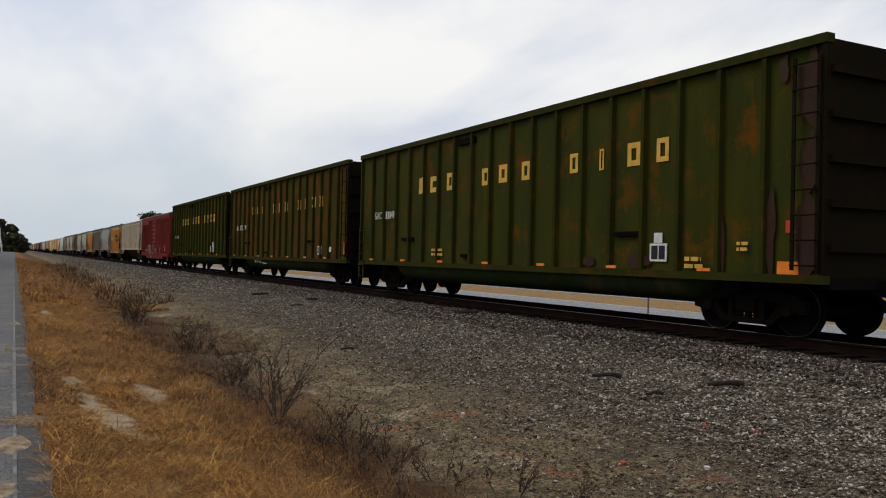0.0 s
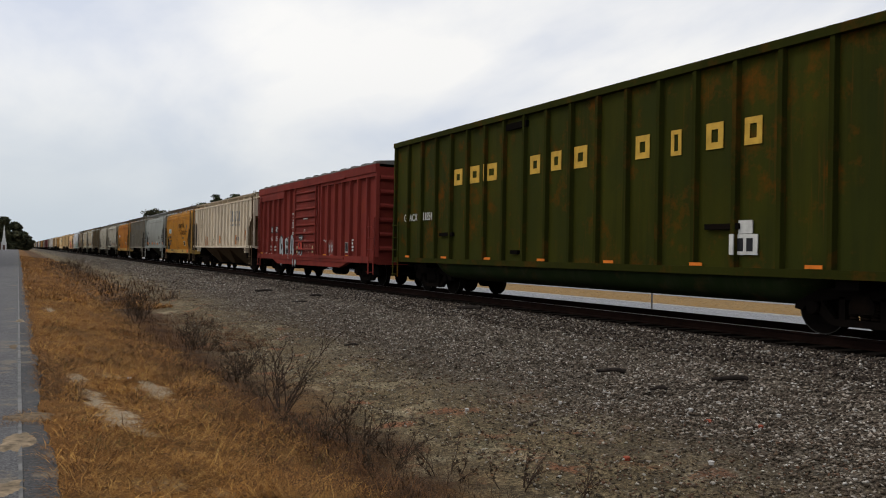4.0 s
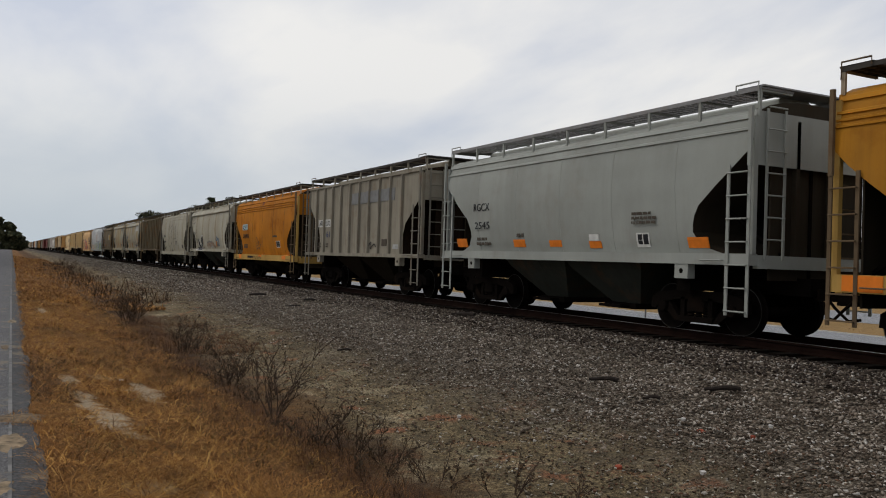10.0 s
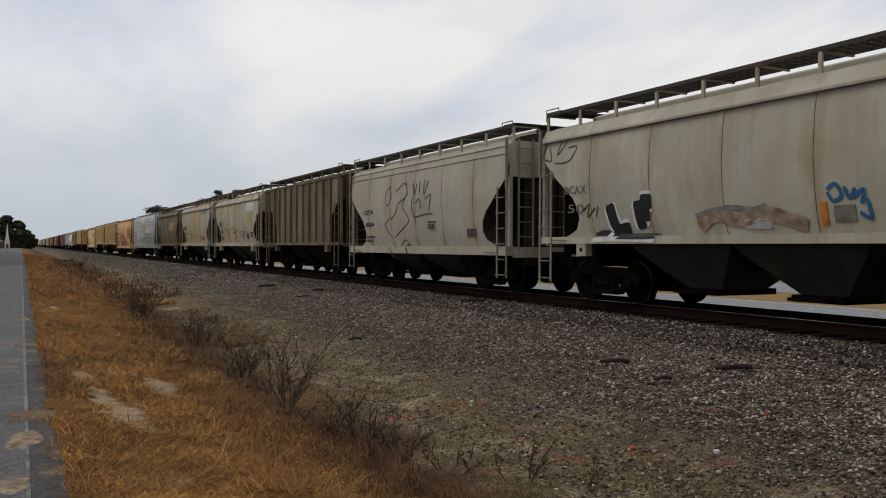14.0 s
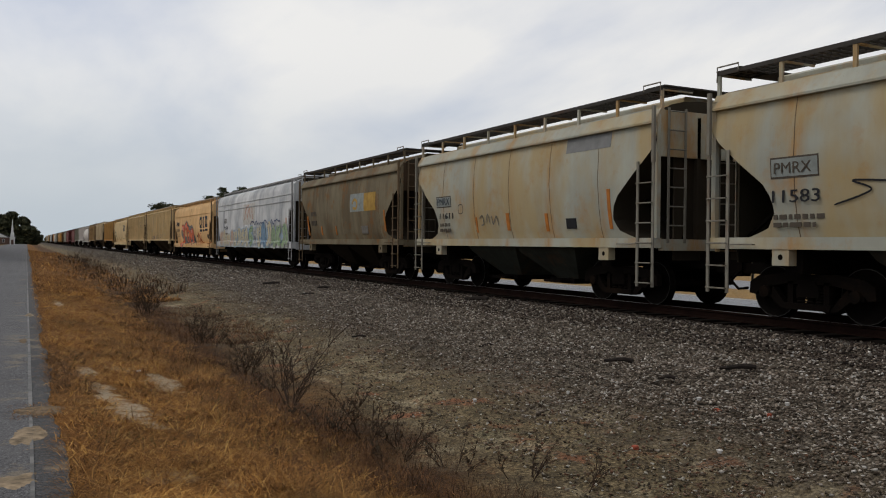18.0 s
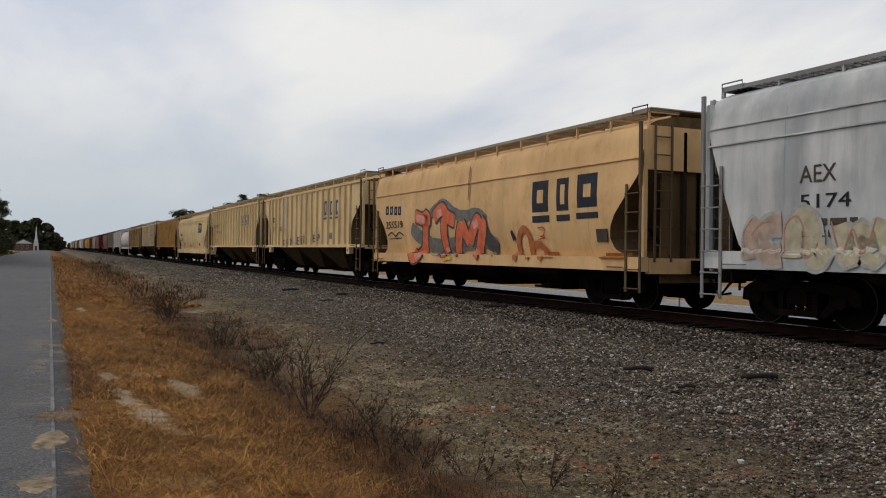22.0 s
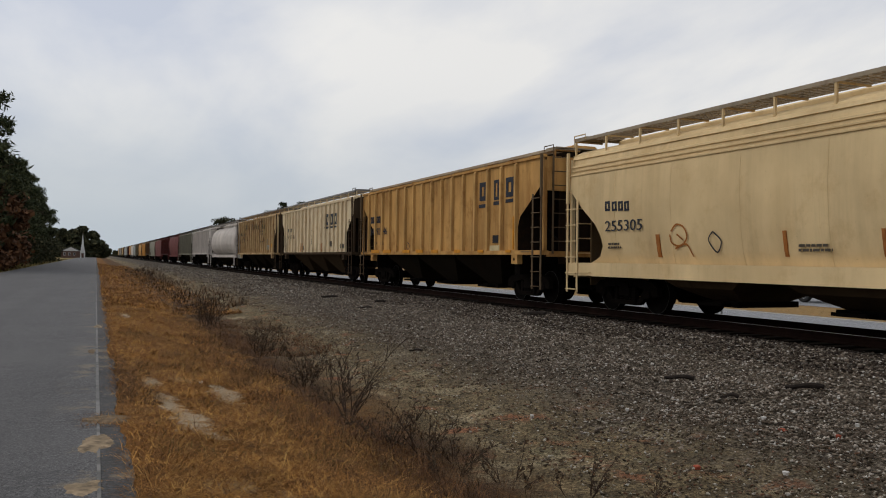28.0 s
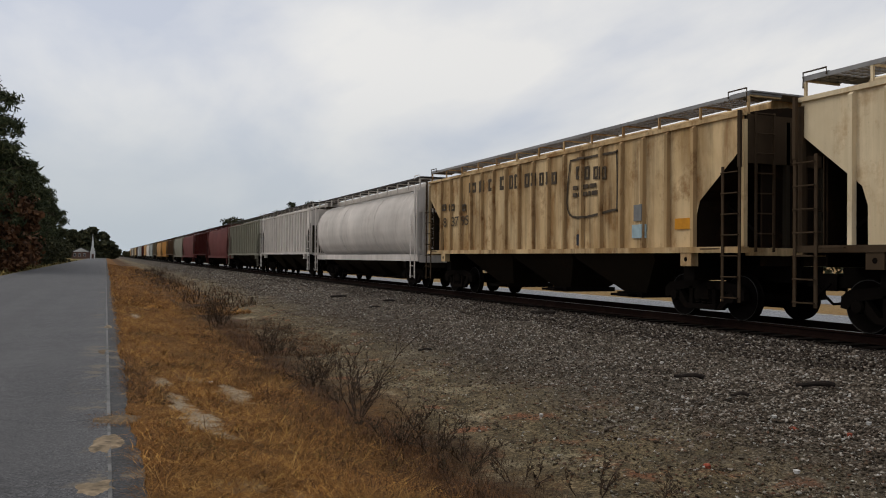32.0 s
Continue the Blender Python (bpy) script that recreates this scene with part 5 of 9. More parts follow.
    brake_wheel(car, half + 0.2, 2.6)
    return place(car, yc)

# ---- the train, from the front to the rear ----
G1 = gondola("rusty olive green high-sided steel gondola wagon", -152.75, 19.34, GREEN)
G2 = gondola("heavily rusted olive green high-sided gondola wagon", -132.36, 18.95, GREEN_RUSTY)
G3 = gondola("olive green high-sided steel gondola wagon", -112.46, 18.85, GREEN)
BX = boxcar(-93.6, 15.75)
H5 = hopper("hopper_wagon", "dirty cream ribbed three-bay covered hopper wagon", -76.21, 16.60, CREAM, "ribbed", 3, deep=1.45, sill=(1.36, 1.48), top=4.02, ribs=18, ladder_mat=LADDER_RUST, walk_mat=GRATE_TAN, walk_h=0.15, span=(7.02, -6.98), bow=0.10, post=0.022)
H6 = hopper("hopper_wagon", "yellow-orange smooth-sided covered hopper wagon with sprayed drawings", -61.15, 11.0, YELLOW, "curved", 2, sill=(0.93, 1.20), top=3.99, eaves=4, sill_mat=SILL_YELLOW)
H7 = hopper("hopper_wagon", "clean light grey smooth-sided covered hopper wagon", -48.56, 11.2, GREY, "curved", 2, sill=(1.30, 1.50), top=3.98, walk_mat=GRATE_GREY, post=0.028)
H8 = hopper("hopper_wagon", "dirty grey ribbed two-bay covered hopper wagon", -35.86, 11.0, GREY_WARM, "ribbed", 2, sill=(1.26, 1.38), top=4.02, ribs=10, span=(4.39, -3.96))
H9 = hopper("hopper_wagon", "deep orange smooth-sided covered hopper wagon", -23.26, 11.1, YELLOW2, "curved", 2, sill=(0.93, 1.20), top=3.99, eaves=4, sill_mat=SILL_YELLOW)
H10 = hopper("hopper_wagon", "chalky off-white covered hopper wagon with sprayed tags", -10.54, 11.5, OFFWHITE, "curved", 2, sill=(1.30, 1.46), top=3.98, walk_h=0.28, eaves=1)
H11 = hopper("hopper_wagon", "off-white covered hopper wagon with a line drawing sprayed on", 2.37, 11.4, OFFWHITE, "curved", 2, sill=(1.00, 1.24), top=3.99)
H12 = hopper("hopper_wagon", "dark brown-grey ribbed two-bay covered hopper wagon", 14.59, 10.7, GREY_BROWN, "ribbed", 2, sill=(1.26, 1.38), top=4.02, ribs=10, span=(4.2, -4.1))
H13 = hopper("hopper_wagon", "pale rust-stained covered hopper wagon with a black tag", 27.03, 11.2, TANGREY, "curved", 2, sill=(1.20, 1.40), top=3.98, deep=1.42, walk_h=0.28, eaves=1)
H14 = hopper("hopper_wagon", "pale rust-streaked covered hopper wagon", 39.64, 11.2, TANGREY, "curved", 2, sill=(1.20, 1.40), top=3.98, deep=1.42, walk_h=0.28, eaves=1)
H15 = hopper("hopper_wagon", "grimy brown-grey covered hopper wagon with a faded patch", 52.18, 11.2, GREY_BROWN, "curved", 2, sill=(1.20, 1.40), top=3.98, deep=1.42, walk_h=0.28, eaves=1)
H16 = hopper("hopper_wagon", "long faded silver covered hopper wagon, tags along its lower half", 67.5, 17.1, SILVER, "slant", 4, sill=(0.98, 1.30), top=4.16, walk_h=0.07, wx=1.15, walk_mat=GRATE_GREY, post=0.018, ladder_mat=GRATE_GREY)
H17 = hopper("hopper_wagon", "tan covered hopper wagon with an orange and grey sprayed tag", 85.64, 15.7, TAN, "curved", 3, deep=1.2, sill=(0.86, 1.16), top=3.95, eaves=0, walk_mat=GRATE_TAN, walk_h=0.16, post=0.018)
H18 = hopper("hopper_wagon", "pale tan ribbed three-bay covered hopper wagon", 103.19, 16.6, TAN_PALE, "ribbed", 3, deep=1.50, sill=(1.36, 1.48), top=4.02, ribs=18, ladder_mat=LADDER_RUST, walk_mat=GRATE_TAN, walk_h=0.19, span=(7.02, -6.75), bow=0.10, post=0.022)
H19 = hopper("hopper_wagon", "pale cream ribbed three-bay covered hopper wagon", 120.71, 16.5, TAN_PALE, "ribbed", 3, deep=1.42, sill=(1.36, 1.48), top=4.02, ribs=18, ladder_mat=LADDER_RUST, walk_mat=GRATE_TAN, walk_h=0.19, span=(7.0, -6.9), bow=0.10, post=0.022)
H20 = hopper("hopper_wagon", "tan smooth-sided covered hopper wagon", 138.31, 16.2, TAN_PALE, "curved", 3, sill=(0.84, 1.16), top=3.90, eaves=4, walk_mat=GRATE_TAN, post=0.022)
H21 = hopper("hopper_wagon", "browned tan ribbed three-bay covered hopper wagon", 155.95, 16.5, TAN_BROWN, "ribbed", 3, deep=1.62, sill=(1.36, 1.48), top=4.06, ribs=16, walk_h=0.06, wx=1.22, walk_mat=GRATE_TAN, span=(7.25, -6.59), ribw=0.06)
H22 = hopper("hopper_wagon", "weathered cream ribbed three-bay covered hopper wagon", 173.77, 16.4, CREAM_PALE, "ribbed", 3, deep=1.42, sill=(1.36, 1.48), top=4.02, ribs=18, ladder_mat=LADDER_DARK, walk_mat=GRATE_GREY, sill_mat=LADDER_DARK, span=(7.05, -6.84), bow=0.10, post=0.022)
H23 = hopper("hopper_wagon", "browned cream ribbed three-bay covered hopper wagon", 191.49, 16.5, CREAM_BROWN, "ribbed", 3, deep=1.42, sill=(1.36, 1.48), top=4.02, ribs=17, span=(6.94, -6.79), post=0.022, ladder_mat=LADDER_DARK, walk_mat=GRATE_GREY)
H24 = hopper("hopper_wagon", "white drum-shaped covered hopper wagon", 209.13, 16.4, WHITE, "round", 4, sill=(1.08, 1.34), top=3.95)
H25 = hopper("hopper_wagon", "white ribbed three-bay covered hopper wagon", 227.05, 16.5, WHITE, "ribbed", 3, deep=1.42, sill=(1.36, 1.48), top=4.02, ribs=18, split=False, span=(7.0, -6.9), bow=0.10)


def far_car(label, yc, length, mat, style, bays=3):
    return hopper("hopper_wagon", label, yc, length, mat, style, bays, sill=(1.30, 1.46) if style == "ribbed" else (1.0, 1.25), top=4.0, ribs=15, split=False)


far_car("grey-green ribbed covered hopper wagon", 244.75, 16.9, GREYGREEN, "ribbed")
far_car("faded pinkish red covered hopper wagon", 262.5, 16.6, PINKRED, "curved")
far_car("dark maroon ribbed covered hopper wagon", 279.5, 15.4, MAROON, "ribbed")
far_car("faded red covered hopper wagon", 296.6, 16.8, PINKRED, "curved")
far_car("pale grey-green covered hopper wagon", 314.6, 16.8, GREYGREEN, "curved")
far_car("dark brown ribbed covered hopper wagon", 332.4, 16.6, BROWN, "ribbed")
far_car("yellow covered hopper wagon", 350.2, 16.6, YELLOW, "curved")
far_car("tan covered hopper wagon", 368.0, 16.6, TAN_BROWN, "curved")
far_car("brown-grey covered hopper wagon", 385.8, 16.6, GREY_BROWN, "ribbed")
far_car("grey covered hopper wagon", 403.6, 16.6, GREY, "curved")
far_car("white covered hopper wagon", 421.4, 16.6, WHITE, "curved")
for i, (m_, st) in enumerate(((TAN, "ribbed"), (MAROON, "ribbed"), (GREY, "curved"), (SILVER, "curved"), (BROWN, "ribbed"), (TAN_PALE, "ribbed"), (GREY_BROWN, "curved"), (WHITE, "ribbed"), (GREYGREEN, "curved"), (TAN, "curved"))):
    far_car("weathered covered hopper wagon far down the line", 439.2 + 17.8 * i, 16.6, m_, st)

# ---- lettering, marks and sprayed tags on the road side of the cars ----
D_WHITE = decal("white_stencil_paint", (0.62, 0.61, 0.57), 0.3)
D_WHITEP = decal("white_patch_paint", (0.52, 0.51, 0.48), 0.15)
D_WHITEF = decal("faded_white_paint", (0.50, 0.47, 0.42), 0.4)
D_PALE = decal("pale_grey_paint", (0.42, 0.42, 0.40), 0.4)
D_CREAM = decal("cream_paint", (0.55, 0.46, 0.26), 0.3)
D_BLACK = decal("black_stencil_paint", (0.018, 0.018, 0.020), 0.2)
D_DARK = decal("dark_faded_paint", (0.075, 0.060, 0.045), 0.3)
D_DARK2 = decal("dark_spray_paint", (0.045, 0.043, 0.045), 0.3)
D_OUTLINE = decal("brown_black_line_paint", (0.105, 0.055, 0.018), 0.5)
D_INK = decal("blue_black_paint", (0.030, 0.034, 0.045), 0.4)
D_FADEINK = decal("faded_black_paint", (0.085, 0.062, 0.040), 0.6)
D_NAVY = decal("navy_paint", (0.030, 0.045, 0.12), 0.3)
D_NAVYF = decal("faded_navy_paint", (0.10, 0.11, 0.16), 0.3)
D_BLUEINK = decal("slate_blue_paint", (0.085, 0.105, 0.15), 0.4)
D_DARKBLUE = decal("dark_slate_spray", (0.055, 0.065, 0.075), 0.3)
D_TAGBLUE = decal("blue_spray", (0.030, 0.11, 0.22), 0.3)
D_FADEBLUE = decal("faded_blue_paint", (0.20, 0.215, 0.24), 0.4)
D_FADEGREY = decal("faded_grey_paint", (0.17, 0.155, 0.135), 0.4)
D_GREYPATCH = decal("grey_patch_paint", (0.20, 0.20, 0.195), 0.25)
D_SKY = decal("pale_blue_panel", (0.36, 0.47, 0.50), 0.25)
D_FADESKY = decal("dull_blue_patch", (0.26, 0.28, 0.26), 0.4)
D_GOLD = decal("gold_letter_paint", (0.60, 0.36, 0.055), 0.3)
D_YEL = decal("yellow_spray", (0.65, 0.45, 0.05), 0.3)
D_AMBER = decal("amber_reflector", (0.62, 0.26, 0.02), 0.3)
D_AMBERDULL = decal("dull_amber_patch", (0.40, 0.24, 0.05), 0.4)
D_ORANGEY = decal("orange_rust_strip", (0.46, 0.16, 0.03), 0.4)
D_RUSTORANGE = decal("rust_orange_strip", (0.36, 0.13, 0.03), 0.4)
D_RUST = decal("dark_rust_stain", (0.10, 0.035, 0.012), 0.5)
D_DEEPRUST = decal("deep_brown_rust_stain", (0.034, 0.013, 0.005), 0.45)
D_RUSTPALE = decal("orange_rust_stain", (0.34, 0.16, 0.055), 0.5)
D_BROWNRUST = decal("orange_brown_rust_stain", (0.19, 0.080, 0.030), 0.6)
D_RED = decal("red_paint", (0.45, 0.045, 0.025), 0.3)
D_RUSTRED = decal("thin_red_spray", (0.33, 0.12, 0.09), 0.3)
D_REDPATCH = decal("faded_red_patch", (0.18, 0.045, 0.035), 0.3)
D_SALMON = decal("salmon_spray", (0.46, 0.24, 0.17), 0.4)
D_FADESALMON = decal("faded_salmon_spray", (0.33, 0.235, 0.165), 0.7)
D_PURPLE = decal("purple_stain", (0.25, 0.09, 0.06), 0.4)
D_SILVER = decal("silver_spray", (0.36, 0.37, 0.37), 0.3)
D_HAZE = decal("grey_spray_haze", (0.20, 0.19, 0.17), 0.5)
D_HAZED = decal("dark_grey_spray", (0.085, 0.080, 0.078), 0.4)
D_ORRED = decal("orange_red_spray", (0.72, 0.17, 0.075), 0.35)
D_ORRED2 = decal("dull_orange_spray", (0.48, 0.16, 0.055), 0.4)
D_PINK = decal("pink_spray", (0.72, 0.34, 0.28), 0.3)
LAYER = {}
ROW = {}            # where the last letters of a line end


def face(car, z):
    """Half width of a hopper's painted side at a height: the sill, then the sheet."""
    if car.name in SILLS and z < SILLS[car.name][0]:
        return SILLS[car.name][1]
    return WIDTHS[car.name](z) if car.name in WIDTHS else 1.512


def on_ribs(car, s, x, u0, u1, z0, z1):
    """Paint that runs across the side posts lies on their faces too."""
    if car.name not in RIBS or car.name in SILLS and z0 < SILLS[car.name][0]:
        return
    ys, h, f = RIBS[car.name]
    n = LAYER.get(car.name, 0)
    for y in ys:
        a, b = max(u0, y - h), min(u1, y + h)
        if b - a > 0.004:
            s.box(-(f + 0.003 + 0.0005 * n), -(f - 0.004), a, b, z0, z1)


def skin(car, z, y=0.0):
    """How far the painted face stands from the middle of the car; each mark lies a hair over the last."""
    n = LAYER[car.name] = LAYER.get(car.name, 0) + 1
    if car == BX:
        w = 1.567 if -1.45 < y < 1.55 else 1.466
    elif car in (G1, G2, G3):
        w = 1.506
    else:
        w = face(car, z)
    return -(w + 0.005 + 0.0006 * n)


def words(car, text, y, z, h, w, mat):
    h_ = h
    me = lettering(text, 1.0, mat, 0.003, 0.007 if mat == D_OUTLINE else 0.0)
    if len(text) == 1 and text in "1I":
        y, w = y - 0.3 * w, 0.4 * w
    vs = [v.co for v in me.vertices]
    x0, x1 = min(v.x for v in vs), max(v.x for v in vs)
    y0, y1 = min(v.y for v in vs), max(v.y for v in vs)
    for v in me.vertices:
        v.co = ((v.co.x - x0) * w / (x1 - x0), (v.co.y - y0) * h / (y1 - y0), v.co.z)
    x = min(skin(car, z, y), skin(car, z + h, y))
    if car.name in RIBS and len(text) > 3 and w > 0.6 and z > SILLS.get(car.name, (0,))[0]:
        # letters keep to the sheets between the side posts
        ribs, h, _ = RIBS[car.name]
        n, at = len(text), min(y, ROW.get((car.name, round(z * 5)), 99.0))
        for i, ch in enumerate(text):
            cw = w / n
            left = min(y - i * cw, at)
            for r in sorted(ribs, reverse=True):
                if left - 0.86 * cw < r + h + 0.05 and left > r - h - 0.02:
                    left = r - h - 0.02
            at = left - cw
            ROW[car.name, round(z * 5)] = at - 0.08
            if ch != " ":
                words(car, ch, left, z, h_, 0.86 * cw, mat)
        return
    ob = part("lettering", me, mat, car)
    ob.matrix_basis = Matrix.Translation((x, y, z)) @ SIDE


def plate(car, y0, y1, z0, z1, mat, name):
    xa, xb = skin(car, z0, (y0 + y1) / 2), skin(car, z1, (y0 + y1) / 2)
    if name == "rust_patch":
        # rust blooms have no straight edges
        s, m = Shape(), 28
        cy, cz = (y0 + y1) / 2, (z0 + z1) / 2
        for i in range(m):
            a = 2 * math.pi * i / m
            q = 1.0 + 0.35 * noise.noise((2 * math.cos(a) + cy, 2 * math.sin(a) + cz, 0.5)) + 0.2 * noise.noise((7 * math.cos(a), 7 * math.sin(a) + cy, cz))
            y, z = cy + abs(y1 - y0) / 2 * q * math.cos(a), cz + (z1 - z0) / 2 * q * math.sin(a)
            s.v.append((min(xa, xb), y, z))
        s.f.append(tuple(range(m)))
        return part(name, s, mat, car)
    n = 4
    s = Shape()
    rows = []
    for i in range(n + 1):
        z = z0 + (z1 - z0) * i / n
        x = xa if car.name not in WIDTHS else -(face(car, z) + 0.005 + 0.0006 * LAYER[car.name])
        rows.append([(x, y0, z), (x, y1, z), (x + 0.02, y1, z), (x + 0.02, y0, z)])
    s.rings(rows)
    on_ribs(car, s, xa, min(y0, y1), max(y0, y1), z0, z1)
    part(name, s, mat, car)


def clad(s, car, u0, u1, w0, w1, x):
    """A thin piece of paint that follows the side of a smooth car; on the others it lies in the plane x."""
    n = 1 if car.name not in WIDTHS else max(2, math.ceil((w1 - w0) / 0.06))
    rows = []
    for i in range(n + 1):
        z = w0 + (w1 - w0) * i / n
        q = x if car.name not in WIDTHS else -(face(car, z) + 0.005 + 0.0006 * LAYER[car.name])
        rows.append([(q, u0, z), (q, u1, z), (q + 0.012, u1, z), (q + 0.012, u0, z)])
    s.rings(rows)


def block(car, y0, y1, z0, z1, mat):
    """A plain upright shape where a painted mark stands."""
    k = 0.30 * min(abs(y0 - y1), z1 - z0)
    a, b = max(y0, y1), min(y0, y1)
    s = Shape()
    x = min(skin(car, z0, a), skin(car, z1, a))
    for u0, u1, w0, w1 in ((b, a, z0, z0 + k), (b, a, z1 - k, z1), (b, b + k, z0 + k, z1 - k), (a - k, a, z0 + k, z1 - k)):
        clad(s, car, u0, u1, w0, w1, x)
        on_ribs(car, s, x, u0, u1, w0, w1)
    part("painted_shape", s, mat, car)


def fine_print(car, y, z, w, h, rows, mat):
    small_print(car, y, z, w, h, rows, mat, skin(car, z, y))


def spray(car, width, mat, name, *pts):
    """A sprayed stroke that follows the side of the car."""
    fine = []
    n = len(pts)
    for i in range(n - 1):
        p0, p1, p2, p3 = pts[max(i - 1, 0)], pts[i], pts[i + 1], pts[min(i + 2, n - 1)]
        for k in range(7):
            t = k / 7.0
            fine.append(tuple(0.5 * (2 * b + (c - a) * t + (2 * a - 5 * b + 4 * c - d) * t * t + (3 * b - a - 3 * c + d) * t ** 3) for a, b, c, d in zip(p0, p1, p2, p3)))
    fine.append(pts[-1])
    skin(car, fine[0][1], fine[0][0])
    off = 0.0006 * LAYER[car.name] + 0.005
    s = Shape()
    m = len(fine)
    rim = []
    for i, (y, z) in enumerate(fine):
        ya, za = fine[max(i - 1, 0)]
        yb, zb = fine[min(i + 1, m - 1)]
        dy, dz = yb - ya, zb - za
        q = math.hypot(dy, dz) or 1.0
        end = 0.75 if i in (0, m - 1) else 1.0
        wob = 1.0 + 0.12 * noise.noise((y * 6, z * 6, width * 20))
        rim.append([(y - dz / q * width / 2 * end * wob, z + dy / q * width / 2 * end * wob), (y + dz / q * width / 2 * end * wob, z - dy / q * width / 2 * end * wob)])
    # several corners across, so that a broad stroke bends over the sill and the curve of the side
    n = 1 + max(1, math.ceil(width / 0.07))
    for (ya, za), (yb, zb) in rim:
        for q in range(n):
            y, z = ya + (yb - ya) * q / (n - 1), za + (zb - za) * q / (n - 1)
            if car.name in SILLS:
                x = -(face(car, z) + off)
            else:
                x = -((1.567 if car == BX and -1.45 < y < 1.55 else 1.466 if car == BX else 1.506) + off)
            s.v.append((x, y, z))
    for i in range(m - 1):
        for q in range(n - 1):
            a = i * n + q
            s.f.append((a, a + 1, a + n + 1, a + n))
    if car.name in RIBS and min(q[1] for q in fine) > SILLS.get(car.name, (0,))[0]:
        ys, h, f = RIBS[car.name]
        for i in range(m - 1):
            if any(abs((fine[i][0] + fine[i + 1][0]) / 2 - r) < h for r in ys):
                k = len(s.v)
                s.v += [(-(f + off), q[0], q[1]) for q in (rim[i][0], rim[i][1], rim[i + 1][1], rim[i + 1][0])]
                s.f.append((k, k + 1, k + 2, k + 3))
    part(name, s, mat, car)



# first gondola: gold block letters kept as plain shapes, white marks
block(G1, 4.97, 4.52, 3.20, 3.69, D_GOLD)
block(G1, 4.18, 3.64, 3.20, 3.68, D_GOLD)
block(G1, 3.10, 2.68, 3.20, 3.70, D_GOLD)
block(G1, 1.06, 0.67, 3.20, 3.66, D_GOLD)
block(G1, 0.18, -0.22, 3.21, 3.68, D_GOLD)
block(G1, -0.91, -1.27, 3.20, 3.66, D_GOLD)
block(G1, -2.92, -3.22, 3.21, 3.65, D_GOLD)
block(G1, -3.99, -4.14, 3.19, 3.65, D_GOLD)
block(G1, -4.91, -5.30, 3.19, 3.67, D_GOLD)
block(G1, -5.78, -6.12, 3.20, 3.67, D_GOLD)
words(G1, "GACX", 8.44, 2.51, 0.25, 0.82, D_WHITE)
words(G1, "11849", 7.45, 2.50, 0.25, 0.70, D_WHITE)
block(G2, 4.73, 4.40, 3.31, 3.67, D_GOLD)
block(G2, 3.86, 3.44, 3.28, 3.62, D_GOLD)
block(G2, 2.91, 2.52, 3.27, 3.60, D_GOLD)
block(G2, 0.81, 0.48, 3.21, 3.65, D_GOLD)
block(G2, -0.15, -0.47, 3.21, 3.64, D_GOLD)
block(G2, -1.17, -1.49, 3.21, 3.65, D_GOLD)
block(G2, -3.15, -3.47, 3.21, 3.64, D_GOLD)
block(G2, -4.23, -4.37, 3.20, 3.65, D_GOLD)
block(G2, -5.13, -5.48, 3.23, 3.67, D_GOLD)
block(G2, -6.05, -6.40, 3.22, 3.67, D_GOLD)
words(G2, "GACX", 8.17, 2.50, 0.27, 0.82, D_WHITE)
words(G2, "11799", 7.18, 2.51, 0.27, 0.93, D_WHITE)
block(G3, 5.29, 4.81, 3.20, 3.66, D_GOLD)
block(G3, 4.35, 3.84, 3.20, 3.67, D_GOLD)
block(G3, 3.46, 2.91, 3.20, 3.66, D_GOLD)
block(G3, 1.31, 0.88, 3.22, 3.67, D_GOLD)
block(G3, 0.41, -0.00, 3.23, 3.68, D_GOLD)
block(G3, -0.50, -0.98, 3.21, 3.70, D_GOLD)
block(G3, -2.60, -3.02, 3.22, 3.69, D_GOLD)
block(G3, -3.63, -3.91, 3.19, 3.68, D_GOLD)
block(G3, -4.55, -4.96, 3.21, 3.69, D_GOLD)
block(G3, -5.45, -5.83, 3.20, 3.68, D_GOLD)
words(G3, "GACX", 8.68, 2.25, 0.22, 0.80, D_WHITE)
words(G3, "11854", 7.57, 2.25, 0.24, 0.68, D_WHITE)
plate(G1, -5.65, -6.13, 1.25, 1.60, D_WHITE, "data_panel")
plate(G1, -5.70, -5.88, 1.29, 1.56, D_BLACK, "data_panel")
plate(G1, -5.91, -6.08, 1.29, 1.56, D_BLACK, "data_panel")
plate(G1, -5.77, -6.00, 1.61, 1.81, D_WHITE, "service_tag")
plate(G2, -5.88, -6.36, 1.25, 1.60, D_WHITE, "data_panel")
plate(G2, -5.92, -6.11, 1.29, 1.56, D_BLACK, "data_panel")
plate(G2, -6.14, -6.32, 1.29, 1.56, D_BLACK, "data_panel")
plate(G2, -7.35, -7.55, 1.35, 1.56, D_WHITE, "service_tag")
plate(G3, -5.22, -5.78, 1.30, 1.66, D_WHITE, "data_panel")
plate(G3, -5.33, -5.47, 1.36, 1.59, D_BLACK, "data_panel")
plate(G3, -5.54, -5.68, 1.36, 1.59, D_BLACK, "data_panel")
plate(G3, -5.36, -5.67, 1.67, 1.90, D_WHITE, "service_tag")
plate(G1, -8.73, -9.15, 1.07, 1.29, ORANGE, "reflector")
plate(G1, -8.89, -9.12, 1.76, 1.96, D_RED, "red_patch")
plate(G1, -7.39, -7.60, 1.10, 2.19, D_DEEPRUST, "rust_patch")
plate(G1, -8.46, -8.68, 1.08, 2.50, D_DEEPRUST, "rust_patch")
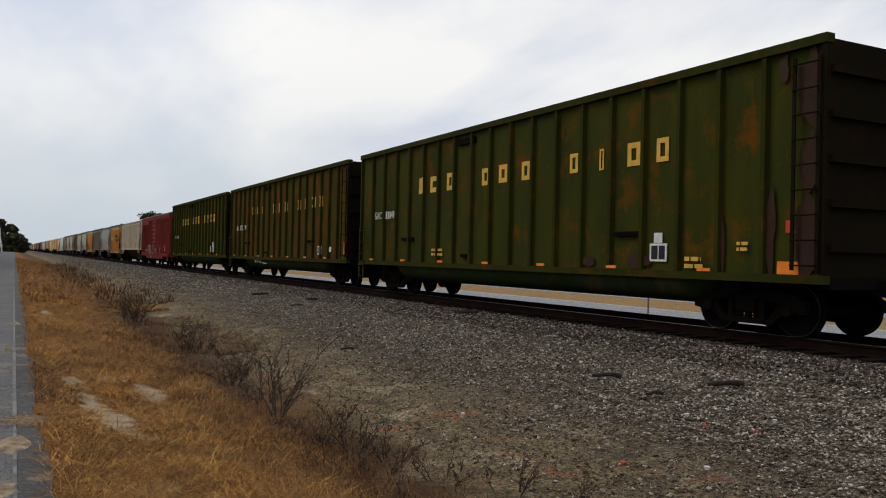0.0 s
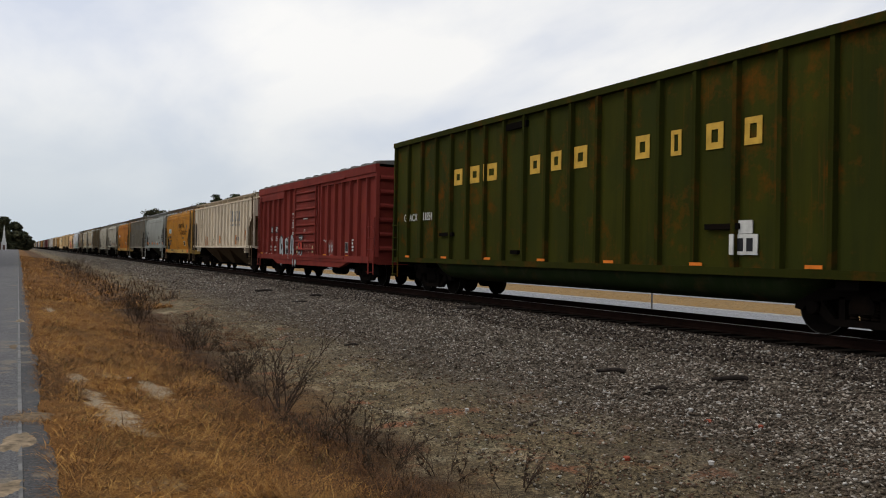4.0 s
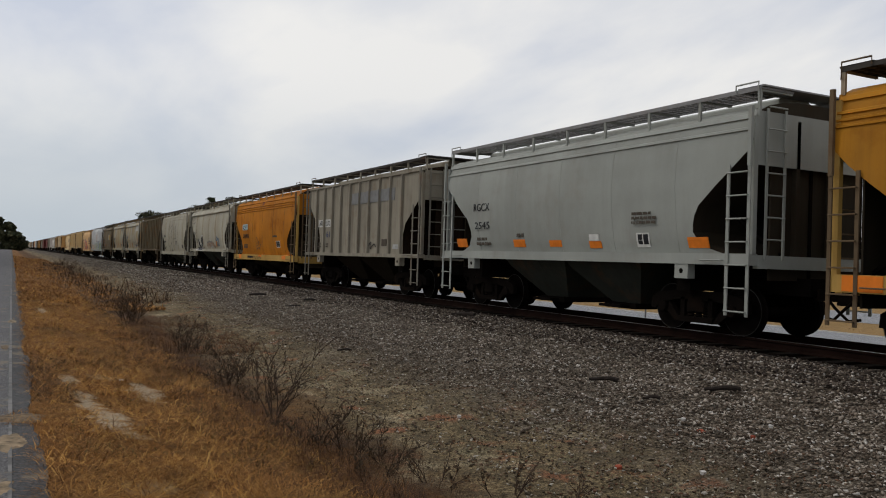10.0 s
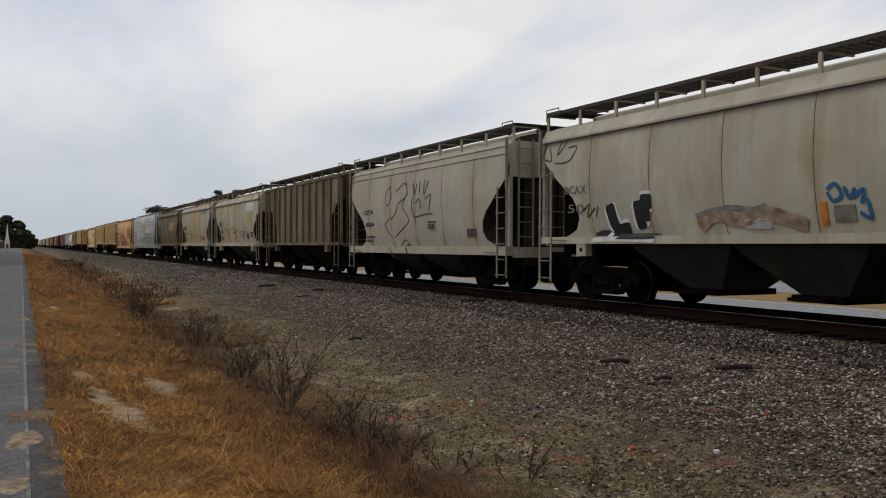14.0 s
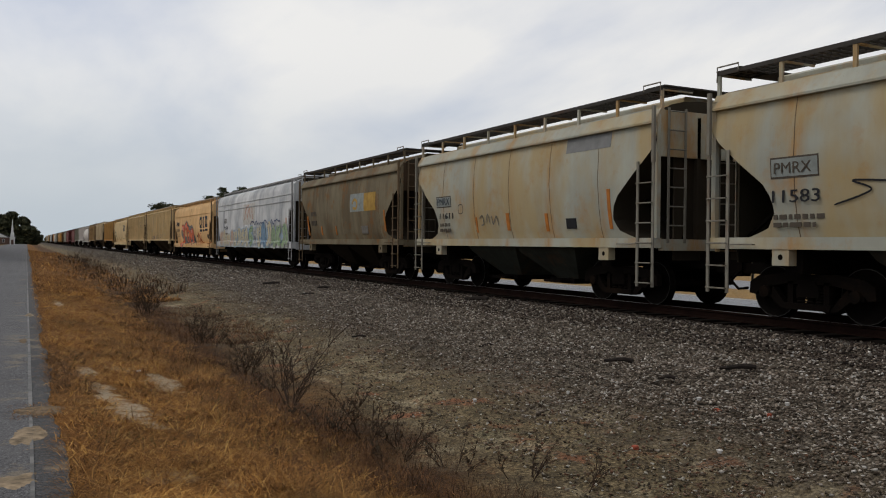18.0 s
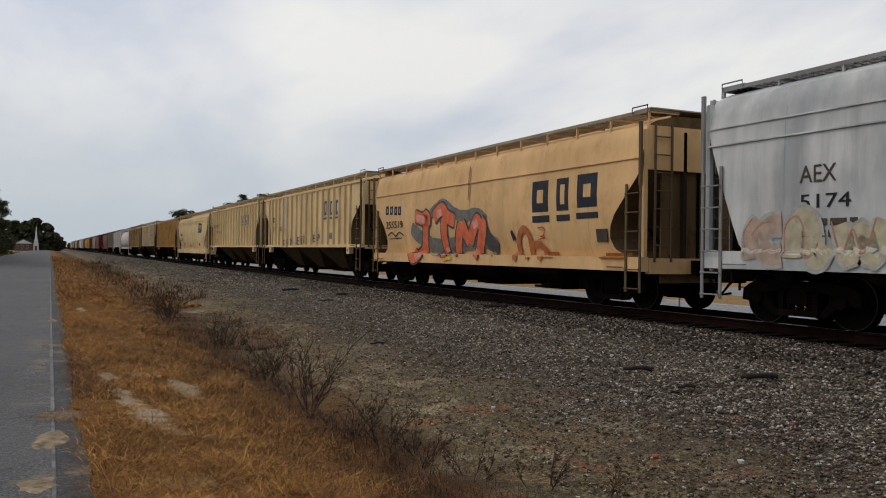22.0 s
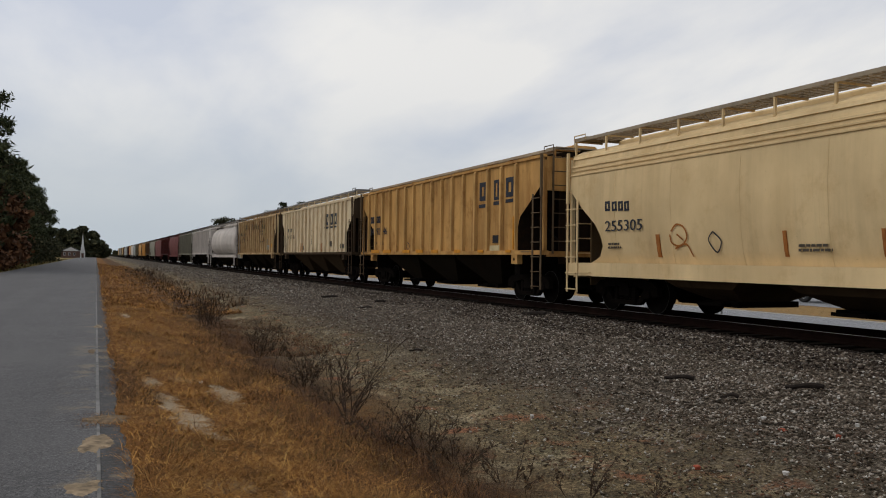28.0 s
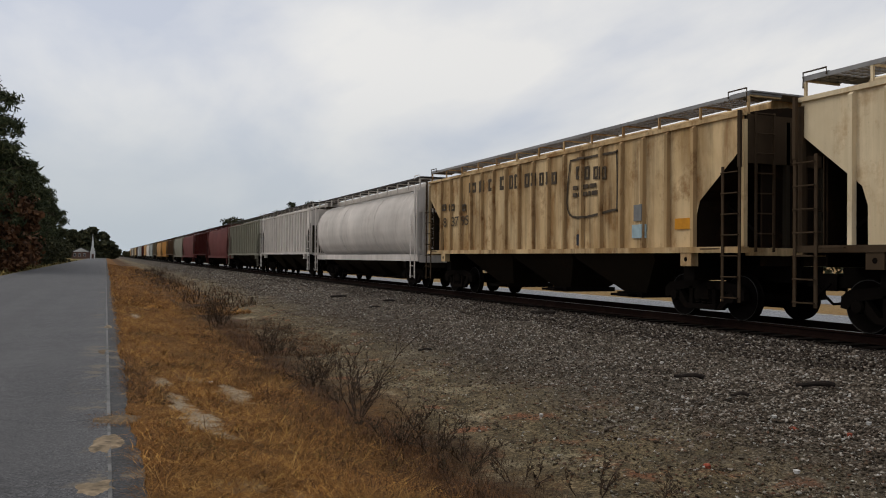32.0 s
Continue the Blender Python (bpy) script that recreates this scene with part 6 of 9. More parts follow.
plate(G1, -9.04, -9.56, 1.12, 2.30, D_DEEPRUST, "rust_patch")
plate(G1, -9.10, -9.58, 2.40, 3.30, D_DEEPRUST, "rust_patch")
plate(G1, -9.06, -9.57, 3.42, 4.62, D_DEEPRUST, "rust_patch")
plate(G1, -8.72, -8.90, 4.20, 4.66, D_DEEPRUST, "rust_patch")
plate(G1, -5.00, -5.70, 1.10, 1.42, D_DEEPRUST, "rust_patch")
plate(G1, -3.50, -3.92, 1.10, 1.36, D_DEEPRUST, "rust_patch")
plate(G2, -9.10, -9.33, 1.74, 1.95, D_RED, "red_patch")
plate(G2, -8.94, -9.13, 1.27, 1.73, ORANGE, "reflector")
fine_print(G1, -6.63, 1.27, 0.66, 0.078, 2, D_GOLD)
fine_print(G1, -7.88, 1.56, 0.27, 0.058, 2, D_GOLD)
fine_print(G1, 3.92, 1.42, 0.75, 0.077, 2, D_GOLD)
spray(G2, 0.05, D_PALE, "sprayed_line", (4.27, 0.93), (4.01, 0.96), (3.88, 0.79), (3.63, 0.95), (3.44, 0.78), (3.27, 0.94), (3.09, 0.82), (2.87, 0.94))
spray(G2, 0.04, D_PALE, "sprayed_line", (2.70, 0.83), (2.38, 0.77), (1.77, 0.76))

# boxcar
plate(BX, 5.90, 4.51, 2.10, 2.42, D_BLACK, "mark_panel")
words(BX, "HC", 5.82, 2.14, 0.23, 0.38, D_WHITE)
words(BX, "RY", 5.04, 2.15, 0.23, 0.41, D_WHITE)
words(BX, "61", 5.81, 1.70, 0.24, 0.38, D_WHITE)
words(BX, "354", 5.05, 1.70, 0.25, 0.50, D_WHITE)
fine_print(BX, 2.34, 2.94, 0.46, 0.038, 2, D_WHITEF)
words(BX, "SECURE", 2.26, 2.60, 0.07, 0.30, D_WHITE)
words(BX, "BOTH HASP", 2.33, 2.49, 0.07, 0.44, D_WHITE)
words(BX, "BEFORE", 2.26, 2.38, 0.07, 0.30, D_WHITE)
words(BX, "MOVING CAR", 2.36, 2.27, 0.07, 0.50, D_WHITE)
spray(BX, 0.014, D_WHITEF, "sign_frame", (2.40, 2.22), (2.40, 2.72), (1.83, 2.72), (1.83, 2.22), (2.40, 2.22))
fine_print(BX, 2.34, 2.05, 0.46, 0.038, 2, D_WHITEF)
fine_print(BX, 0.38, 2.62, 0.62, 0.071, 1, D_WHITE)
plate(BX, -4.64, -5.11, 1.20, 1.59, D_PALE, "data_panel")
plate(BX, -4.665, -4.865, 1.25, 1.565, D_BLACK, "data_panel")
plate(BX, -4.885, -5.085, 1.25, 1.565, D_BLACK, "data_panel")
plate(BX, -2.04, -2.53, 0.99, 1.12, D_AMBER, "reflector")
plate(BX, -4.65, -5.11, 1.00, 1.10, D_AMBER, "reflector")
plate(BX, -3.84, -3.97, 0.98, 1.07, D_RED, "reflector")
plate(BX, -3.98, -4.10, 0.99, 1.08, D_WHITE, "reflector")
plate(BX, -4.11, -4.23, 0.99, 1.08, D_RED, "reflector")
plate(BX, -2.88, -3.06, 1.03, 1.12, D_WHITE, "reflector")
plate(BX, -3.09, -3.31, 1.03, 1.12, D_RED, "reflector")
plate(BX, 1.23, 1.11, 1.15, 1.45, D_CREAM, "reflector")
plate(BX, -0.94, -1.04, 1.16, 1.46, D_CREAM, "reflector")
spray(BX, 0.03, D_WHITE, "sprayed_line", (0.18, 2.17), (0.09, 2.17), (0.02, 2.11), (0.07, 2.03), (0.16, 2.03), (0.20, 2.10), (0.18, 2.17))
spray(BX, 0.42, D_BLACK, "sprayed_line", (4.21, 1.83), (4.06, 0.75), (3.61, 0.97), (3.45, 1.27), (3.84, 1.66), (4.15, 1.80))
spray(BX, 0.42, D_BLACK, "sprayed_line", (3.15, 1.79), (3.25, 1.18), (3.35, 0.68))
spray(BX, 0.42, D_BLACK, "sprayed_line", (3.15, 1.76), (2.90, 1.39), (2.75, 1.76), (2.69, 0.70))
spray(BX, 0.42, D_BLACK, "sprayed_line", (2.41, 1.84), (2.17, 1.26), (2.05, 0.75))
spray(BX, 0.42, D_BLACK, "sprayed_line", (2.50, 0.99), (1.91, 1.01))
spray(BX, 0.42, D_BLACK, "sprayed_line", (1.93, 1.77), (1.70, 1.14), (1.42, 0.75), (1.94, 0.73))
spray(BX, 0.29, D_SILVER, "sprayed_line", (4.21, 1.83), (4.06, 0.75), (3.61, 0.97), (3.45, 1.27), (3.84, 1.66), (4.15, 1.80))
spray(BX, 0.29, D_SILVER, "sprayed_line", (3.15, 1.79), (3.25, 1.18), (3.35, 0.68))
spray(BX, 0.29, D_SILVER, "sprayed_line", (3.15, 1.76), (2.90, 1.39), (2.75, 1.76), (2.69, 0.70))
spray(BX, 0.29, D_SILVER, "sprayed_line", (2.41, 1.84), (2.17, 1.26), (2.05, 0.75))
spray(BX, 0.29, D_SILVER, "sprayed_line", (2.50, 0.99), (1.91, 1.01))
spray(BX, 0.29, D_SILVER, "sprayed_line", (1.93, 1.77), (1.70, 1.14), (1.42, 0.75), (1.94, 0.73))
spray(BX, 0.08, D_BLACK, "sprayed_line", (0.92, 1.88), (0.36, 1.89), (0.61, 1.73), (0.92, 1.86))
spray(BX, 0.06, D_SILVER, "sprayed_line", (0.86, 1.82), (0.39, 1.83), (0.61, 1.75))
spray(BX, 0.16, D_BLACK, "sprayed_line", (0.76, 1.66), (0.95, 1.49), (0.79, 1.33), (0.57, 1.49), (0.76, 1.66))
spray(BX, 0.16, D_BLACK, "sprayed_line", (0.46, 1.68), (0.45, 1.33))
spray(BX, 0.1, D_RED, "sprayed_line", (0.76, 1.66), (0.95, 1.49), (0.79, 1.33), (0.57, 1.49), (0.76, 1.66))
spray(BX, 0.1, D_RED, "sprayed_line", (0.46, 1.68), (0.45, 1.33))
spray(BX, 0.12, D_BLACK, "sprayed_line", (1.03, 1.05), (0.78, 1.21), (0.59, 1.01), (0.37, 1.26))
spray(BX, 0.05, D_SILVER, "sprayed_line", (1.03, 1.05), (0.78, 1.19), (0.59, 1.04), (0.37, 1.23))
spray(BX, 0.04, D_RUSTRED, "sprayed_line", (0.20, 1.57), (-0.01, 1.72), (-0.29, 1.65), (-0.45, 1.72))
spray(BX, 0.04, D_RUSTRED, "sprayed_line", (0.11, 1.40), (-0.01, 1.51), (-0.16, 1.23), (-0.29, 1.51), (-0.50, 1.15), (-0.66, 1.51), (-0.90, 1.40))
plate(BX, -2.80, -3.47, 1.10, 1.69, D_REDPATCH, "paint_patch")
spray(BX, 0.05, D_SILVER, "sprayed_line", (-2.85, 1.61), (-2.80, 1.41), (-2.98, 1.49), (-2.88, 1.21), (-3.03, 1.33))
spray(BX, 0.05, D_SILVER, "sprayed_line", (-3.15, 1.61), (-3.10, 1.41), (-3.27, 1.49), (-3.18, 1.22), (-3.33, 1.34))
spray(BX, 0.05, D_SILVER, "sprayed_line", (-3.44, 1.60), (-3.39, 1.41), (-3.56, 1.49), (-3.47, 1.22), (-3.61, 1.34))
spray(BX, 0.05, D_PALE, "sprayed_line", (-2.19, 1.67), (-2.32, 1.70), (-2.43, 1.63), (-2.56, 1.71), (-2.63, 1.53))
fine_print(BX, -5.45, 1.64, 0.19, 0.074, 4, D_WHITE)

# cream hopper: faded blue shapes where the mark is
block(H5, -2.83, -3.30, 2.89, 3.52, D_FADEBLUE)
block(H5, -3.73, -4.15, 2.88, 3.48, D_FADEBLUE)
block(H5, -4.52, -4.99, 2.87, 3.45, D_FADEBLUE)
plate(H5, -2.84, -3.36, 2.64, 2.74, D_FADEBLUE, "underline")
plate(H5, -3.72, -4.18, 2.64, 2.73, D_FADEBLUE, "underline")
plate(H5, -4.49, -5.00, 2.63, 2.73, D_FADEBLUE, "underline")
block(H5, 6.02, 5.60, 2.71, 2.92, D_FADEGREY)
block(H5, 5.27, 4.88, 2.70, 2.90, D_FADEGREY)
words(H5, "25", 6.00, 2.27, 0.23, 0.38, D_FADEGREY)
words(H5, "99", 5.19, 2.25, 0.22, 0.33, D_FADEGREY)
words(H5, "68", 4.38, 2.22, 0.21, 0.36, D_FADEGREY)
fine_print(H5, 5.98, 2.01, 0.38, 0.048, 2, D_FADEGREY)
plate(H5, -4.50, -4.88, 1.77, 1.98, D_FADEBLUE, "data_panel")
plate(H5, -4.15, -4.31, 1.56, 2.09, D_ORANGEY, "reflector")
plate(H5, 0.14, -0.06, 1.64, 2.10, D_ORANGEY, "reflector")
plate(H5, -6.34, -6.44, 1.77, 2.34, D_ORANGEY, "reflector")
fine_print(H5, -5.22, 1.85, 0.40, 0.055, 2, D_FADEGREY)
spray(H5, 0.05, D_BLACK, "sprayed_line", (2.64, 1.76), (2.48, 1.58), (2.29, 1.75), (2.40, 1.51))
spray(H5, 0.03, D_BLACK, "sprayed_line", (1.91, 1.90), (2.13, 1.71), (1.87, 1.53), (1.67, 1.71), (1.91, 1.90))
plate(H5, -0.41, -0.48, 1.61, 2.06, D_ORANGEY, "reflector")
plate(H5, 3.97, 3.83, 1.49, 2.07, D_ORANGEY, "reflector")

# yellow hopper with line drawings
plate(H6, 3.94, 2.85, 2.48, 2.82, D_SKY, "mark_panel")
words(H6, "AOKX", 3.86, 2.49, 0.23, 0.82, D_BLACK)
words(H6, "200887", 3.94, 2.06, 0.21, 1.16, D_BLACK)
fine_print(H6, 3.90, 1.89, 1.04, 0.070, 4, D_DARK)
fine_print(H6, -1.96, 2.10, 1.09, 0.052, 2, D_DARK)
fine_print(H6, 2.71, 1.07, 1.56, 0.108, 1, D_DARK)
plate(H6, -2.48, -3.06, 1.48, 1.84, D_WHITE, "data_panel")
plate(H6, -2.505, -2.762, 1.51, 1.815, D_BLACK, "data_panel")
plate(H6, -2.785, -3.035, 1.51, 1.815, D_BLACK, "data_panel")
plate(H6, 5.23, 4.57, 0.95, 1.19, ORANGE, "reflector")
plate(H6, -4.23, -4.78, 0.97, 1.19, ORANGE, "reflector")
plate(H6, -4.21, -4.34, 1.00, 1.18, D_DARK, "slot")
plate(H6, -2.31, -2.59, 1.04, 1.12, D_BLACK, "label_plate")
spray(H6, 0.02, D_DARK, "sprayed_line", (2.27, 2.50), (2.04, 2.49), (2.02, 2.26), (2.25, 2.26), (2.27, 2.50))
spray(H6, 0.13, D_DARKBLUE, "sprayed_line", (-0.57, 3.18), (-0.58, 2.84))
words(H6, "mierda", -0.84, 2.82, 0.54, 2.08, D_OUTLINE)
words(H6, "Grande", -1.09, 2.27, 0.60, 2.76, D_OUTLINE)
spray(H6, 0.2, D_DARKBLUE, "sprayed_mark", (-3.98, 3.06), (-4.04, 2.68))
spray(H6, 0.13, D_DARKBLUE, "sprayed_mark", (-4.05, 2.56), (-4.06, 2.51))
spray(H6, 0.026, D_OUTLINE, "sprayed_line", (0.69, 3.40), (0.87, 3.17), (0.66, 2.91), (1.04, 2.68), (0.63, 2.48), (0.35, 2.65))
spray(H6, 0.026, D_OUTLINE, "sprayed_line", (0.45, 2.71), (0.15, 2.52), (0.23, 2.22), (0.61, 2.11), (1.11, 2.16))
spray(H6, 0.026, D_OUTLINE, "sprayed_line", (1.28, 3.20), (1.47, 2.83), (1.34, 2.51), (1.65, 2.26), (1.52, 1.94), (1.72, 1.68))
spray(H6, 0.026, D_OUTLINE, "sprayed_line", (0.10, 3.23), (-0.10, 2.86), (-0.03, 2.51), (-0.23, 2.15), (-0.16, 1.80))
spray(H6, 0.026, D_OUTLINE, "sprayed_line", (0.90, 1.93), (0.41, 1.99), (-0.07, 1.86), (-0.36, 1.57))
spray(H6, 0.026, D_OUTLINE, "sprayed_line", (1.60, 1.55), (1.80, 1.23), (1.68, 1.04), (0.94, 1.00))
spray(H6, 0.026, D_OUTLINE, "sprayed_line", (-0.43, 1.80), (-0.63, 1.45), (-0.89, 1.23), (-0.82, 1.00))
spray(H6, 0.026, D_OUTLINE, "sprayed_line", (-1.02, 1.91), (-0.96, 1.57), (-1.05, 1.35))
spray(H6, 0.026, D_OUTLINE, "sprayed_line", (0.96, 1.31), (0.37, 1.38), (-0.37, 1.28), (-0.73, 1.11), (-0.03, 0.95), (0.84, 0.96), (0.96, 1.28))
spray(H6, 0.026, D_OUTLINE, "sprayed_line", (0.75, 1.19), (0.54, 0.98))
spray(H6, 0.026, D_OUTLINE, "sprayed_line", (0.27, 1.30), (0.16, 0.97))
spray(H6, 0.026, D_OUTLINE, "sprayed_line", (-0.19, 1.27), (-0.30, 0.98))
spray(H6, 0.06, D_OUTLINE, "sprayed_line", (0.86, 3.36), (0.70, 3.38))
spray(H6, 0.06, D_OUTLINE, "sprayed_line", (0.47, 3.32), (0.31, 3.35))
spray(H6, 0.06, D_OUTLINE, "sprayed_line", (1.89, 2.98), (1.72, 3.01))
spray(H6, 0.06, D_OUTLINE, "sprayed_line", (-0.10, 3.16), (-0.25, 3.18))
spray(H6, 0.06, D_OUTLINE, "sprayed_line", (0.45, 3.08), (0.30, 3.11))
spray(H6, 0.06, D_OUTLINE, "sprayed_line", (-0.48, 2.78), (-0.62, 2.81))
spray(H6, 0.06, D_OUTLINE, "sprayed_line", (-0.58, 2.66), (-0.71, 2.69))
spray(H6, 0.06, D_OUTLINE, "sprayed_line", (2.07, 2.34), (1.90, 2.37))
spray(H6, 0.06, D_OUTLINE, "sprayed_line", (-0.69, 2.14), (-0.83, 2.17))
spray(H6, 0.06, D_OUTLINE, "sprayed_line", (-0.56, 1.34), (-0.70, 1.37))

# grey hopper
words(H7, "RGCX", 3.92, 2.57, 0.20, 0.82, D_BLACK)
words(H7, "2545", 3.89, 2.09, 0.19, 0.76, D_BLACK)
fine_print(H7, 3.86, 1.79, 0.79, 0.074, 2, D_DARK)
plate(H7, 5.00, 4.44, 1.61, 1.84, ORANGE, "reflector")
plate(H7, 2.04, 1.52, 1.61, 1.80, ORANGE, "reflector")
plate(H7, 0.48, 0.00, 1.62, 1.77, ORANGE, "reflector")
plate(H7, -1.03, -1.44, 1.59, 1.74, ORANGE, "reflector")
plate(H7, -4.01, -4.52, 1.60, 1.80, ORANGE, "reflector")
plate(H7, -2.59, -2.97, 1.61, 1.90, D_WHITE, "data_panel")
plate(H7, -2.64, -2.77, 1.67, 1.87, D_BLACK, "data_panel")
plate(H7, -2.80, -2.94, 1.67, 1.87, D_BLACK, "data_panel")
plate(H7, -1.06, -1.38, 1.75, 1.89, D_WHITE, "label_plate")
fine_print(H7, -2.51, 2.26, 0.78, 0.053, 3, D_DARK)
fine_print(H7, 1.85, 1.86, 0.42, 0.086, 1, D_DARK)

# ribbed grey hopper
plate(H8, 4.22, 3.62, 2.41, 2.70, D_WHITE, "mark_panel")
plate(H8, 3.38, 2.72, 2.40, 2.70, D_WHITE, "mark_panel")
words(H8, "AR", 4.14, 2.44, 0.23, 0.42, D_BLACK)
words(H8, "UX", 3.30, 2.43, 0.23, 0.44, D_BLACK)
words(H8, "61", 3.22, 1.99, 0.23, 0.36, D_NAVY)
fine_print(H8, 4.12, 1.70, 0.36, 0.067, 2, D_DARK)
fine_print(H8, 3.26, 1.69, 0.29, 0.056, 2, D_DARK)
plate(H8, -2.36, -2.76, 1.64, 1.87, D_DARK, "data_panel")
plate(H8, -3.29, -3.71, 1.54, 1.69, D_PALE, "label_plate")
plate(H8, 0.55, -3.33, 3.17, 3.58, D_GREYPATCH, "paint_patch")
spray(H8, 0.04, D_BLACK, "sprayed_line", (-1.23, 1.65), (-1.46, 1.78), (-1.36, 1.54), (-1.70, 1.70), (-1.93, 1.57))

# deep orange hopper
plate(H9, 3.90, 2.85, 2.49, 2.80, D_SKY, "mark_panel")
words(H9, "AOKX", 3.83, 2.51, 0.23, 0.94, D_BLACK)
words(H9, "200856", 3.80, 2.06, 0.21, 1.25, D_BLACK)
fine_print(H9, 3.73, 1.67, 0.90, 0.070, 2, D_DARK)
fine_print(H9, -1.85, 2.06, 1.07, 0.086, 1, D_DARK)
plate(H9, -2.43, -3.00, 1.57, 1.88, D_WHITE, "data_panel")
plate(H9, -2.455, -2.705, 1.60, 1.855, D_BLACK, "data_panel")
plate(H9, -2.725, -2.975, 1.60, 1.855, D_BLACK, "data_panel")
fine_print(H9, 2.54, 1.03, 1.31, 0.104, 1, D_BLACK)
plate(H9, 4.40, 3.92, 0.99, 1.19, ORANGE, "reflector")
plate(H9, 0.40, -0.11, 1.09, 1.21, ORANGE, "reflector")
plate(H9, -3.65, -4.20, 1.02, 1.23, ORANGE, "reflector")
spray(H9, 0.035, D_DARK, "sprayed_line", (1.23, 1.95), (1.05, 2.08), (0.88, 1.93), (1.05, 1.75), (1.23, 1.90))
spray(H9, 0.035, D_DARK, "sprayed_line", (0.76, 2.02), (0.82, 1.74), (0.59, 1.92), (0.65, 1.60))
spray(H9, 0.035, D_DARK, "sprayed_line", (1.29, 1.71), (1.11, 1.56), (1.23, 1.37))
spray(H9, 0.035, D_DARK, "sprayed_line", (0.99, 1.65), (0.76, 1.69), (0.53, 1.55), (0.37, 1.73), (0.26, 1.64))
spray(H9, 0.035, D_DARK, "sprayed_line", (1.11, 1.47), (0.76, 1.56), (0.48, 1.41))
spray(H9, 0.035, D_DARK, "sprayed_line", (1.35, 1.06), (1.11, 1.12), (0.93, 0.99), (0.70, 1.09), (0.42, 0.98), (0.21, 1.10), (-0.11, 0.99))
plate(H9, 0.28, 0.05, 3.66, 3.89, D_PURPLE, "paint_patch")

# off-white hoppers with tags
words(H10, "BCAX", 4.73, 2.43, 0.18, 0.75, D_FADEGREY)
words(H10, "50", 4.66, 2.00, 0.19, 0.58, D_FADEGREY)
spray(H10, 0.035, D_DARK, "sprayed_line", (5.79, 3.64), (5.55, 3.75), (5.66, 3.36), (5.31, 3.26), (5.43, 3.57))
spray(H10, 0.035, D_DARK, "sprayed_line", (5.24, 3.71), (4.97, 3.75), (5.08, 3.37), (4.74, 3.66))
spray(H10, 0.035, D_DARK, "sprayed_line", (4.75, 3.72), (4.42, 3.75))
spray(H10, 0.035, D_DARK, "sprayed_line", (4.68, 3.50), (4.35, 3.49), (4.63, 3.19), (5.19, 3.18))
spray(H10, 0.035, D_DARK, "sprayed_line", (4.09, 2.05), (3.88, 2.17), (3.98, 1.89), (3.68, 2.09))
spray(H10, 0.035, D_DARK, "sprayed_line", (3.68, 1.88), (3.58, 2.12))
spray(H10, 0.44, D_WHITE, "sprayed_line", (3.19, 2.14), (3.00, 1.62), (2.58, 1.61))
spray(H10, 0.44, D_WHITE, "sprayed_line", (2.29, 2.18), (2.20, 1.61))
spray(H10, 0.44, D_WHITE, "sprayed_line", (2.20, 2.14), (1.87, 2.15))
spray(H10, 0.44, D_WHITE, "sprayed_line", (2.20, 1.91), (1.95, 1.88))
spray(H10, 0.30, D_BLACK, "sprayed_line", (3.19, 2.14), (3.00, 1.62), (2.58, 1.61))
spray(H10, 0.30, D_BLACK, "sprayed_line", (2.29, 2.18), (2.20, 1.61))
spray(H10, 0.30, D_BLACK, "sprayed_line", (2.20, 2.14), (1.87, 2.15))
spray(H10, 0.30, D_BLACK, "sprayed_line", (2.20, 1.91), (1.95, 1.88))
spray(H10, 0.10, D_WHITE, "sprayed_line", (3.70, 1.38), (2.91, 1.40), (1.70, 1.37))
spray(H10, 0.12, D_DARK2, "sprayed_line", (3.78, 1.48), (3.40, 1.54), (2.91, 1.46), (1.70, 1.45))
spray(H10, 0.06, D_TAGBLUE, "sprayed_line", (-2.14, 2.14), (-2.29, 2.22), (-2.39, 2.04), (-2.24, 1.96), (-2.14, 2.10))
spray(H10, 0.06, D_TAGBLUE, "sprayed_line", (-2.44, 2.17), (-2.53, 1.99), (-2.63, 2.14))
spray(H10, 0.06, D_TAGBLUE, "sprayed_line", (-2.58, 1.99), (-2.77, 2.11), (-2.72, 1.90))
spray(H10, 0.06, D_TAGBLUE, "sprayed_line", (-2.81, 1.98), (-2.86, 1.68), (-2.68, 1.77))
plate(H10, -2.00, -2.12, 1.58, 1.95, D_ORANGEY, "reflector")
plate(H10, -2.24, -2.61, 1.63, 1.89, D_FADEGREY, "data_panel")
plate(H10, -0.45, -1.02, 1.55, 1.73, D_PALE, "label_plate")
spray(H10, 0.26, D_FADESALMON, "sprayed_line", (0.63, 1.60), (0.21, 1.83), (-0.32, 1.71), (-0.82, 1.81), (-1.29, 1.73), (-1.73, 1.58))
spray(H10, 0.09, D_HAZE, "sprayed_line", (0.70, 1.82), (-0.06, 1.94), (-0.69, 1.89), (-0.94, 1.96))
words(H11, "CEFX", 4.29, 2.36, 0.16, 0.87, D_BLACK)
words(H11, "880A", 4.18, 1.92, 0.16, 0.81, D_BLACK)
spray(H11, 0.04, D_DARK, "sprayed_line", (1.93, 3.26), (2.31, 2.99), (2.16, 2.60), (1.83, 2.87), (1.93, 3.22))
spray(H11, 0.04, D_DARK, "sprayed_line", (1.45, 3.04), (0.77, 3.28), (0.55, 2.90), (1.22, 2.65), (1.44, 2.38), (1.91, 2.11))
spray(H11, 0.04, D_DARK, "sprayed_line", (0.77, 3.55), (0.55, 2.99), (0.90, 2.55), (0.45, 2.07), (1.21, 1.72), (1.67, 1.54))
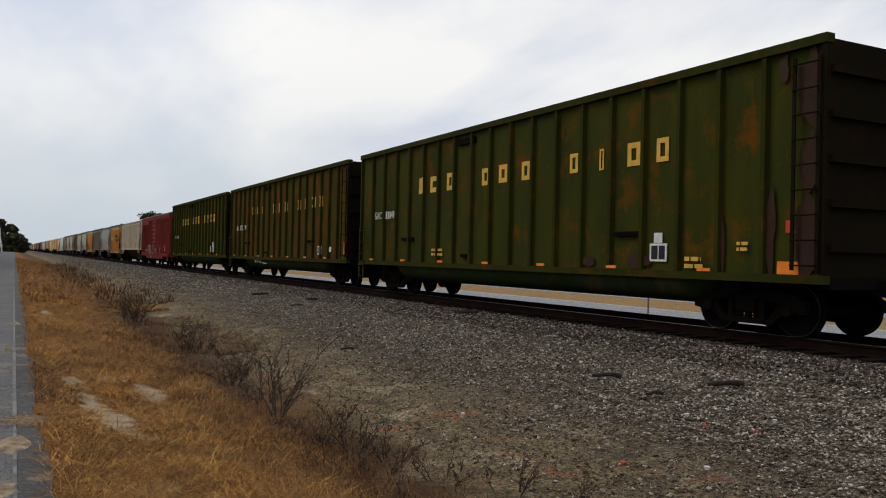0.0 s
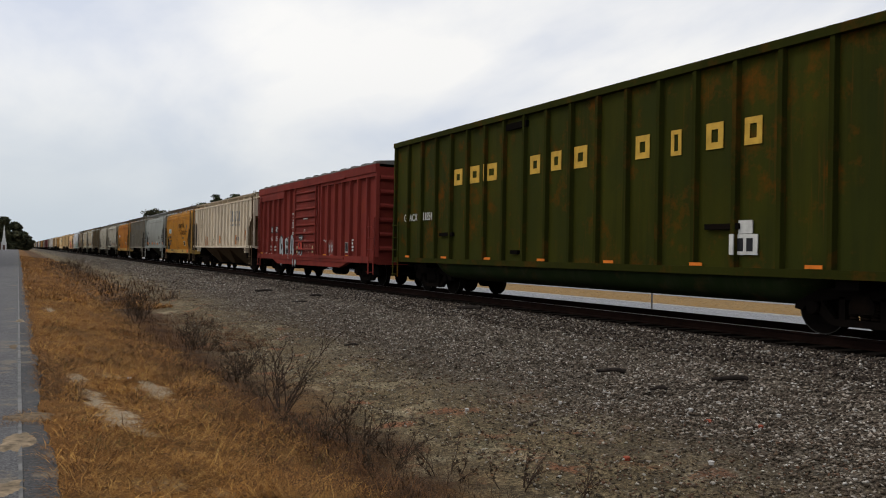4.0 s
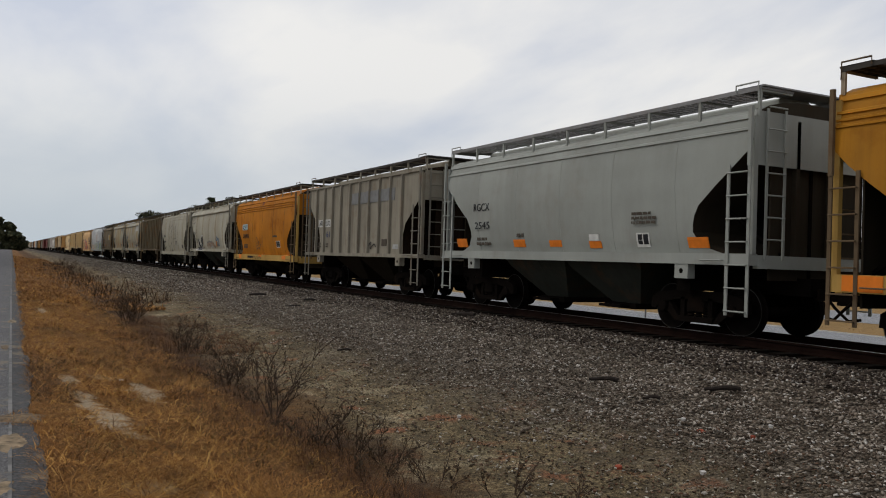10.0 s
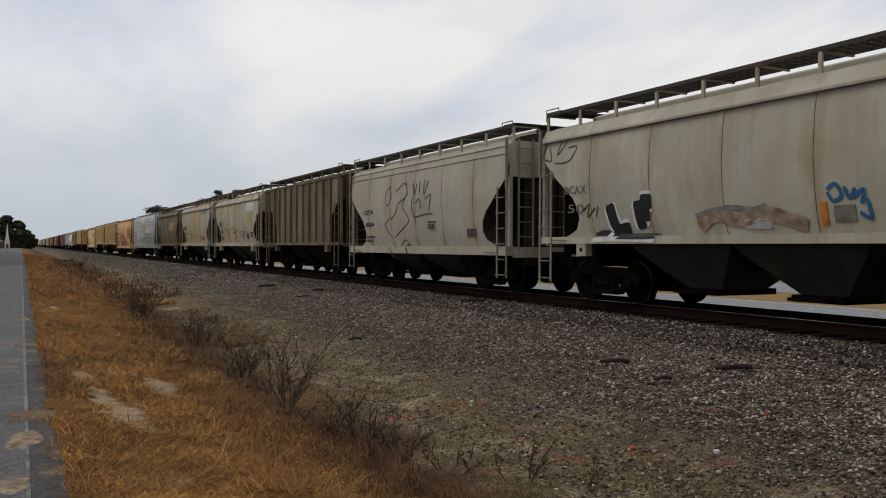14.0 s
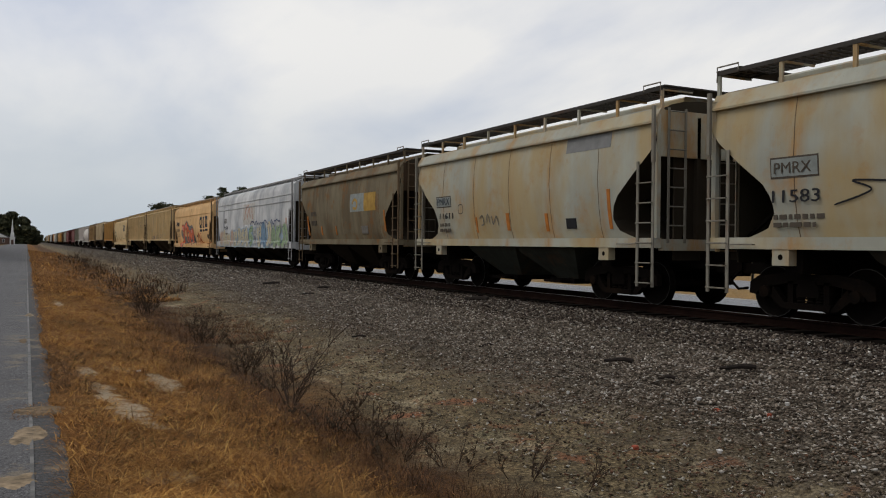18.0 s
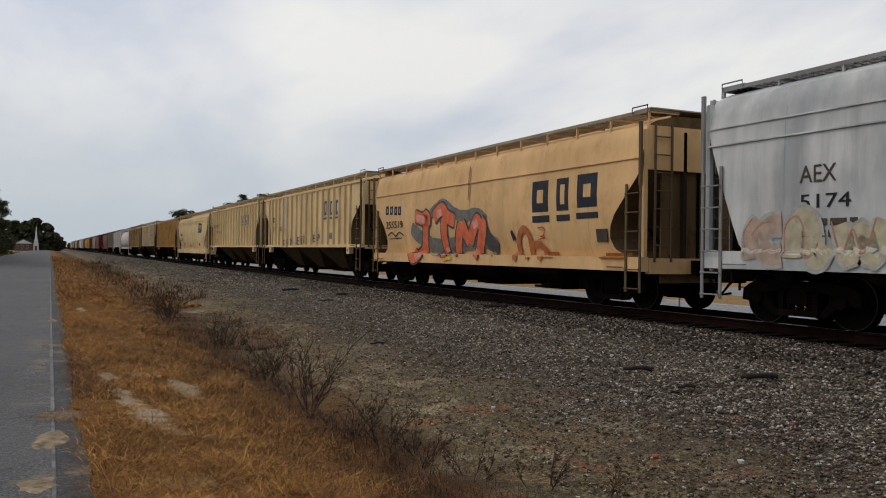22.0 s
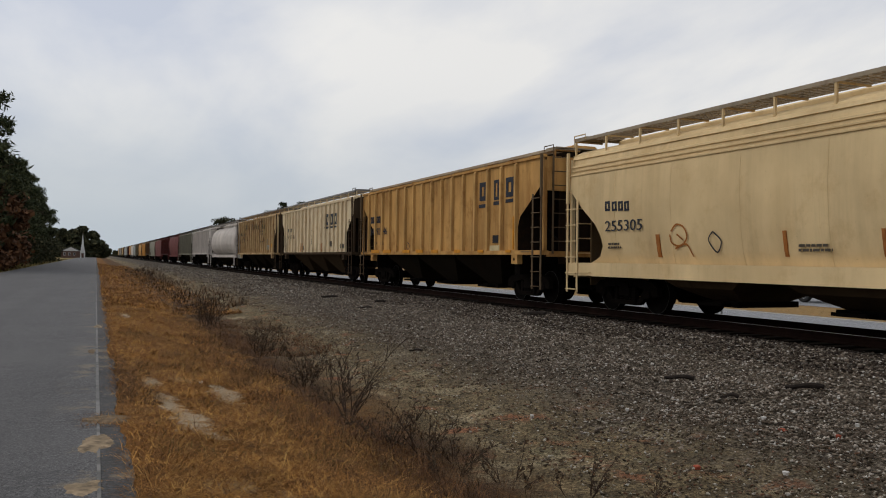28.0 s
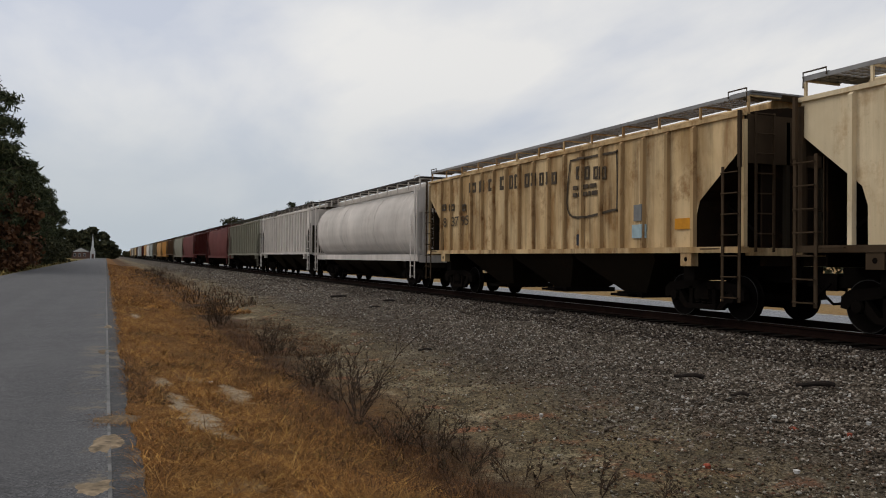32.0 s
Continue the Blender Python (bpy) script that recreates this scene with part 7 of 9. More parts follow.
spray(H11, 0.04, D_DARK, "sprayed_line", (0.11, 2.87), (0.19, 2.43), (-0.11, 1.97))
spray(H11, 0.04, D_DARK, "sprayed_line", (1.92, 2.21), (2.40, 1.93), (1.91, 1.54))
spray(H11, 0.04, D_DARK, "sprayed_line", (1.43, 1.16), (0.88, 1.44), (0.44, 1.07))
spray(H11, 0.04, D_DARK, "sprayed_line", (0.12, 3.23), (-0.01, 2.87), (-0.18, 3.21))
spray(H11, 0.04, D_DARK, "sprayed_line", (-0.39, 3.29), (-0.39, 2.90))
spray(H11, 0.04, D_DARK, "sprayed_line", (-0.71, 3.30), (-0.72, 2.83), (-0.99, 3.25))
spray(H11, 0.04, D_DARK, "sprayed_line", (-0.10, 2.59), (-0.39, 2.72), (-0.52, 2.36))
spray(H11, 0.04, D_DARK, "sprayed_line", (-0.80, 2.70), (-1.19, 2.80), (-1.04, 2.29))
spray(H11, 0.04, D_DARK, "sprayed_line", (-0.02, 2.15), (-0.72, 2.22), (-1.32, 2.23))
spray(H11, 0.04, D_DARK, "sprayed_line", (1.90, 1.15), (1.43, 0.87))
spray(H11, 0.04, D_DARK, "sprayed_line", (0.61, 1.16), (0.31, 0.94))
plate(H11, -3.37, -3.89, 1.49, 1.73, D_DARK, "data_panel")
fine_print(H11, 4.23, 1.52, 0.92, 0.076, 2, D_DARK)
fine_print(H11, -0.93, 1.95, 0.66, 0.051, 3, D_DARK)

# ribbed dark hopper: pale panel, rust
plate(H12, 5.10, 4.42, 3.32, 3.99, D_BROWNRUST, "rust_patch")

# pale hopper with a white patch and a line tag
plate(H13, -2.50, -4.14, 3.15, 3.96, D_WHITEP, "paint_patch")
plate(H13, 4.20, 3.26, 2.37, 2.72, D_DARK, "mark_frame")
plate(H13, 4.18, 3.28, 2.40, 2.69, D_FADESKY, "mark_panel")
words(H13, "PMRX", 4.12, 2.45, 0.18, 0.73, D_DARK)
words(H13, "11583", 4.18, 1.97, 0.21, 0.93, D_BLACK)
fine_print(H13, 4.20, 1.70, 0.99, 0.078, 2, D_DARK)
plate(H13, -4.12, -4.21, 1.50, 2.49, D_ORANGEY, "reflector")
plate(H13, 2.06, 1.89, 1.55, 2.02, D_ORANGEY, "reflector")
plate(H13, 0.17, 0.03, 1.57, 2.04, D_ORANGEY, "reflector")
plate(H13, -1.70, -1.82, 1.58, 2.02, D_ORANGEY, "reflector")
plate(H13, -2.57, -2.95, 1.60, 1.87, D_NAVY, "data_panel")
plate(H13, -2.11, -2.34, 1.57, 1.69, D_WHITE, "label_plate")
fine_print(H13, -3.47, 1.91, 0.61, 0.060, 3, D_BLACK)
spray(H13, 0.03, D_BLACK, "sprayed_line", (3.01, 1.90), (2.36, 2.10), (2.66, 2.26), (1.79, 2.17), (2.07, 2.03), (0.99, 2.24), (1.11, 2.03))
spray(H13, 0.03, D_BLACK, "sprayed_line", (0.73, 2.16), (0.36, 2.31), (0.12, 2.21), (0.60, 1.95), (-0.35, 2.13), (-0.91, 2.13))
spray(H13, 0.03, D_BLACK, "sprayed_line", (-1.02, 1.91), (-1.23, 2.07), (-1.30, 1.78), (-1.09, 1.87))
spray(H13, 0.03, D_BLACK, "sprayed_line", (-1.38, 2.06), (-1.55, 1.86), (-1.35, 1.69))
spray(H13, 0.03, D_BLACK, "sprayed_line", (-1.85, 2.01), (-1.80, 1.77), (-1.99, 1.73), (-2.05, 2.01), (-1.85, 2.01))
spray(H13, 0.03, D_BLACK, "sprayed_line", (-2.18, 2.04), (-2.15, 1.72), (-2.34, 1.72))
spray(H13, 0.03, D_BLACK, "sprayed_line", (-2.43, 2.11), (-2.70, 2.22), (-2.85, 2.10), (-2.67, 1.95), (-2.43, 2.05))
spray(H13, 0.03, D_BLACK, "sprayed_line", (-2.80, 2.02), (-3.03, 2.03), (-2.85, 1.86), (-3.10, 1.74))

# second pale hopper
plate(H14, -2.51, -4.13, 3.35, 3.88, D_GREYPATCH, "paint_patch")
plate(H14, 4.18, 3.24, 2.33, 2.66, D_DARK, "mark_frame")
plate(H14, 4.16, 3.26, 2.36, 2.63, D_FADESKY, "mark_panel")
words(H14, "PMRX", 4.10, 2.40, 0.21, 0.78, D_DARKBLUE)
words(H14, "11611", 3.99, 1.99, 0.17, 0.85, D_BLACK)
fine_print(H14, 4.05, 1.77, 0.94, 0.094, 2, D_DARK)
spray(H14, 0.02, D_DARK, "sprayed_line", (2.78, 2.37), (2.54, 2.36), (2.54, 2.15), (2.77, 2.14), (2.78, 2.37))
plate(H14, 1.82, 1.75, 1.57, 1.99, D_ORANGEY, "reflector")
plate(H14, -1.61, -1.73, 1.57, 2.00, D_ORANGEY, "reflector")
plate(H14, 0.18, 0.04, 1.61, 2.06, D_ORANGEY, "reflector")
plate(H14, -4.04, -4.14, 1.60, 2.45, D_ORANGEY, "reflector")
plate(H14, -2.47, -2.85, 1.62, 1.86, D_BLACK, "data_panel")
spray(H14, 0.035, D_FADEGREY, "sprayed_line", (1.58, 1.95), (1.42, 2.03), (1.37, 1.81), (1.52, 1.77))
spray(H14, 0.035, D_FADEGREY, "sprayed_line", (1.26, 1.83), (1.11, 2.06), (1.03, 1.80))
spray(H14, 0.035, D_FADEGREY, "sprayed_line", (0.92, 2.01), (0.86, 1.79), (0.67, 2.00), (0.58, 1.74))

# grimy hopper with a faded square
plate(H15, -0.86, -2.30, 2.44, 3.12, D_FADESKY, "paint_patch")
plate(H15, -2.30, -3.43, 2.44, 3.10, D_AMBERDULL, "paint_patch")
spray(H15, 0.1, D_AMBERDULL, "sprayed_line", (-1.10, 2.74), (-1.31, 2.91), (-1.61, 2.79), (-1.52, 2.57), (-1.17, 2.59))
for k in range(4):
    plate(H15, 4.04 - 0.20 * k, 3.91 - 0.20 * k, 2.40, 2.58, D_DARK, "faded_mark")
for k in (0, 1, 2, 3):
    plate(H15, 4.02 - 0.20 * k, 3.89 - 0.20 * k, 2.00, 2.20, D_DARK, "faded_mark")
plate(H15, -4.16, -4.27, 1.67, 2.42, D_ORANGEY, "reflector")
plate(H15, 4.54, 4.40, 1.58, 2.42, D_ORANGEY, "reflector")
plate(H15, 2.77, 2.64, 1.57, 1.95, D_ORANGEY, "reflector")
plate(H15, 0.94, 0.85, 1.58, 1.94, D_ORANGEY, "reflector")
plate(H15, -1.94, -2.56, 1.61, 1.90, D_FADEGREY, "data_panel")

# silver hopper: marks and a band of sprayed colour
words(H16, "AEX", 6.32, 2.42, 0.28, 0.70, D_DARK)
words(H16, "5174", 6.31, 2.00, 0.23, 0.95, D_BLACK)
fine_print(H16, 6.26, 1.72, 1.14, 0.110, 2, D_DARK)
plate(H16, 1.31, -1.30, 2.25, 3.41, D_WHITEF, "paint_patch")
spray(H16, 0.12, D_SALMON, "sprayed_line", (0.92, 2.54), (0.63, 3.13), (0.06, 3.31))
spray(H16, 0.12, D_SALMON, "sprayed_line", (0.33, 2.59), (-0.09, 3.15), (-0.37, 2.63))
spray(H16, 0.12, D_SALMON, "sprayed_line", (-0.63, 3.25), (-0.91, 2.53))
plate(H16, -7.40, -7.51, 1.51, 2.45, D_ORANGEY, "reflector")

# tan hopper: sprayed orange letters
block(H17, -3.49, -4.23, 2.25, 3.03, D_INK)
block(H17, -4.61, -5.11, 2.25, 3.03, D_INK)
block(H17, -5.48, -6.25, 2.29, 3.06, D_INK)
plate(H17, -3.48, -4.27, 1.99, 2.16, D_INK, "underline")
plate(H17, -4.60, -5.15, 2.00, 2.15, D_INK, "underline")
plate(H17, -5.43, -6.27, 2.03, 2.17, D_INK, "underline")
block(H17, 6.63, 6.38, 2.54, 2.85, D_INK)
block(H17, 6.21, 5.96, 2.53, 2.83, D_INK)
block(H17, 5.80, 5.56, 2.51, 2.81, D_INK)
block(H17, 5.44, 5.21, 2.50, 2.80, D_INK)
words(H17, "255519", 6.61, 2.04, 0.25, 1.54, D_INK)
spray(H17, 0.05, D_INK, "sprayed_line", (6.51, 1.79), (6.10, 1.89), (5.77, 1.76), (5.41, 1.89), (5.02, 1.77))
spray(H17, 0.03, D_INK, "sprayed_line", (6.42, 1.66), (5.21, 1.69))
spray(H17, 0.52, D_HAZE, "sprayed_line", (4.30, 2.00), (3.06, 1.51), (1.80, 1.36), (0.40, 1.51), (-0.85, 1.57), (-1.54, 1.37))
spray(H17, 0.34, D_HAZE, "sprayed_line", (2.70, 2.42), (1.80, 2.72), (0.95, 2.40), (0.30, 2.30), (-0.55, 2.33), (-1.00, 2.10))
spray(H17, 0.46, D_HAZED, "sprayed_line", (-0.80, 1.95), (-1.15, 1.55), (-1.60, 1.28))
spray(H17, 0.54, D_HAZED, "sprayed_letter", (3.95, 2.41), (2.92, 2.22), (3.10, 2.38), (3.14, 1.83), (3.38, 1.27), (4.07, 1.02), (4.26, 1.26))
spray(H17, 0.54, D_HAZED, "sprayed_letter", (2.45, 2.31), (1.85, 2.56), (1.48, 2.32), (0.97, 2.16))
spray(H17, 0.54, D_HAZED, "sprayed_letter", (1.69, 2.26), (1.75, 1.73), (1.64, 1.06))
spray(H17, 0.54, D_HAZED, "sprayed_letter", (0.55, 2.08), (0.80, 1.51), (0.93, 1.14))
spray(H17, 0.54, D_HAZED, "sprayed_letter", (0.48, 2.10), (0.20, 1.65), (0.09, 1.50))
spray(H17, 0.54, D_HAZED, "sprayed_letter", (0.09, 1.50), (-0.47, 2.12), (-0.60, 1.91))
spray(H17, 0.54, D_HAZED, "sprayed_letter", (-0.71, 2.11), (-0.84, 1.91), (-0.50, 1.30), (-0.38, 1.09))
spray(H17, 0.40, D_ORRED, "sprayed_letter", (3.95, 2.41), (2.92, 2.22), (3.10, 2.38), (3.14, 1.83), (3.38, 1.27), (4.07, 1.02), (4.26, 1.26))
spray(H17, 0.40, D_ORRED, "sprayed_letter", (2.45, 2.31), (1.85, 2.56), (1.48, 2.32), (0.97, 2.16))
spray(H17, 0.40, D_ORRED, "sprayed_letter", (1.69, 2.26), (1.75, 1.73), (1.64, 1.06))
spray(H17, 0.40, D_ORRED, "sprayed_letter", (0.55, 2.08), (0.80, 1.51), (0.93, 1.14))
spray(H17, 0.40, D_ORRED, "sprayed_letter", (0.48, 2.10), (0.20, 1.65), (0.09, 1.50))
spray(H17, 0.40, D_ORRED, "sprayed_letter", (0.09, 1.50), (-0.47, 2.12), (-0.60, 1.91))
spray(H17, 0.40, D_ORRED, "sprayed_letter", (-0.71, 2.11), (-0.84, 1.91), (-0.50, 1.30), (-0.38, 1.09))
spray(H17, 0.24, D_PINK, "sprayed_highlight", (3.84, 2.36), (3.16, 2.24))
spray(H17, 0.24, D_PINK, "sprayed_highlight", (2.20, 2.40), (1.84, 2.47))
spray(H17, 0.24, D_PINK, "sprayed_highlight", (-0.23, 1.99), (-0.54, 2.08))
spray(H17, 0.24, D_PINK, "sprayed_highlight", (3.86, 1.05), (3.38, 1.16))
spray(H17, 0.24, D_PINK, "sprayed_highlight", (1.65, 1.36), (1.64, 1.12))
spray(H17, 0.24, D_PINK, "sprayed_highlight", (-0.37, 1.30), (-0.28, 1.12))
spray(H17, 0.1, D_YEL, "sprayed_line", (1.64, 0.98), (1.06, 1.04))
spray(H17, 0.2, D_ORRED2, "sprayed_line", (-2.71, 1.01), (-2.79, 1.62), (-3.07, 1.84), (-3.32, 1.62), (-3.34, 1.05))
spray(H17, 0.2, D_ORRED2, "sprayed_line", (-3.33, 1.38), (-3.73, 1.44), (-4.00, 1.27), (-3.92, 1.04))
spray(H17, 0.03, D_RED, "sprayed_line", (-3.75, 1.85), (-4.03, 1.86), (-4.00, 1.67), (-3.81, 1.64))
spray(H17, 0.03, D_RED, "sprayed_line", (-3.73, 1.56), (-4.07, 1.61))
spray(H17, 0.14, D_INK, "sprayed_line", (-2.42, 1.81), (-2.55, 1.56))
plate(H17, -6.20, -6.60, 1.49, 1.78, D_DARK, "data_panel")
plate(H17, -6.43, -7.37, 1.12, 1.24, D_RUSTORANGE, "reflector")
plate(H17, -4.00, -4.52, 1.13, 1.25, D_RUSTORANGE, "reflector")
spray(H17, 0.06, D_RUSTPALE, "rust_streak", (0.05, 3.75), (0.03, 3.4), (0.0, 3.1), (0.02, 2.75))

# pale tan ribbed hoppers: dark blue shapes
block(H18, -3.11, -3.52, 2.80, 3.44, D_BLUEINK)
block(H18, -3.98, -4.32, 2.79, 3.40, D_BLUEINK)
block(H18, -4.76, -5.19, 2.78, 3.41, D_BLUEINK)
plate(H18, -3.04, -3.52, 2.61, 2.70, D_BLUEINK, "underline")
plate(H18, -3.95, -4.32, 2.61, 2.69, D_BLUEINK, "underline")
plate(H18, -4.73, -5.18, 2.61, 2.69, D_BLUEINK, "underline")
words(H18, "F", 3.72, 1.30, 0.43, 0.35, D_NAVYF)
words(H18, "U", 3.09, 1.36, 0.42, 0.34, D_NAVYF)
words(H18, "M", 2.24, 1.42, 0.41, 0.35, D_NAVYF)
words(H18, "E", 1.37, 1.48, 0.39, 0.47, D_NAVYF)
words(H18, "17", 0.51, 1.53, 0.38, 0.49, D_NAVYF)
words(H18, "E", -1.41, 1.60, 0.35, 0.43, D_NAVYF)
words(H18, "P", -2.18, 1.63, 0.33, 0.34, D_NAVYF)
plate(H18, -3.95, -4.31, 1.73, 2.00, D_FADEBLUE, "data_panel")
plate(H18, -6.58, -6.67, 1.78, 2.69, D_AMBER, "reflector")
plate(H18, 3.88, 3.25, 2.20, 3.78, D_WHITEF, "paint_patch")
block(H18, 6.22, 5.67, 2.72, 2.96, D_INK)
words(H18, "25", 6.21, 2.23, 0.24, 0.55, D_INK)
words(H18, "87", 4.78, 2.22, 0.21, 0.57, D_FADEGREY)
block(H19, -2.74, -3.23, 2.90, 3.37, D_FADEBLUE)
block(H19, -3.65, -4.12, 2.91, 3.39, D_FADEBLUE)
block(H19, -4.45, -4.91, 2.92, 3.39, D_FADEBLUE)
plate(H19, -2.67, -3.31, 2.76, 2.83, D_FADEBLUE, "underline")
plate(H19, -3.58, -4.13, 2.77, 2.84, D_FADEBLUE, "underline")
plate(H19, -4.39, -4.91, 2.78, 2.85, D_FADEBLUE, "underline")
spray(H19, 0.03, D_FADEGREY, "sprayed_line", (7.94, 3.40), (7.75, 3.50), (7.68, 3.27))
spray(H19, 0.03, D_FADEGREY, "sprayed_line", (7.56, 3.35), (7.62, 3.16), (7.37, 3.23), (7.43, 3.52))
spray(H19, 0.03, D_FADEGREY, "sprayed_line", (7.25, 3.45), (7.28, 3.17), (7.07, 3.47))
spray(H19, 0.03, D_FADEGREY, "sprayed_line", (7.75, 3.23), (7.25, 3.11), (6.90, 3.26))
plate(H19, 6.61, 6.53, 1.60, 2.49, D_AMBER, "reflector")

# smooth tan hopper
block(H20, -3.66, -4.22, 2.72, 3.34, D_INK)
block(H20, -4.32, -4.82, 2.68, 3.32, D_INK)
block(H20, -4.91, -5.40, 2.63, 3.26, D_INK)
plate(H20, -3.54, -5.32, 2.54, 2.67, D_INK, "underline")
block(H20, 6.43, 6.24, 2.39, 2.62, D_INK)
block(H20, 6.15, 5.97, 2.38, 2.60, D_INK)
block(H20, 5.90, 5.72, 2.37, 2.59, D_INK)
block(H20, 5.66, 5.49, 2.36, 2.58, D_INK)
words(H20, "255305", 6.44, 1.91, 0.25, 1.43, D_INK)
fine_print(H20, 6.39, 1.59, 0.64, 0.049, 2, D_DARK)
plate(H20, 4.57, 4.45, 1.31, 1.80, D_RUSTORANGE, "reflector")
plate(H20, 1.00, 0.92, 1.33, 1.79, D_RUSTORANGE, "reflector")
plate(H20, -0.99, -1.05, 1.33, 1.77, D_RUSTORANGE, "reflector")
plate(H20, -6.42, -6.53, 1.39, 2.26, D_RUSTORANGE, "reflector")
spray(H20, 0.04, D_RUSTORANGE, "sprayed_line", (4.04, 1.85), (3.86, 1.99), (3.63, 1.93), (3.55, 1.72), (3.77, 1.55), (4.04, 1.61), (4.08, 1.79))
spray(H20, 0.04, D_RUSTORANGE, "sprayed_line", (3.95, 1.49), (3.59, 1.58), (3.41, 1.32))
spray(H20, 0.04, D_RUSTORANGE, "sprayed_line", (3.86, 1.79), (3.68, 1.67))
spray(H20, 0.03, D_INK, "sprayed_line", (2.77, 1.82), (2.91, 1.65), (2.70, 1.41), (2.56, 1.63), (2.77, 1.82))
fine_print(H20, 0.66, 1.50, 0.93, 0.047, 2, D_DARK)
plate(H20, -3.90, -4.26, 1.49, 1.68, D_BLACK, "data_panel")
spray(H20, 0.035, D_FADEGREY, "sprayed_line", (-2.86, 1.71), (-3.20, 1.91), (-3.46, 1.76), (-3.83, 1.96))
spray(H20, 0.035, D_FADEGREY, "sprayed_line", (-2.94, 1.56), (-3.33, 1.70), (-3.71, 1.52))

# browned ribbed hopper
block(H21, -4.08, -4.56, 3.05, 3.63, D_INK)
block(H21, -5.10, -5.44, 3.02, 3.63, D_INK)
block(H21, -5.90, -6.38, 3.06, 3.64, D_INK)
plate(H21, -4.05, -4.57, 2.83, 2.94, D_INK, "underline")
plate(H21, -5.08, -5.46, 2.87, 2.98, D_INK, "underline")
plate(H21, -5.89, -6.39, 2.90, 3.00, D_INK, "underline")
block(H21, 7.10, 6.90, 2.72, 3.00, D_INK)
block(H21, 6.84, 6.64, 2.72, 3.00, D_INK)
block(H21, 6.26, 6.06, 2.72, 3.00, D_INK)
block(H21, 6.00, 5.80, 2.72, 3.00, D_INK)
words(H21, "24", 7.10, 2.20, 0.30, 0.46, D_INK)
words(H21, "92", 6.26, 2.20, 0.30, 0.50, D_INK)
words(H21, "46", 5.38, 2.20, 0.30, 0.50, D_INK)
plate(H21, -5.07, -5.45, 1.72, 1.95, D_BLACK, "data_panel")
plate(H21, -4.89, -5.67, 1.48, 1.64, D_CREAM, "label_plate")
plate(H21, -6.48, -6.60, 1.50, 2.46, D_AMBER, "reflector")
plate(H21, 6.63, 5.58, 1.42, 1.56, D_AMBER, "reflector")
plate(H21, 5.05, 4.11, 1.42, 1.55, D_AMBER, "reflector")
plate(H21, 2.66, 1.88, 1.42, 1.54, D_AMBER, "reflector")
plate(H21, 1.20, 0.51, 1.42, 1.54, D_AMBER, "reflector")
plate(H21, -0.34, -0.94, 1.42, 1.53, D_AMBER, "reflector")
plate(H21, -2.39, -2.88, 1.42, 1.52, D_AMBER, "reflector")
plate(H21, -4.24, -4.64, 1.42, 1.51, D_AMBER, "reflector")
plate(H21, -6.15, -6.47, 1.42, 1.50, D_AMBER, "reflector")
fine_print(H21, 6.53, 1.87, 0.39, 0.041, 2, D_INK)
fine_print(H21, 5.62, 1.85, 0.42, 0.039, 2, D_INK)
spray(H21, 0.03, D_INK, "sprayed_line", (2.30, 1.84), (2.45, 1.69), (2.27, 1.56), (2.12, 1.69), (2.30, 1.84))

# cream ribbed hopper
block(H22, -3.08, -3.59, 2.90, 3.48, D_INK)
block(H22, -3.92, -4.30, 2.89, 3.46, D_INK)
block(H22, -4.61, -5.09, 2.89, 3.46, D_INK)
plate(H22, -3.01, -3.59, 2.72, 2.82, D_INK, "underline")
plate(H22, -3.86, -4.34, 2.72, 2.82, D_INK, "underline")
plate(H22, -4.55, -5.13, 2.73, 2.82, D_INK, "underline")
block(H22, 6.27, 6.09, 2.76, 2.97, D_INK)
block(H22, 6.04, 5.88, 2.76, 2.97, D_INK)
block(H22, 5.55, 5.37, 2.75, 2.96, D_INK)
block(H22, 5.32, 5.14, 2.75, 2.96, D_INK)
words(H22, "26", 6.27, 2.32, 0.23, 0.40, D_FADEINK)
words(H22, "00", 5.55, 2.31, 0.23, 0.42, D_FADEINK)
words(H22, "04", 4.78, 2.30, 0.23, 0.42, D_FADEINK)
spray(H22, 0.16, D_BLACK, "sprayed_line", (2.02, 1.88), (2.01, 1.63))
plate(H22, 2.42, 2.27, 1.51, 2.02, D_ORANGEY, "reflector")
plate(H22, -2.16, -2.25, 1.54, 1.96, D_ORANGEY, "reflector")
plate(H22, -3.90, -4.19, 1.78, 2.06, D_DARK, "data_panel")
plate(H22, -5.96, -6.55, 1.67, 1.88, D_DARK, "label_plate")
spray(H22, 0.02, D_FADEGREY, "sprayed_line", (0.21, 2.70), (-0.35, 2.69), (-0.35, 2.40), (0.21, 2.41), (0.21, 2.70))
fine_print(H22, 0.14, 2.17, 0.46, 0.065, 3, D_FADEGREY)

# browned cream ribbed hopper: faded dark shapes
block(H23, 4.41, 4.05, 3.37, 3.70, D_FADEINK)
block(H23, 3.82, 3.43, 3.34, 3.71, D_FADEINK)
block(H23, 3.09, 2.76, 3.33, 3.71, D_FADEINK)
block(H23, 2.28, 1.89, 3.31, 3.72, D_FADEINK)
block(H23, 1.63, 1.40, 3.29, 3.70, D_FADEINK)
block(H23, 1.29, 1.04, 3.28, 3.70, D_FADEINK)
block(H23, 0.65, 0.37, 3.27, 3.66, D_FADEINK)
block(H23, 0.24, -0.03, 3.27, 3.64, D_FADEINK)
block(H23, -0.23, -0.45, 3.25, 3.61, D_FADEINK)
block(H23, -0.61, -0.83, 3.24, 3.58, D_FADEINK)
block(H23, -0.92, -1.17, 3.23, 3.56, D_FADEINK)
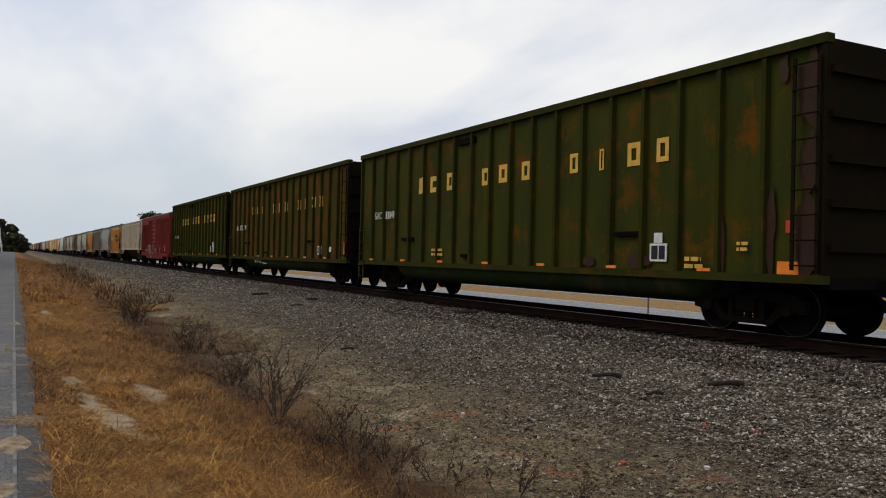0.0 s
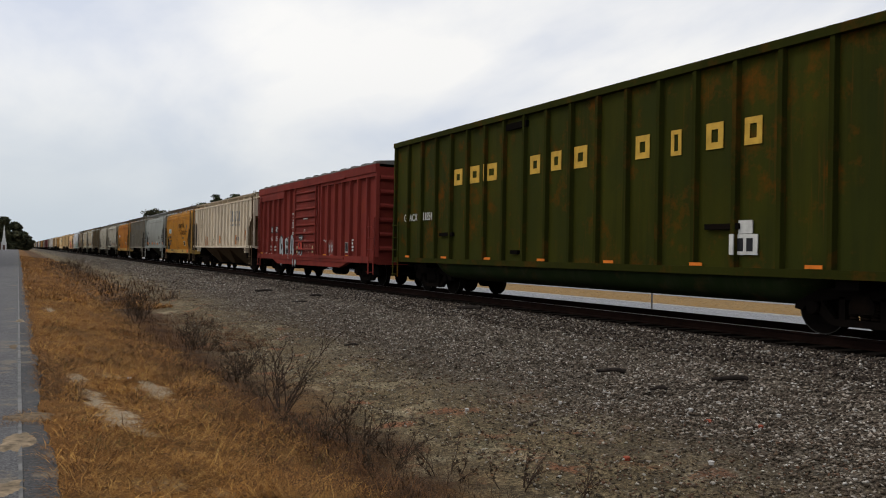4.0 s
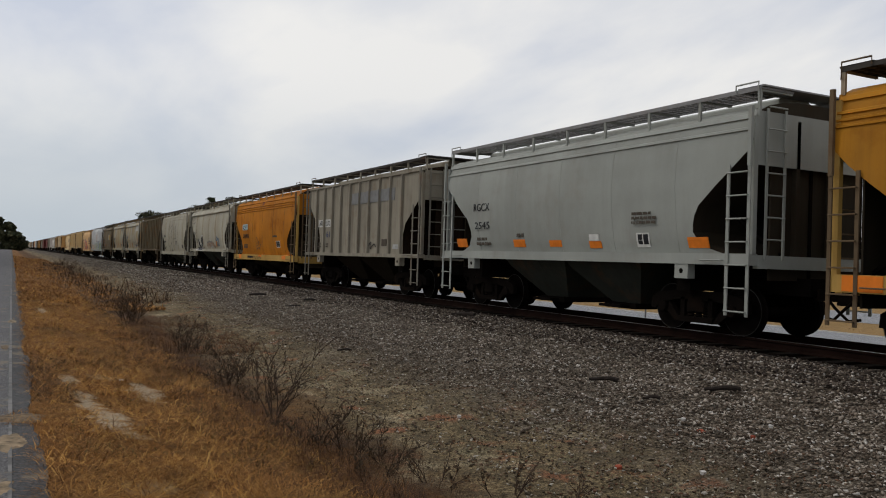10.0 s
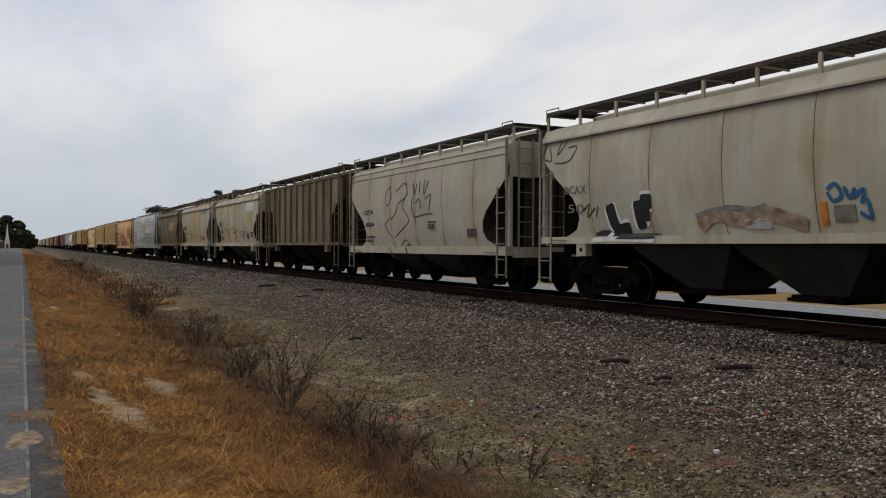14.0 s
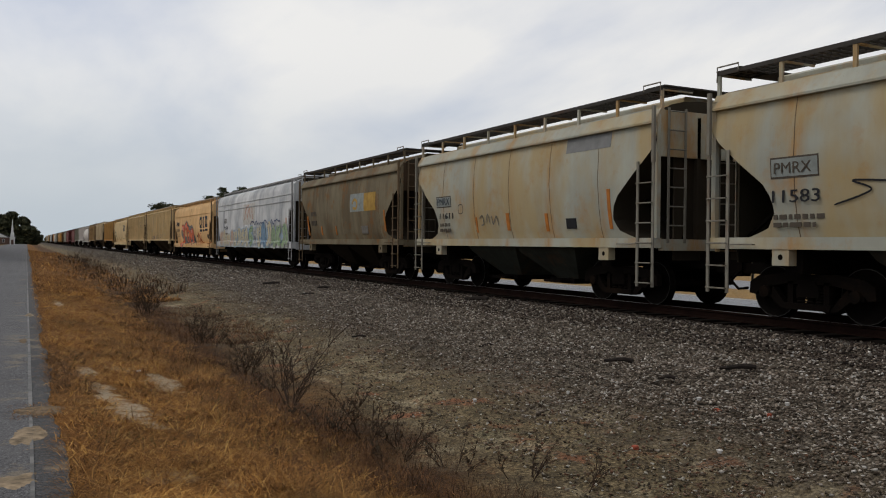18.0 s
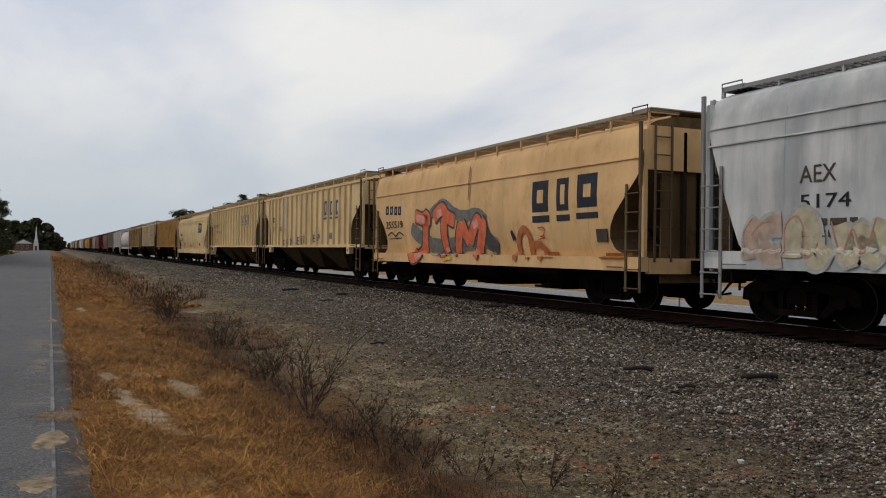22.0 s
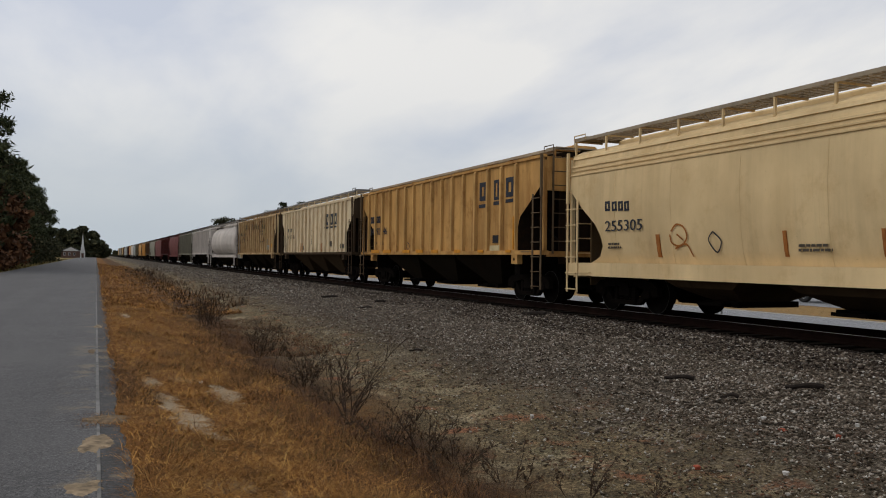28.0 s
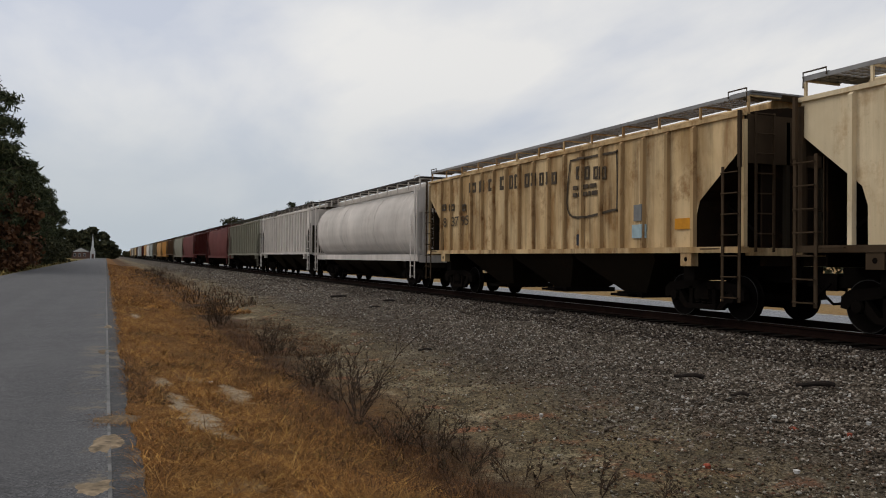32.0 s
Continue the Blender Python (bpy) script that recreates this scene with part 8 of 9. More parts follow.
spray(H23, 0.06, D_FADEINK, "sprayed_line", (-1.89, 3.77), (-3.84, 3.76), (-4.00, 3.68), (-4.02, 2.47), (-3.85, 2.39), (-1.88, 2.37), (-1.89, 3.77))
block(H23, -2.18, -2.45, 3.26, 3.59, D_FADEINK)
block(H23, -2.59, -2.80, 3.22, 3.55, D_FADEINK)
block(H23, -3.00, -3.21, 3.19, 3.51, D_FADEINK)
block(H23, -3.36, -3.56, 3.16, 3.47, D_FADEINK)
fine_print(H23, -2.04, 2.99, 1.69, 0.108, 2, D_FADEINK)
plate(H23, -4.70, -5.11, 2.09, 2.46, D_GREYPATCH, "data_panel")
plate(H23, -4.64, -5.17, 1.70, 2.01, D_SKY, "label_plate")
plate(H23, -6.18, -6.73, 1.86, 2.09, D_AMBER, "reflector")
spray(H23, 0.14, D_INK, "sprayed_line", (-2.31, 1.85), (-2.31, 1.56))
block(H23, 6.88, 6.56, 2.89, 3.13, D_FADEINK)
block(H23, 6.09, 5.79, 2.85, 3.09, D_FADEINK)
block(H23, 5.10, 4.82, 2.80, 3.03, D_FADEINK)
words(H23, "83795", 6.76, 2.32, 0.32, 1.67, D_FADEINK)


# sprayed shapes, no letters: hooks, arches and swirls in a unit square, u to the viewer's right
STROKES = [
    [((0.0, 0.05), (0.05, 0.75), (0.4, 1.0), (0.62, 0.6), (0.55, 0.1)), ((0.55, 0.1), (0.8, 0.0), (1.0, 0.35))],
    [((0.95, 0.95), (0.35, 0.9), (0.1, 0.5), (0.6, 0.45), (0.9, 0.2), (0.3, 0.0))],
    [((0.05, 0.0), (0.0, 0.6), (0.3, 1.0)), ((0.25, 0.55), (0.6, 0.85), (1.0, 0.9)), ((0.3, 0.4), (0.65, 0.1), (1.0, 0.15))],
    [((0.1, 0.95), (0.0, 0.4), (0.4, 0.0), (0.9, 0.1)), ((0.55, 0.95), (0.95, 0.7), (0.5, 0.5))],
    [((0.0, 0.2), (0.35, 0.05), (0.5, 0.5), (0.3, 0.95), (0.75, 1.0), (1.0, 0.4), (0.9, 0.0))],
    [((0.05, 0.9), (0.25, 0.1), (0.5, 0.7), (0.7, 0.1), (0.98, 0.95))],
]


def bubble(car, strokes, y, w, z0, z1, fill, edge, ink):
    """One sprayed shape: edge colour first, its fill over it, a thin dark line last."""
    lines = [[(y - u * w, z0 + v * (z1 - z0)) for u, v in st] for st in strokes]
    for st in lines:
        spray(car, 0.46, edge, "sprayed_edge", *st)
    for st in lines:
        spray(car, 0.33, fill, "sprayed_shape", *st)
    for st in lines[:2]:
        spray(car, 0.035, ink, "sprayed_line", *[(q + 0.17, v + 0.04) for q, v in st])


def colour_band(car, seed):
    """A worn band of sprayed shapes along the lower half: pale at one end, blue and green at the other."""
    rng = random.Random(seed)
    grey, cream, sky = decal("band_grey", (0.44, 0.43, 0.39), 0.4), decal("band_cream", (0.52, 0.46, 0.32), 0.4), decal("band_pale_blue", (0.33, 0.42, 0.50), 0.4)
    salmon, blue, green = decal("band_salmon", (0.47, 0.35, 0.27), 0.4), decal("band_blue", (0.17, 0.27, 0.36), 0.4), decal("band_green", (0.28, 0.37, 0.22), 0.4)
    y = 4.4
    while y > -7.0:
        end = max(-7.3, y - rng.uniform(1.4, 2.4))
        spray(car, 0.80, sky, "sprayed_backdrop", (y + 0.2, 1.50), ((y + end) / 2, 1.60 + 0.14 * rng.random()), (end, 1.50))
        y = end
    y, k = 7.35, 0
    while y > -7.2:
        w = rng.uniform(0.62, 0.86)
        if y > 4.4:
            fill, edge, ink, top = rng.choice((salmon, cream)), grey, D_SALMON, 1.78
        elif y > -1.0:
            fill, edge, ink, top = rng.choice((cream, cream, cream, green)), sky, D_BLUEINK, 1.95
        elif y > -5.0:
            fill, edge, ink, top = rng.choice((cream, blue, cream, grey)), sky, D_NAVY, 2.08
        else:
            fill, edge, ink, top = rng.choice((green, blue)), grey, D_NAVY, 2.00
        bubble(car, STROKES[(k * 5 + 1) % 6 if rng.random() < 0.5 else rng.randrange(6)], y, w, 1.16, top + rng.uniform(-0.08, 0.08), fill, edge, ink)
        y, k = y - w - 0.22, k + 1
    for a, b in ((-0.6, -2.4), (-2.5, -4.2), (-4.9, -6.6)):
        n = 9
        spray(car, 0.06, D_NAVY, "sprayed_line", *[(a + (b - a) * i / n, 2.26 + rng.uniform(-0.08, 0.16)) for i in range(n + 1)])


colour_band(H16, 4)
words(H19, "25", 6.24, 2.34, 0.23, 0.32, D_INK)
words(H19, "19", 5.47, 2.34, 0.21, 0.28, D_INK)
words(H19, "16", 4.66, 2.35, 0.20, 0.25, D_INK)
words(H19, "LD LMT", 6.27, 1.87, 0.08, 0.37, D_FADEGREY)
words(H19, "LT WT", 6.28, 1.71, 0.08, 0.30, D_FADEGREY)
words(H19, "205500", 5.50, 1.87, 0.08, 0.42, D_FADEGREY)
words(H19, "60500", 5.43, 1.71, 0.07, 0.35, D_FADEGREY)
block(H19, 6.30, 6.12, 2.79, 3.02, D_INK)
block(H19, 6.08, 5.90, 2.77, 3.01, D_INK)
block(H19, 5.50, 5.34, 2.79, 3.03, D_INK)
block(H19, 5.30, 5.15, 2.78, 3.02, D_INK)
plate(H19, 7.05, 6.92, 1.58, 2.49, D_AMBER, "reflector")
plate(H19, 4.34, 4.22, 1.57, 2.03, D_AMBER, "reflector")
words(BX, "LD", 5.80, 1.38, 0.09, 0.13, D_WHITEF)
words(BX, "LT", 5.80, 1.23, 0.08, 0.12, D_WHITEF)
plate(BX, 7.66, 7.20, 1.00, 1.12, D_AMBER, "reflector")
plate(BX, 6.89, 6.79, 1.04, 1.12, D_WHITEF, "reflector")
plate(BX, 6.78, 6.57, 1.04, 1.12, D_RED, "reflector")
plate(BX, 6.56, 6.46, 1.05, 1.13, D_WHITEF, "reflector")
plate(BX, 5.98, 5.89, 1.01, 1.10, D_WHITEF, "reflector")
plate(BX, 5.87, 5.68, 1.02, 1.10, D_RED, "reflector")
plate(BX, 5.64, 5.55, 1.02, 1.11, D_WHITEF, "reflector")
plate(BX, -2.11, -2.59, 0.97, 1.09, D_AMBER, "reflector")
plate(BX, -3.06, -3.33, 1.00, 1.11, D_RED, "reflector")
plate(BX, 2.34, 1.87, 0.98, 1.10, D_AMBER, "reflector")
words(BX, "LMT", 5.63, 1.38, 0.09, 0.16, D_WHITEF)
words(BX, "WT", 5.63, 1.23, 0.08, 0.12, D_WHITEF)
fine_print(BX, 5.00, 1.38, 0.40, 0.08, 1, D_WHITEF)
fine_print(BX, 5.00, 1.23, 0.34, 0.08, 1, D_WHITEF)
# more of the silver letters on the boxcar
for w_, m_ in ((0.22, D_BLACK), (0.14, D_SILVER)):
    spray(BX, w_, m_, "sprayed_letter", (3.62, 1.00), (3.60, 1.45), (3.66, 1.82))
    spray(BX, w_, m_, "sprayed_letter", (3.15, 1.02), (3.12, 1.40), (3.18, 1.78))
    spray(BX, w_, m_, "sprayed_letter", (3.12, 1.76), (2.92, 1.74), (2.78, 1.70))
    spray(BX, w_, m_, "sprayed_letter", (3.10, 1.40), (2.90, 1.42), (2.78, 1.38))
    spray(BX, w_, m_, "sprayed_letter", (3.12, 1.04), (2.90, 1.02), (2.72, 1.06))
    spray(BX, w_, m_, "sprayed_letter", (2.36, 1.00), (2.30, 1.50), (2.20, 1.88), (1.95, 1.70), (1.86, 1.30), (2.02, 1.04))

# ---- verge, ballast stones, shrubs, trees and far things ----
def raw_mesh(name, verts, tris, mat):
    """A triangle mesh straight from arrays."""
    me = bpy.data.meshes.new(name)
    n, k = len(verts), len(tris)
    me.vertices.add(n)
    me.vertices.foreach_set("co", np.ascontiguousarray(verts, dtype=np.float32).ravel())
    me.loops.add(3 * k)
    me.loops.foreach_set("vertex_index", np.ascontiguousarray(tris, dtype=np.int32).ravel())
    me.polygons.add(k)
    me.polygons.foreach_set("loop_start", np.arange(0, 3 * k, 3, dtype=np.int32))
    me.update(calc_edges=True)
    me.materials.append(mat)
    return me


def island_mat(name, stops, rough=0.9, fine=0.0, dust=None):
    """A colour for each loose piece, between the stops."""
    m, nt, b = nodes_of(name)
    g = node(nt, "ShaderNodeNewGeometry")
    r = nt.nodes.new("ShaderNodeValToRGB")
    els = r.color_ramp.elements
    while len(els) < len(stops):
        els.new(0.5)
    for e, (p, c) in zip(els, stops):
        e.position, e.color = p, c4(c)
    nt.links.new(g.outputs["Random Per Island"], r.inputs[0])
    col = r.outputs[0]
    if fine:
        p = node(nt, "ShaderNodeTexCoord").outputs["Object"]
        tone = ramp(nt, noise_tex(nt, p, fine, 6, 0.65), 0.3, 0.7, 0.45, 1.4)
        col = blend(nt, 1.0, col, node(nt, "ShaderNodeCombineXYZ", {0: tone, 1: tone, 2: tone}).outputs[0], "MULTIPLY")
    if dust:
        # brown dust lies in drifts, most of it low on the slope
        p = node(nt, "ShaderNodeTexCoord").outputs["Object"]
        x = node(nt, "ShaderNodeSeparateXYZ", {0: p}).outputs["X"]
        low = ramp(nt, x, 6.0, 8.6, 0.75, 0.0)
        drift = ramp(nt, noise_tex(nt, p, 0.6, 5, 0.6), 0.50, 0.68, 0.0, 0.55)
        far = node(nt, "ShaderNodeMath", {0: low, 1: drift}, operation="MAXIMUM").outputs[0]
        col = blend(nt, far, col, blend(nt, 0.55, c4(dust), col))
    nt.links.new(col, b.inputs["Base Color"])
    b.inputs["Roughness"].default_value = rough
    b.inputs["Specular IOR Level"].default_value = 0.2
    return m


ground_zs = np.array([p[1] for p in PROFILE])
ground_xs = np.array([p[0] for p in PROFILE])


def floor_at(x, y):
    return np.array([ground_z(a) + relief(a, b) for a, b in zip(x, y)])


def stones(name, n, x0, x1, y0, y1, r0, r1, mat, seed, thin=None):
    """Crushed stone: squashed eight-sided lumps, half sunk in the slope."""
    rng = np.random.default_rng(seed)
    x, y = rng.uniform(x0, x1, n), y0 + (y1 - y0) * rng.uniform(0, 1, n) ** 1.75
    if thin:
        keep = rng.uniform(0, 1, n) < np.clip((x + 0.5 * np.sin(1.3 * y + 0.7 * x) - thin[0]) / (thin[1] - thin[0]), 0.05, 1)
        x, y = x[keep], y[keep]
    n = len(x)
    base = np.array([(1, 0, 0), (-1, 0, 0), (0, 1, 0), (0, -1, 0), (0, 0, 1), (0, 0, -1)], float)
    tri = np.array([(0, 2, 4), (2, 1, 4), (1, 3, 4), (3, 0, 4), (2, 0, 5), (1, 2, 5), (3, 1, 5), (0, 3, 5)])
    sz = rng.uniform(r0, r1, (n, 1, 1)) * rng.uniform(0.55, 1.25, (n, 1, 3))
    v = (base[None] + rng.normal(0, 0.36, (n, 6, 3))) * sz
    q = rng.normal(0, 1, (n, 4))
    q /= np.linalg.norm(q, axis=1, keepdims=True)
    w, a, b, c = q.T
    R = np.stack([np.stack([1 - 2 * (b * b + c * c), 2 * (a * b - c * w), 2 * (a * c + b * w)], -1), np.stack([2 * (a * b + c * w), 1 - 2 * (a * a + c * c), 2 * (b * c - a * w)], -1), np.stack([2 * (a * c - b * w), 2 * (b * c + a * w), 1 - 2 * (a * a + b * b)], -1)], 1)
    v = np.einsum("nij,nkj->nki", R, v)
    v[:, :, 2] *= 0.62
    z = floor_at(x, y) + sz[:, 0, 2] * rng.uniform(0.1, 0.9, n)
    v += np.stack([x, y, z], -1)[:, None, :]
    t = tri[None] + (np.arange(n) * 6)[:, None, None]
    return new(name, raw_mesh(name, v.reshape(-1, 3), t.reshape(-1, 3), mat))


STONE = island_mat("crushed_stone", [(0.0, (0.030, 0.022, 0.016)), (0.32, (0.098, 0.073, 0.053)), (0.72, (0.262, 0.214, 0.166)), (0.92, (0.47, 0.42, 0.355)), (1.0, (0.62, 0.59, 0.54))], 0.85, 30.0, dust=(0.085, 0.060, 0.037))
STONE_BROWN = island_mat("dusty_brown_stone", [(0.0, (0.013, 0.009, 0.007)), (0.5, (0.048, 0.034, 0.025)), (0.9, (0.115, 0.092, 0.070)), (1.0, (0.27, 0.25, 0.22))], 0.9, 30.0)
STONE_SAND = island_mat("sandy_gravel", [(0.0, (0.045, 0.035, 0.023)), (0.45, (0.11, 0.086, 0.056)), (0.62, (0.14, 0.070, 0.042)), (0.85, (0.22, 0.185, 0.135)), (1.0, (0.46, 0.43, 0.36))], 0.9, 30.0)
tagged(stones("ballast_stones", 106000, 5.0, 11.1, 3.7, 40.0, 0.012, 0.027, STONE, 3, (5.2, 7.0)), "grey crushed stone ballast", "ballast", kind="stuff")
tagged(stones("far_ballast_stones", 13000, 5.6, 10.9, 38.0, 120.0, 0.026, 0.050, STONE, 9, (5.4, 7.0)), "grey ballast far along the line", "ballast", kind="stuff")
tagged(stones("track_bed_stones", 22000, 9.4, 11.5, 6.0, 55.0, 0.016, 0.036, STONE_BROWN, 5), "brown dusty ballast beside the rails", "ballast", kind="stuff")
tagged(stones("loose_gravel", 13000, 3.9, 6.8, 4.6, 26.0, 0.007, 0.021, STONE_SAND, 7), "scattered gravel on sandy soil", "gravel", kind="stuff")


def blades(name, n, x0, x1, y0, y1, l0, l1, w, mat, seed, up=0.45, bias=0.25):
    """Dry grass: thin bent blades, most of them laid over by the weather."""
    rng = np.random.default_rng(seed)
    x, y = rng.uniform(x0, x1, n), y0 + (y1 - y0) * rng.uniform(0, 1, n) ** 1.9
    lump = np.array([noise.noise((a * 1.3, b * 1.1, 5.5)) for a, b in zip(x, y)])
    keep = rng.uniform(-0.9, 0.6, n) < lump + bias
    for bx, by, rx, ry in BARE:
        d = np.hypot((x - bx) / rx, (y - by) / ry)
        near = np.flatnonzero(d < 2.4)
        for q in near:
            d[q] += 0.9 * noise.noise((x[q] * 5.0, y[q] * 2.6, 2.2))
        keep &= (d > 1.3) | (rng.uniform(0, 1, len(x)) < 0.12 + 0.5 * np.clip(d, 0, 2) ** 2)
    x, y, lump = x[keep], y[keep], lump[keep]
    n = len(x)
    ang = rng.uniform(0, 2 * np.pi, n)
    ln = rng.uniform(l0, l1, n) * (1 + 0.5 * lump)
    rise = rng.uniform(0.08, up, n)
    d = np.stack([np.cos(ang), np.sin(ang), np.zeros(n)], -1)
    s = np.stack([-np.sin(ang), np.cos(ang), np.zeros(n)], -1) * (w * rng.uniform(0.6, 1.4, n) * (1 + 0.035 * y))[:, None]
    p0 = np.stack([x, y, floor_at(x, y) - 0.01], -1)
    upv = np.array([0, 0, 1.0])
    p1 = p0 + d * (ln * 0.45)[:, None] + upv * (ln * rise)[:, None]
    p2 = p0 + d * ln[:, None] + upv * (ln * rise * rng.uniform(0.3, 1.5, n))[:, None]
    v = np.stack([p0 - s, p0 + s, p1 - s * 0.8, p1 + s * 0.8, p2], 1)
    t = np.array([(0, 1, 3), (0, 3, 2), (2, 3, 4)])[None] + (np.arange(n) * 5)[:, None, None]
    return new(name, raw_mesh(name, v.reshape(-1, 3), t.reshape(-1, 3), mat))


STRAW = island_mat("dry_straw_grass", [(0.0, (0.042, 0.015, 0.003)), (0.34, (0.145, 0.057, 0.010)), (0.72, (0.295, 0.132, 0.026)), (1.0, (0.53, 0.29, 0.08))], 0.9, 1.0)
WEED = island_mat("brown_dead_weeds", [(0.0, (0.026, 0.015, 0.009)), (0.6, (0.074, 0.041, 0.020)), (1.0, (0.15, 0.088, 0.040))], 0.9, 2.0)
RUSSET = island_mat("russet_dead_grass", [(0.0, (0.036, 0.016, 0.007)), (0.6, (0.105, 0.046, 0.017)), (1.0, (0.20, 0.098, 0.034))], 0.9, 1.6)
GREENISH = island_mat("faded_green_grass", [(0.0, (0.06, 0.052, 0.016)), (0.6, (0.13, 0.105, 0.032)), (1.0, (0.25, 0.17, 0.055))])
tagged(blades("dry_grass", 112000, 0.22, 2.50, 4.2, 42.0, 0.09, 0.26, 0.0017, STRAW, 11, 0.34), "golden dry matted roadside grass", "grass", kind="stuff")
tagged(blades("far_dry_grass", 26000, 0.30, 4.6, 28.0, 150.0, 0.16, 0.34, 0.0036, STRAW, 12), "golden dry grass down the verge", "grass", kind="stuff")
tagged(blades("dead_weeds", 20000, 2.25, 3.55, 5.0, 34.0, 0.06, 0.20, 0.0013, WEED, 13, 0.8, 0.10), "brown dead weeds along the ditch", "weeds", kind="stuff")
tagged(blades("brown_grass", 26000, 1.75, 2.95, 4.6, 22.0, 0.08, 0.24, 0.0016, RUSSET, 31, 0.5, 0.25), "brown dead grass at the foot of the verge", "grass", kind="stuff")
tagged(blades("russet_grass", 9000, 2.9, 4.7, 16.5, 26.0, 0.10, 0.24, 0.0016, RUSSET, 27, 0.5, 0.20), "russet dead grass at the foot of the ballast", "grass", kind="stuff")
tagged(blades("edge_litter", 5000, 0.22, 0.72, 9.3, 13.0, 0.06, 0.16, 0.0013, WEED, 28, 0.5, 0.35), "dark dead litter along the road edge", "weeds", kind="stuff")
tagged(blades("edge_tuft", 1600, -0.10, 0.42, 8.05, 8.75, 0.05, 0.15, 0.0012, STRAW, 29, 0.4, 0.45), "dry grass creeping over the road edge", "grass", kind="stuff")
tagged(blades("sparse_weeds", 9000, 3.3, 6.0, 4.5, 26.0, 0.04, 0.13, 0.0014, WEED, 17, 0.6, -0.35), "sparse withered weeds on sandy soil", "weeds", kind="stuff")


def clumps(name, n, x0, x1, y0, y1, l0, l1, w, mat, seed, per=22):
    """Grass growing in tufts: blades of one tuft spring from one root and fall outwards."""
    rng = np.random.default_rng(seed)
    cx, cy = rng.uniform(x0, x1, n), y0 + (y1 - y0) * rng.uniform(0, 1, n) ** 1.7
    size = rng.uniform(0.6, 1.3, n)
    for bx, by, rx, ry in BARE:
        keep = np.hypot((cx - bx) / rx, (cy - by) / ry) > 0.95
        cx, cy, size = cx[keep], cy[keep], size[keep]
    x, y, size = np.repeat(cx, per), np.repeat(cy, per), np.repeat(size, per)
    k = len(x)
    ang = rng.uniform(0, 2 * np.pi, k)
    ln = rng.uniform(l0, l1, k) * size
    d = np.stack([np.cos(ang), np.sin(ang), np.zeros(k)], -1)
    s = np.stack([-np.sin(ang), np.cos(ang), np.zeros(k)], -1) * (w * rng.uniform(0.6, 1.4, k) * (1 + 0.035 * y))[:, None]
    p0 = np.stack([x, y, np.repeat(floor_at(cx, cy), per) - 0.01], -1) + d * rng.uniform(0, 0.04, k)[:, None]
    upv = np.array([0, 0, 1.0])
    rise = rng.uniform(0.05, 0.55, k)
    p1 = p0 + d * (ln * 0.4)[:, None] + upv * (ln * rise * 0.4)[:, None]
    p2 = p0 + d * (ln * 0.9)[:, None] + upv * (ln * rise * rng.uniform(0.1, 0.9, k))[:, None]
    v = np.stack([p0 - s, p0 + s, p1 - s * 0.8, p1 + s * 0.8, p2], 1)
    t = np.array([(0, 1, 3), (0, 3, 2), (2, 3, 4)])[None] + (np.arange(k) * 5)[:, None, None]
    return new(name, raw_mesh(name, v.reshape(-1, 3), t.reshape(-1, 3), mat))


STRAW_TUFT = island_mat("golden_straw_tufts", [(0.0, (0.090, 0.036, 0.008)), (0.5, (0.31, 0.145, 0.030)), (1.0, (0.58, 0.34, 0.10))], 0.9, 1.0)
tagged(clumps("grass_tufts", 2400, 0.36, 2.60, 4.4, 34.0, 0.12, 0.34, 0.0016, STRAW_TUFT, 18, 18), "tufts of golden dry grass on the verge", "grass", kind="stuff")
tagged(blades("far_weeds", 5000, 3.0, 5.6, 32.0, 110.0, 0.15, 0.40, 0.0050, WEED, 19, 0.9, -0.2), "brown weeds far along the ditch", "weeds", kind="stuff")
tagged(blades("green_tufts", 2500, 0.5, 2.6, 7.0, 30.0, 0.06, 0.14, 0.0025, GREENISH, 14, 0.7), "faded green grass tufts", "grass", kind="stuff")
tagged(blades("far_side_grass", 14000, -22.0, -7.2, 40.0, 260.0, 0.25, 0.55, 0.010, GREENISH, 15, 0.8), "green and brown grass beyond the road", "grass", kind="stuff")
tagged(blades("median_grass", 9000, 29.2, 35.4, 10.0, 110.0, 0.12, 0.25, 0.003, STRAW, 16, 0.3), "dry grass on the highway median", "grass", kind="stuff")

# sand and soil washed over the road edge and bare in the grass
SAND = plain("pale_washed_sand", (0.20, 0.150, 0.095), 0.95, 0.0, 0.7, 9.0)
SANDDARK = plain("sandy_debris", (0.13, 0.092, 0.055), 0.95, 0.0, 0.5, 18.0)


def patch_mesh(cx, cy, rx, ry, h, mat, seed, base=None):
    s = Shape()
    n = 110
    rings = []
    for k, f in ((0, 1.0), (1, 0.72), (2, 0.35)):
        ring = []
        for i in range(n):
            a = 2 * math.pi * i / n
            q = f * (0.85 + 0.5 * noise.noise((math.cos(a) * 1.1 + seed, math.sin(a) * 1.1, seed * 0.37)) + 0.16 * noise.noise((math.cos(a) * 3.3 + seed, math.sin(a) * 3.3, seed)) + 0.10 * noise.noise((math.cos(a) * 11 + seed, math.sin(a) * 11, seed)))
            x, y = cx + rx * q * math.cos(a), cy + ry * q * math.sin(a)
            z = (base if base is not None else ground_z(x) + relief(x, y)) + h * (0.0, 0.8, 1.0)[k]
            ring.append((x, y, z + (-0.012 if k == 0 else 0.0)))
        rings.append(ring)
    s.rings(rings)
    return s


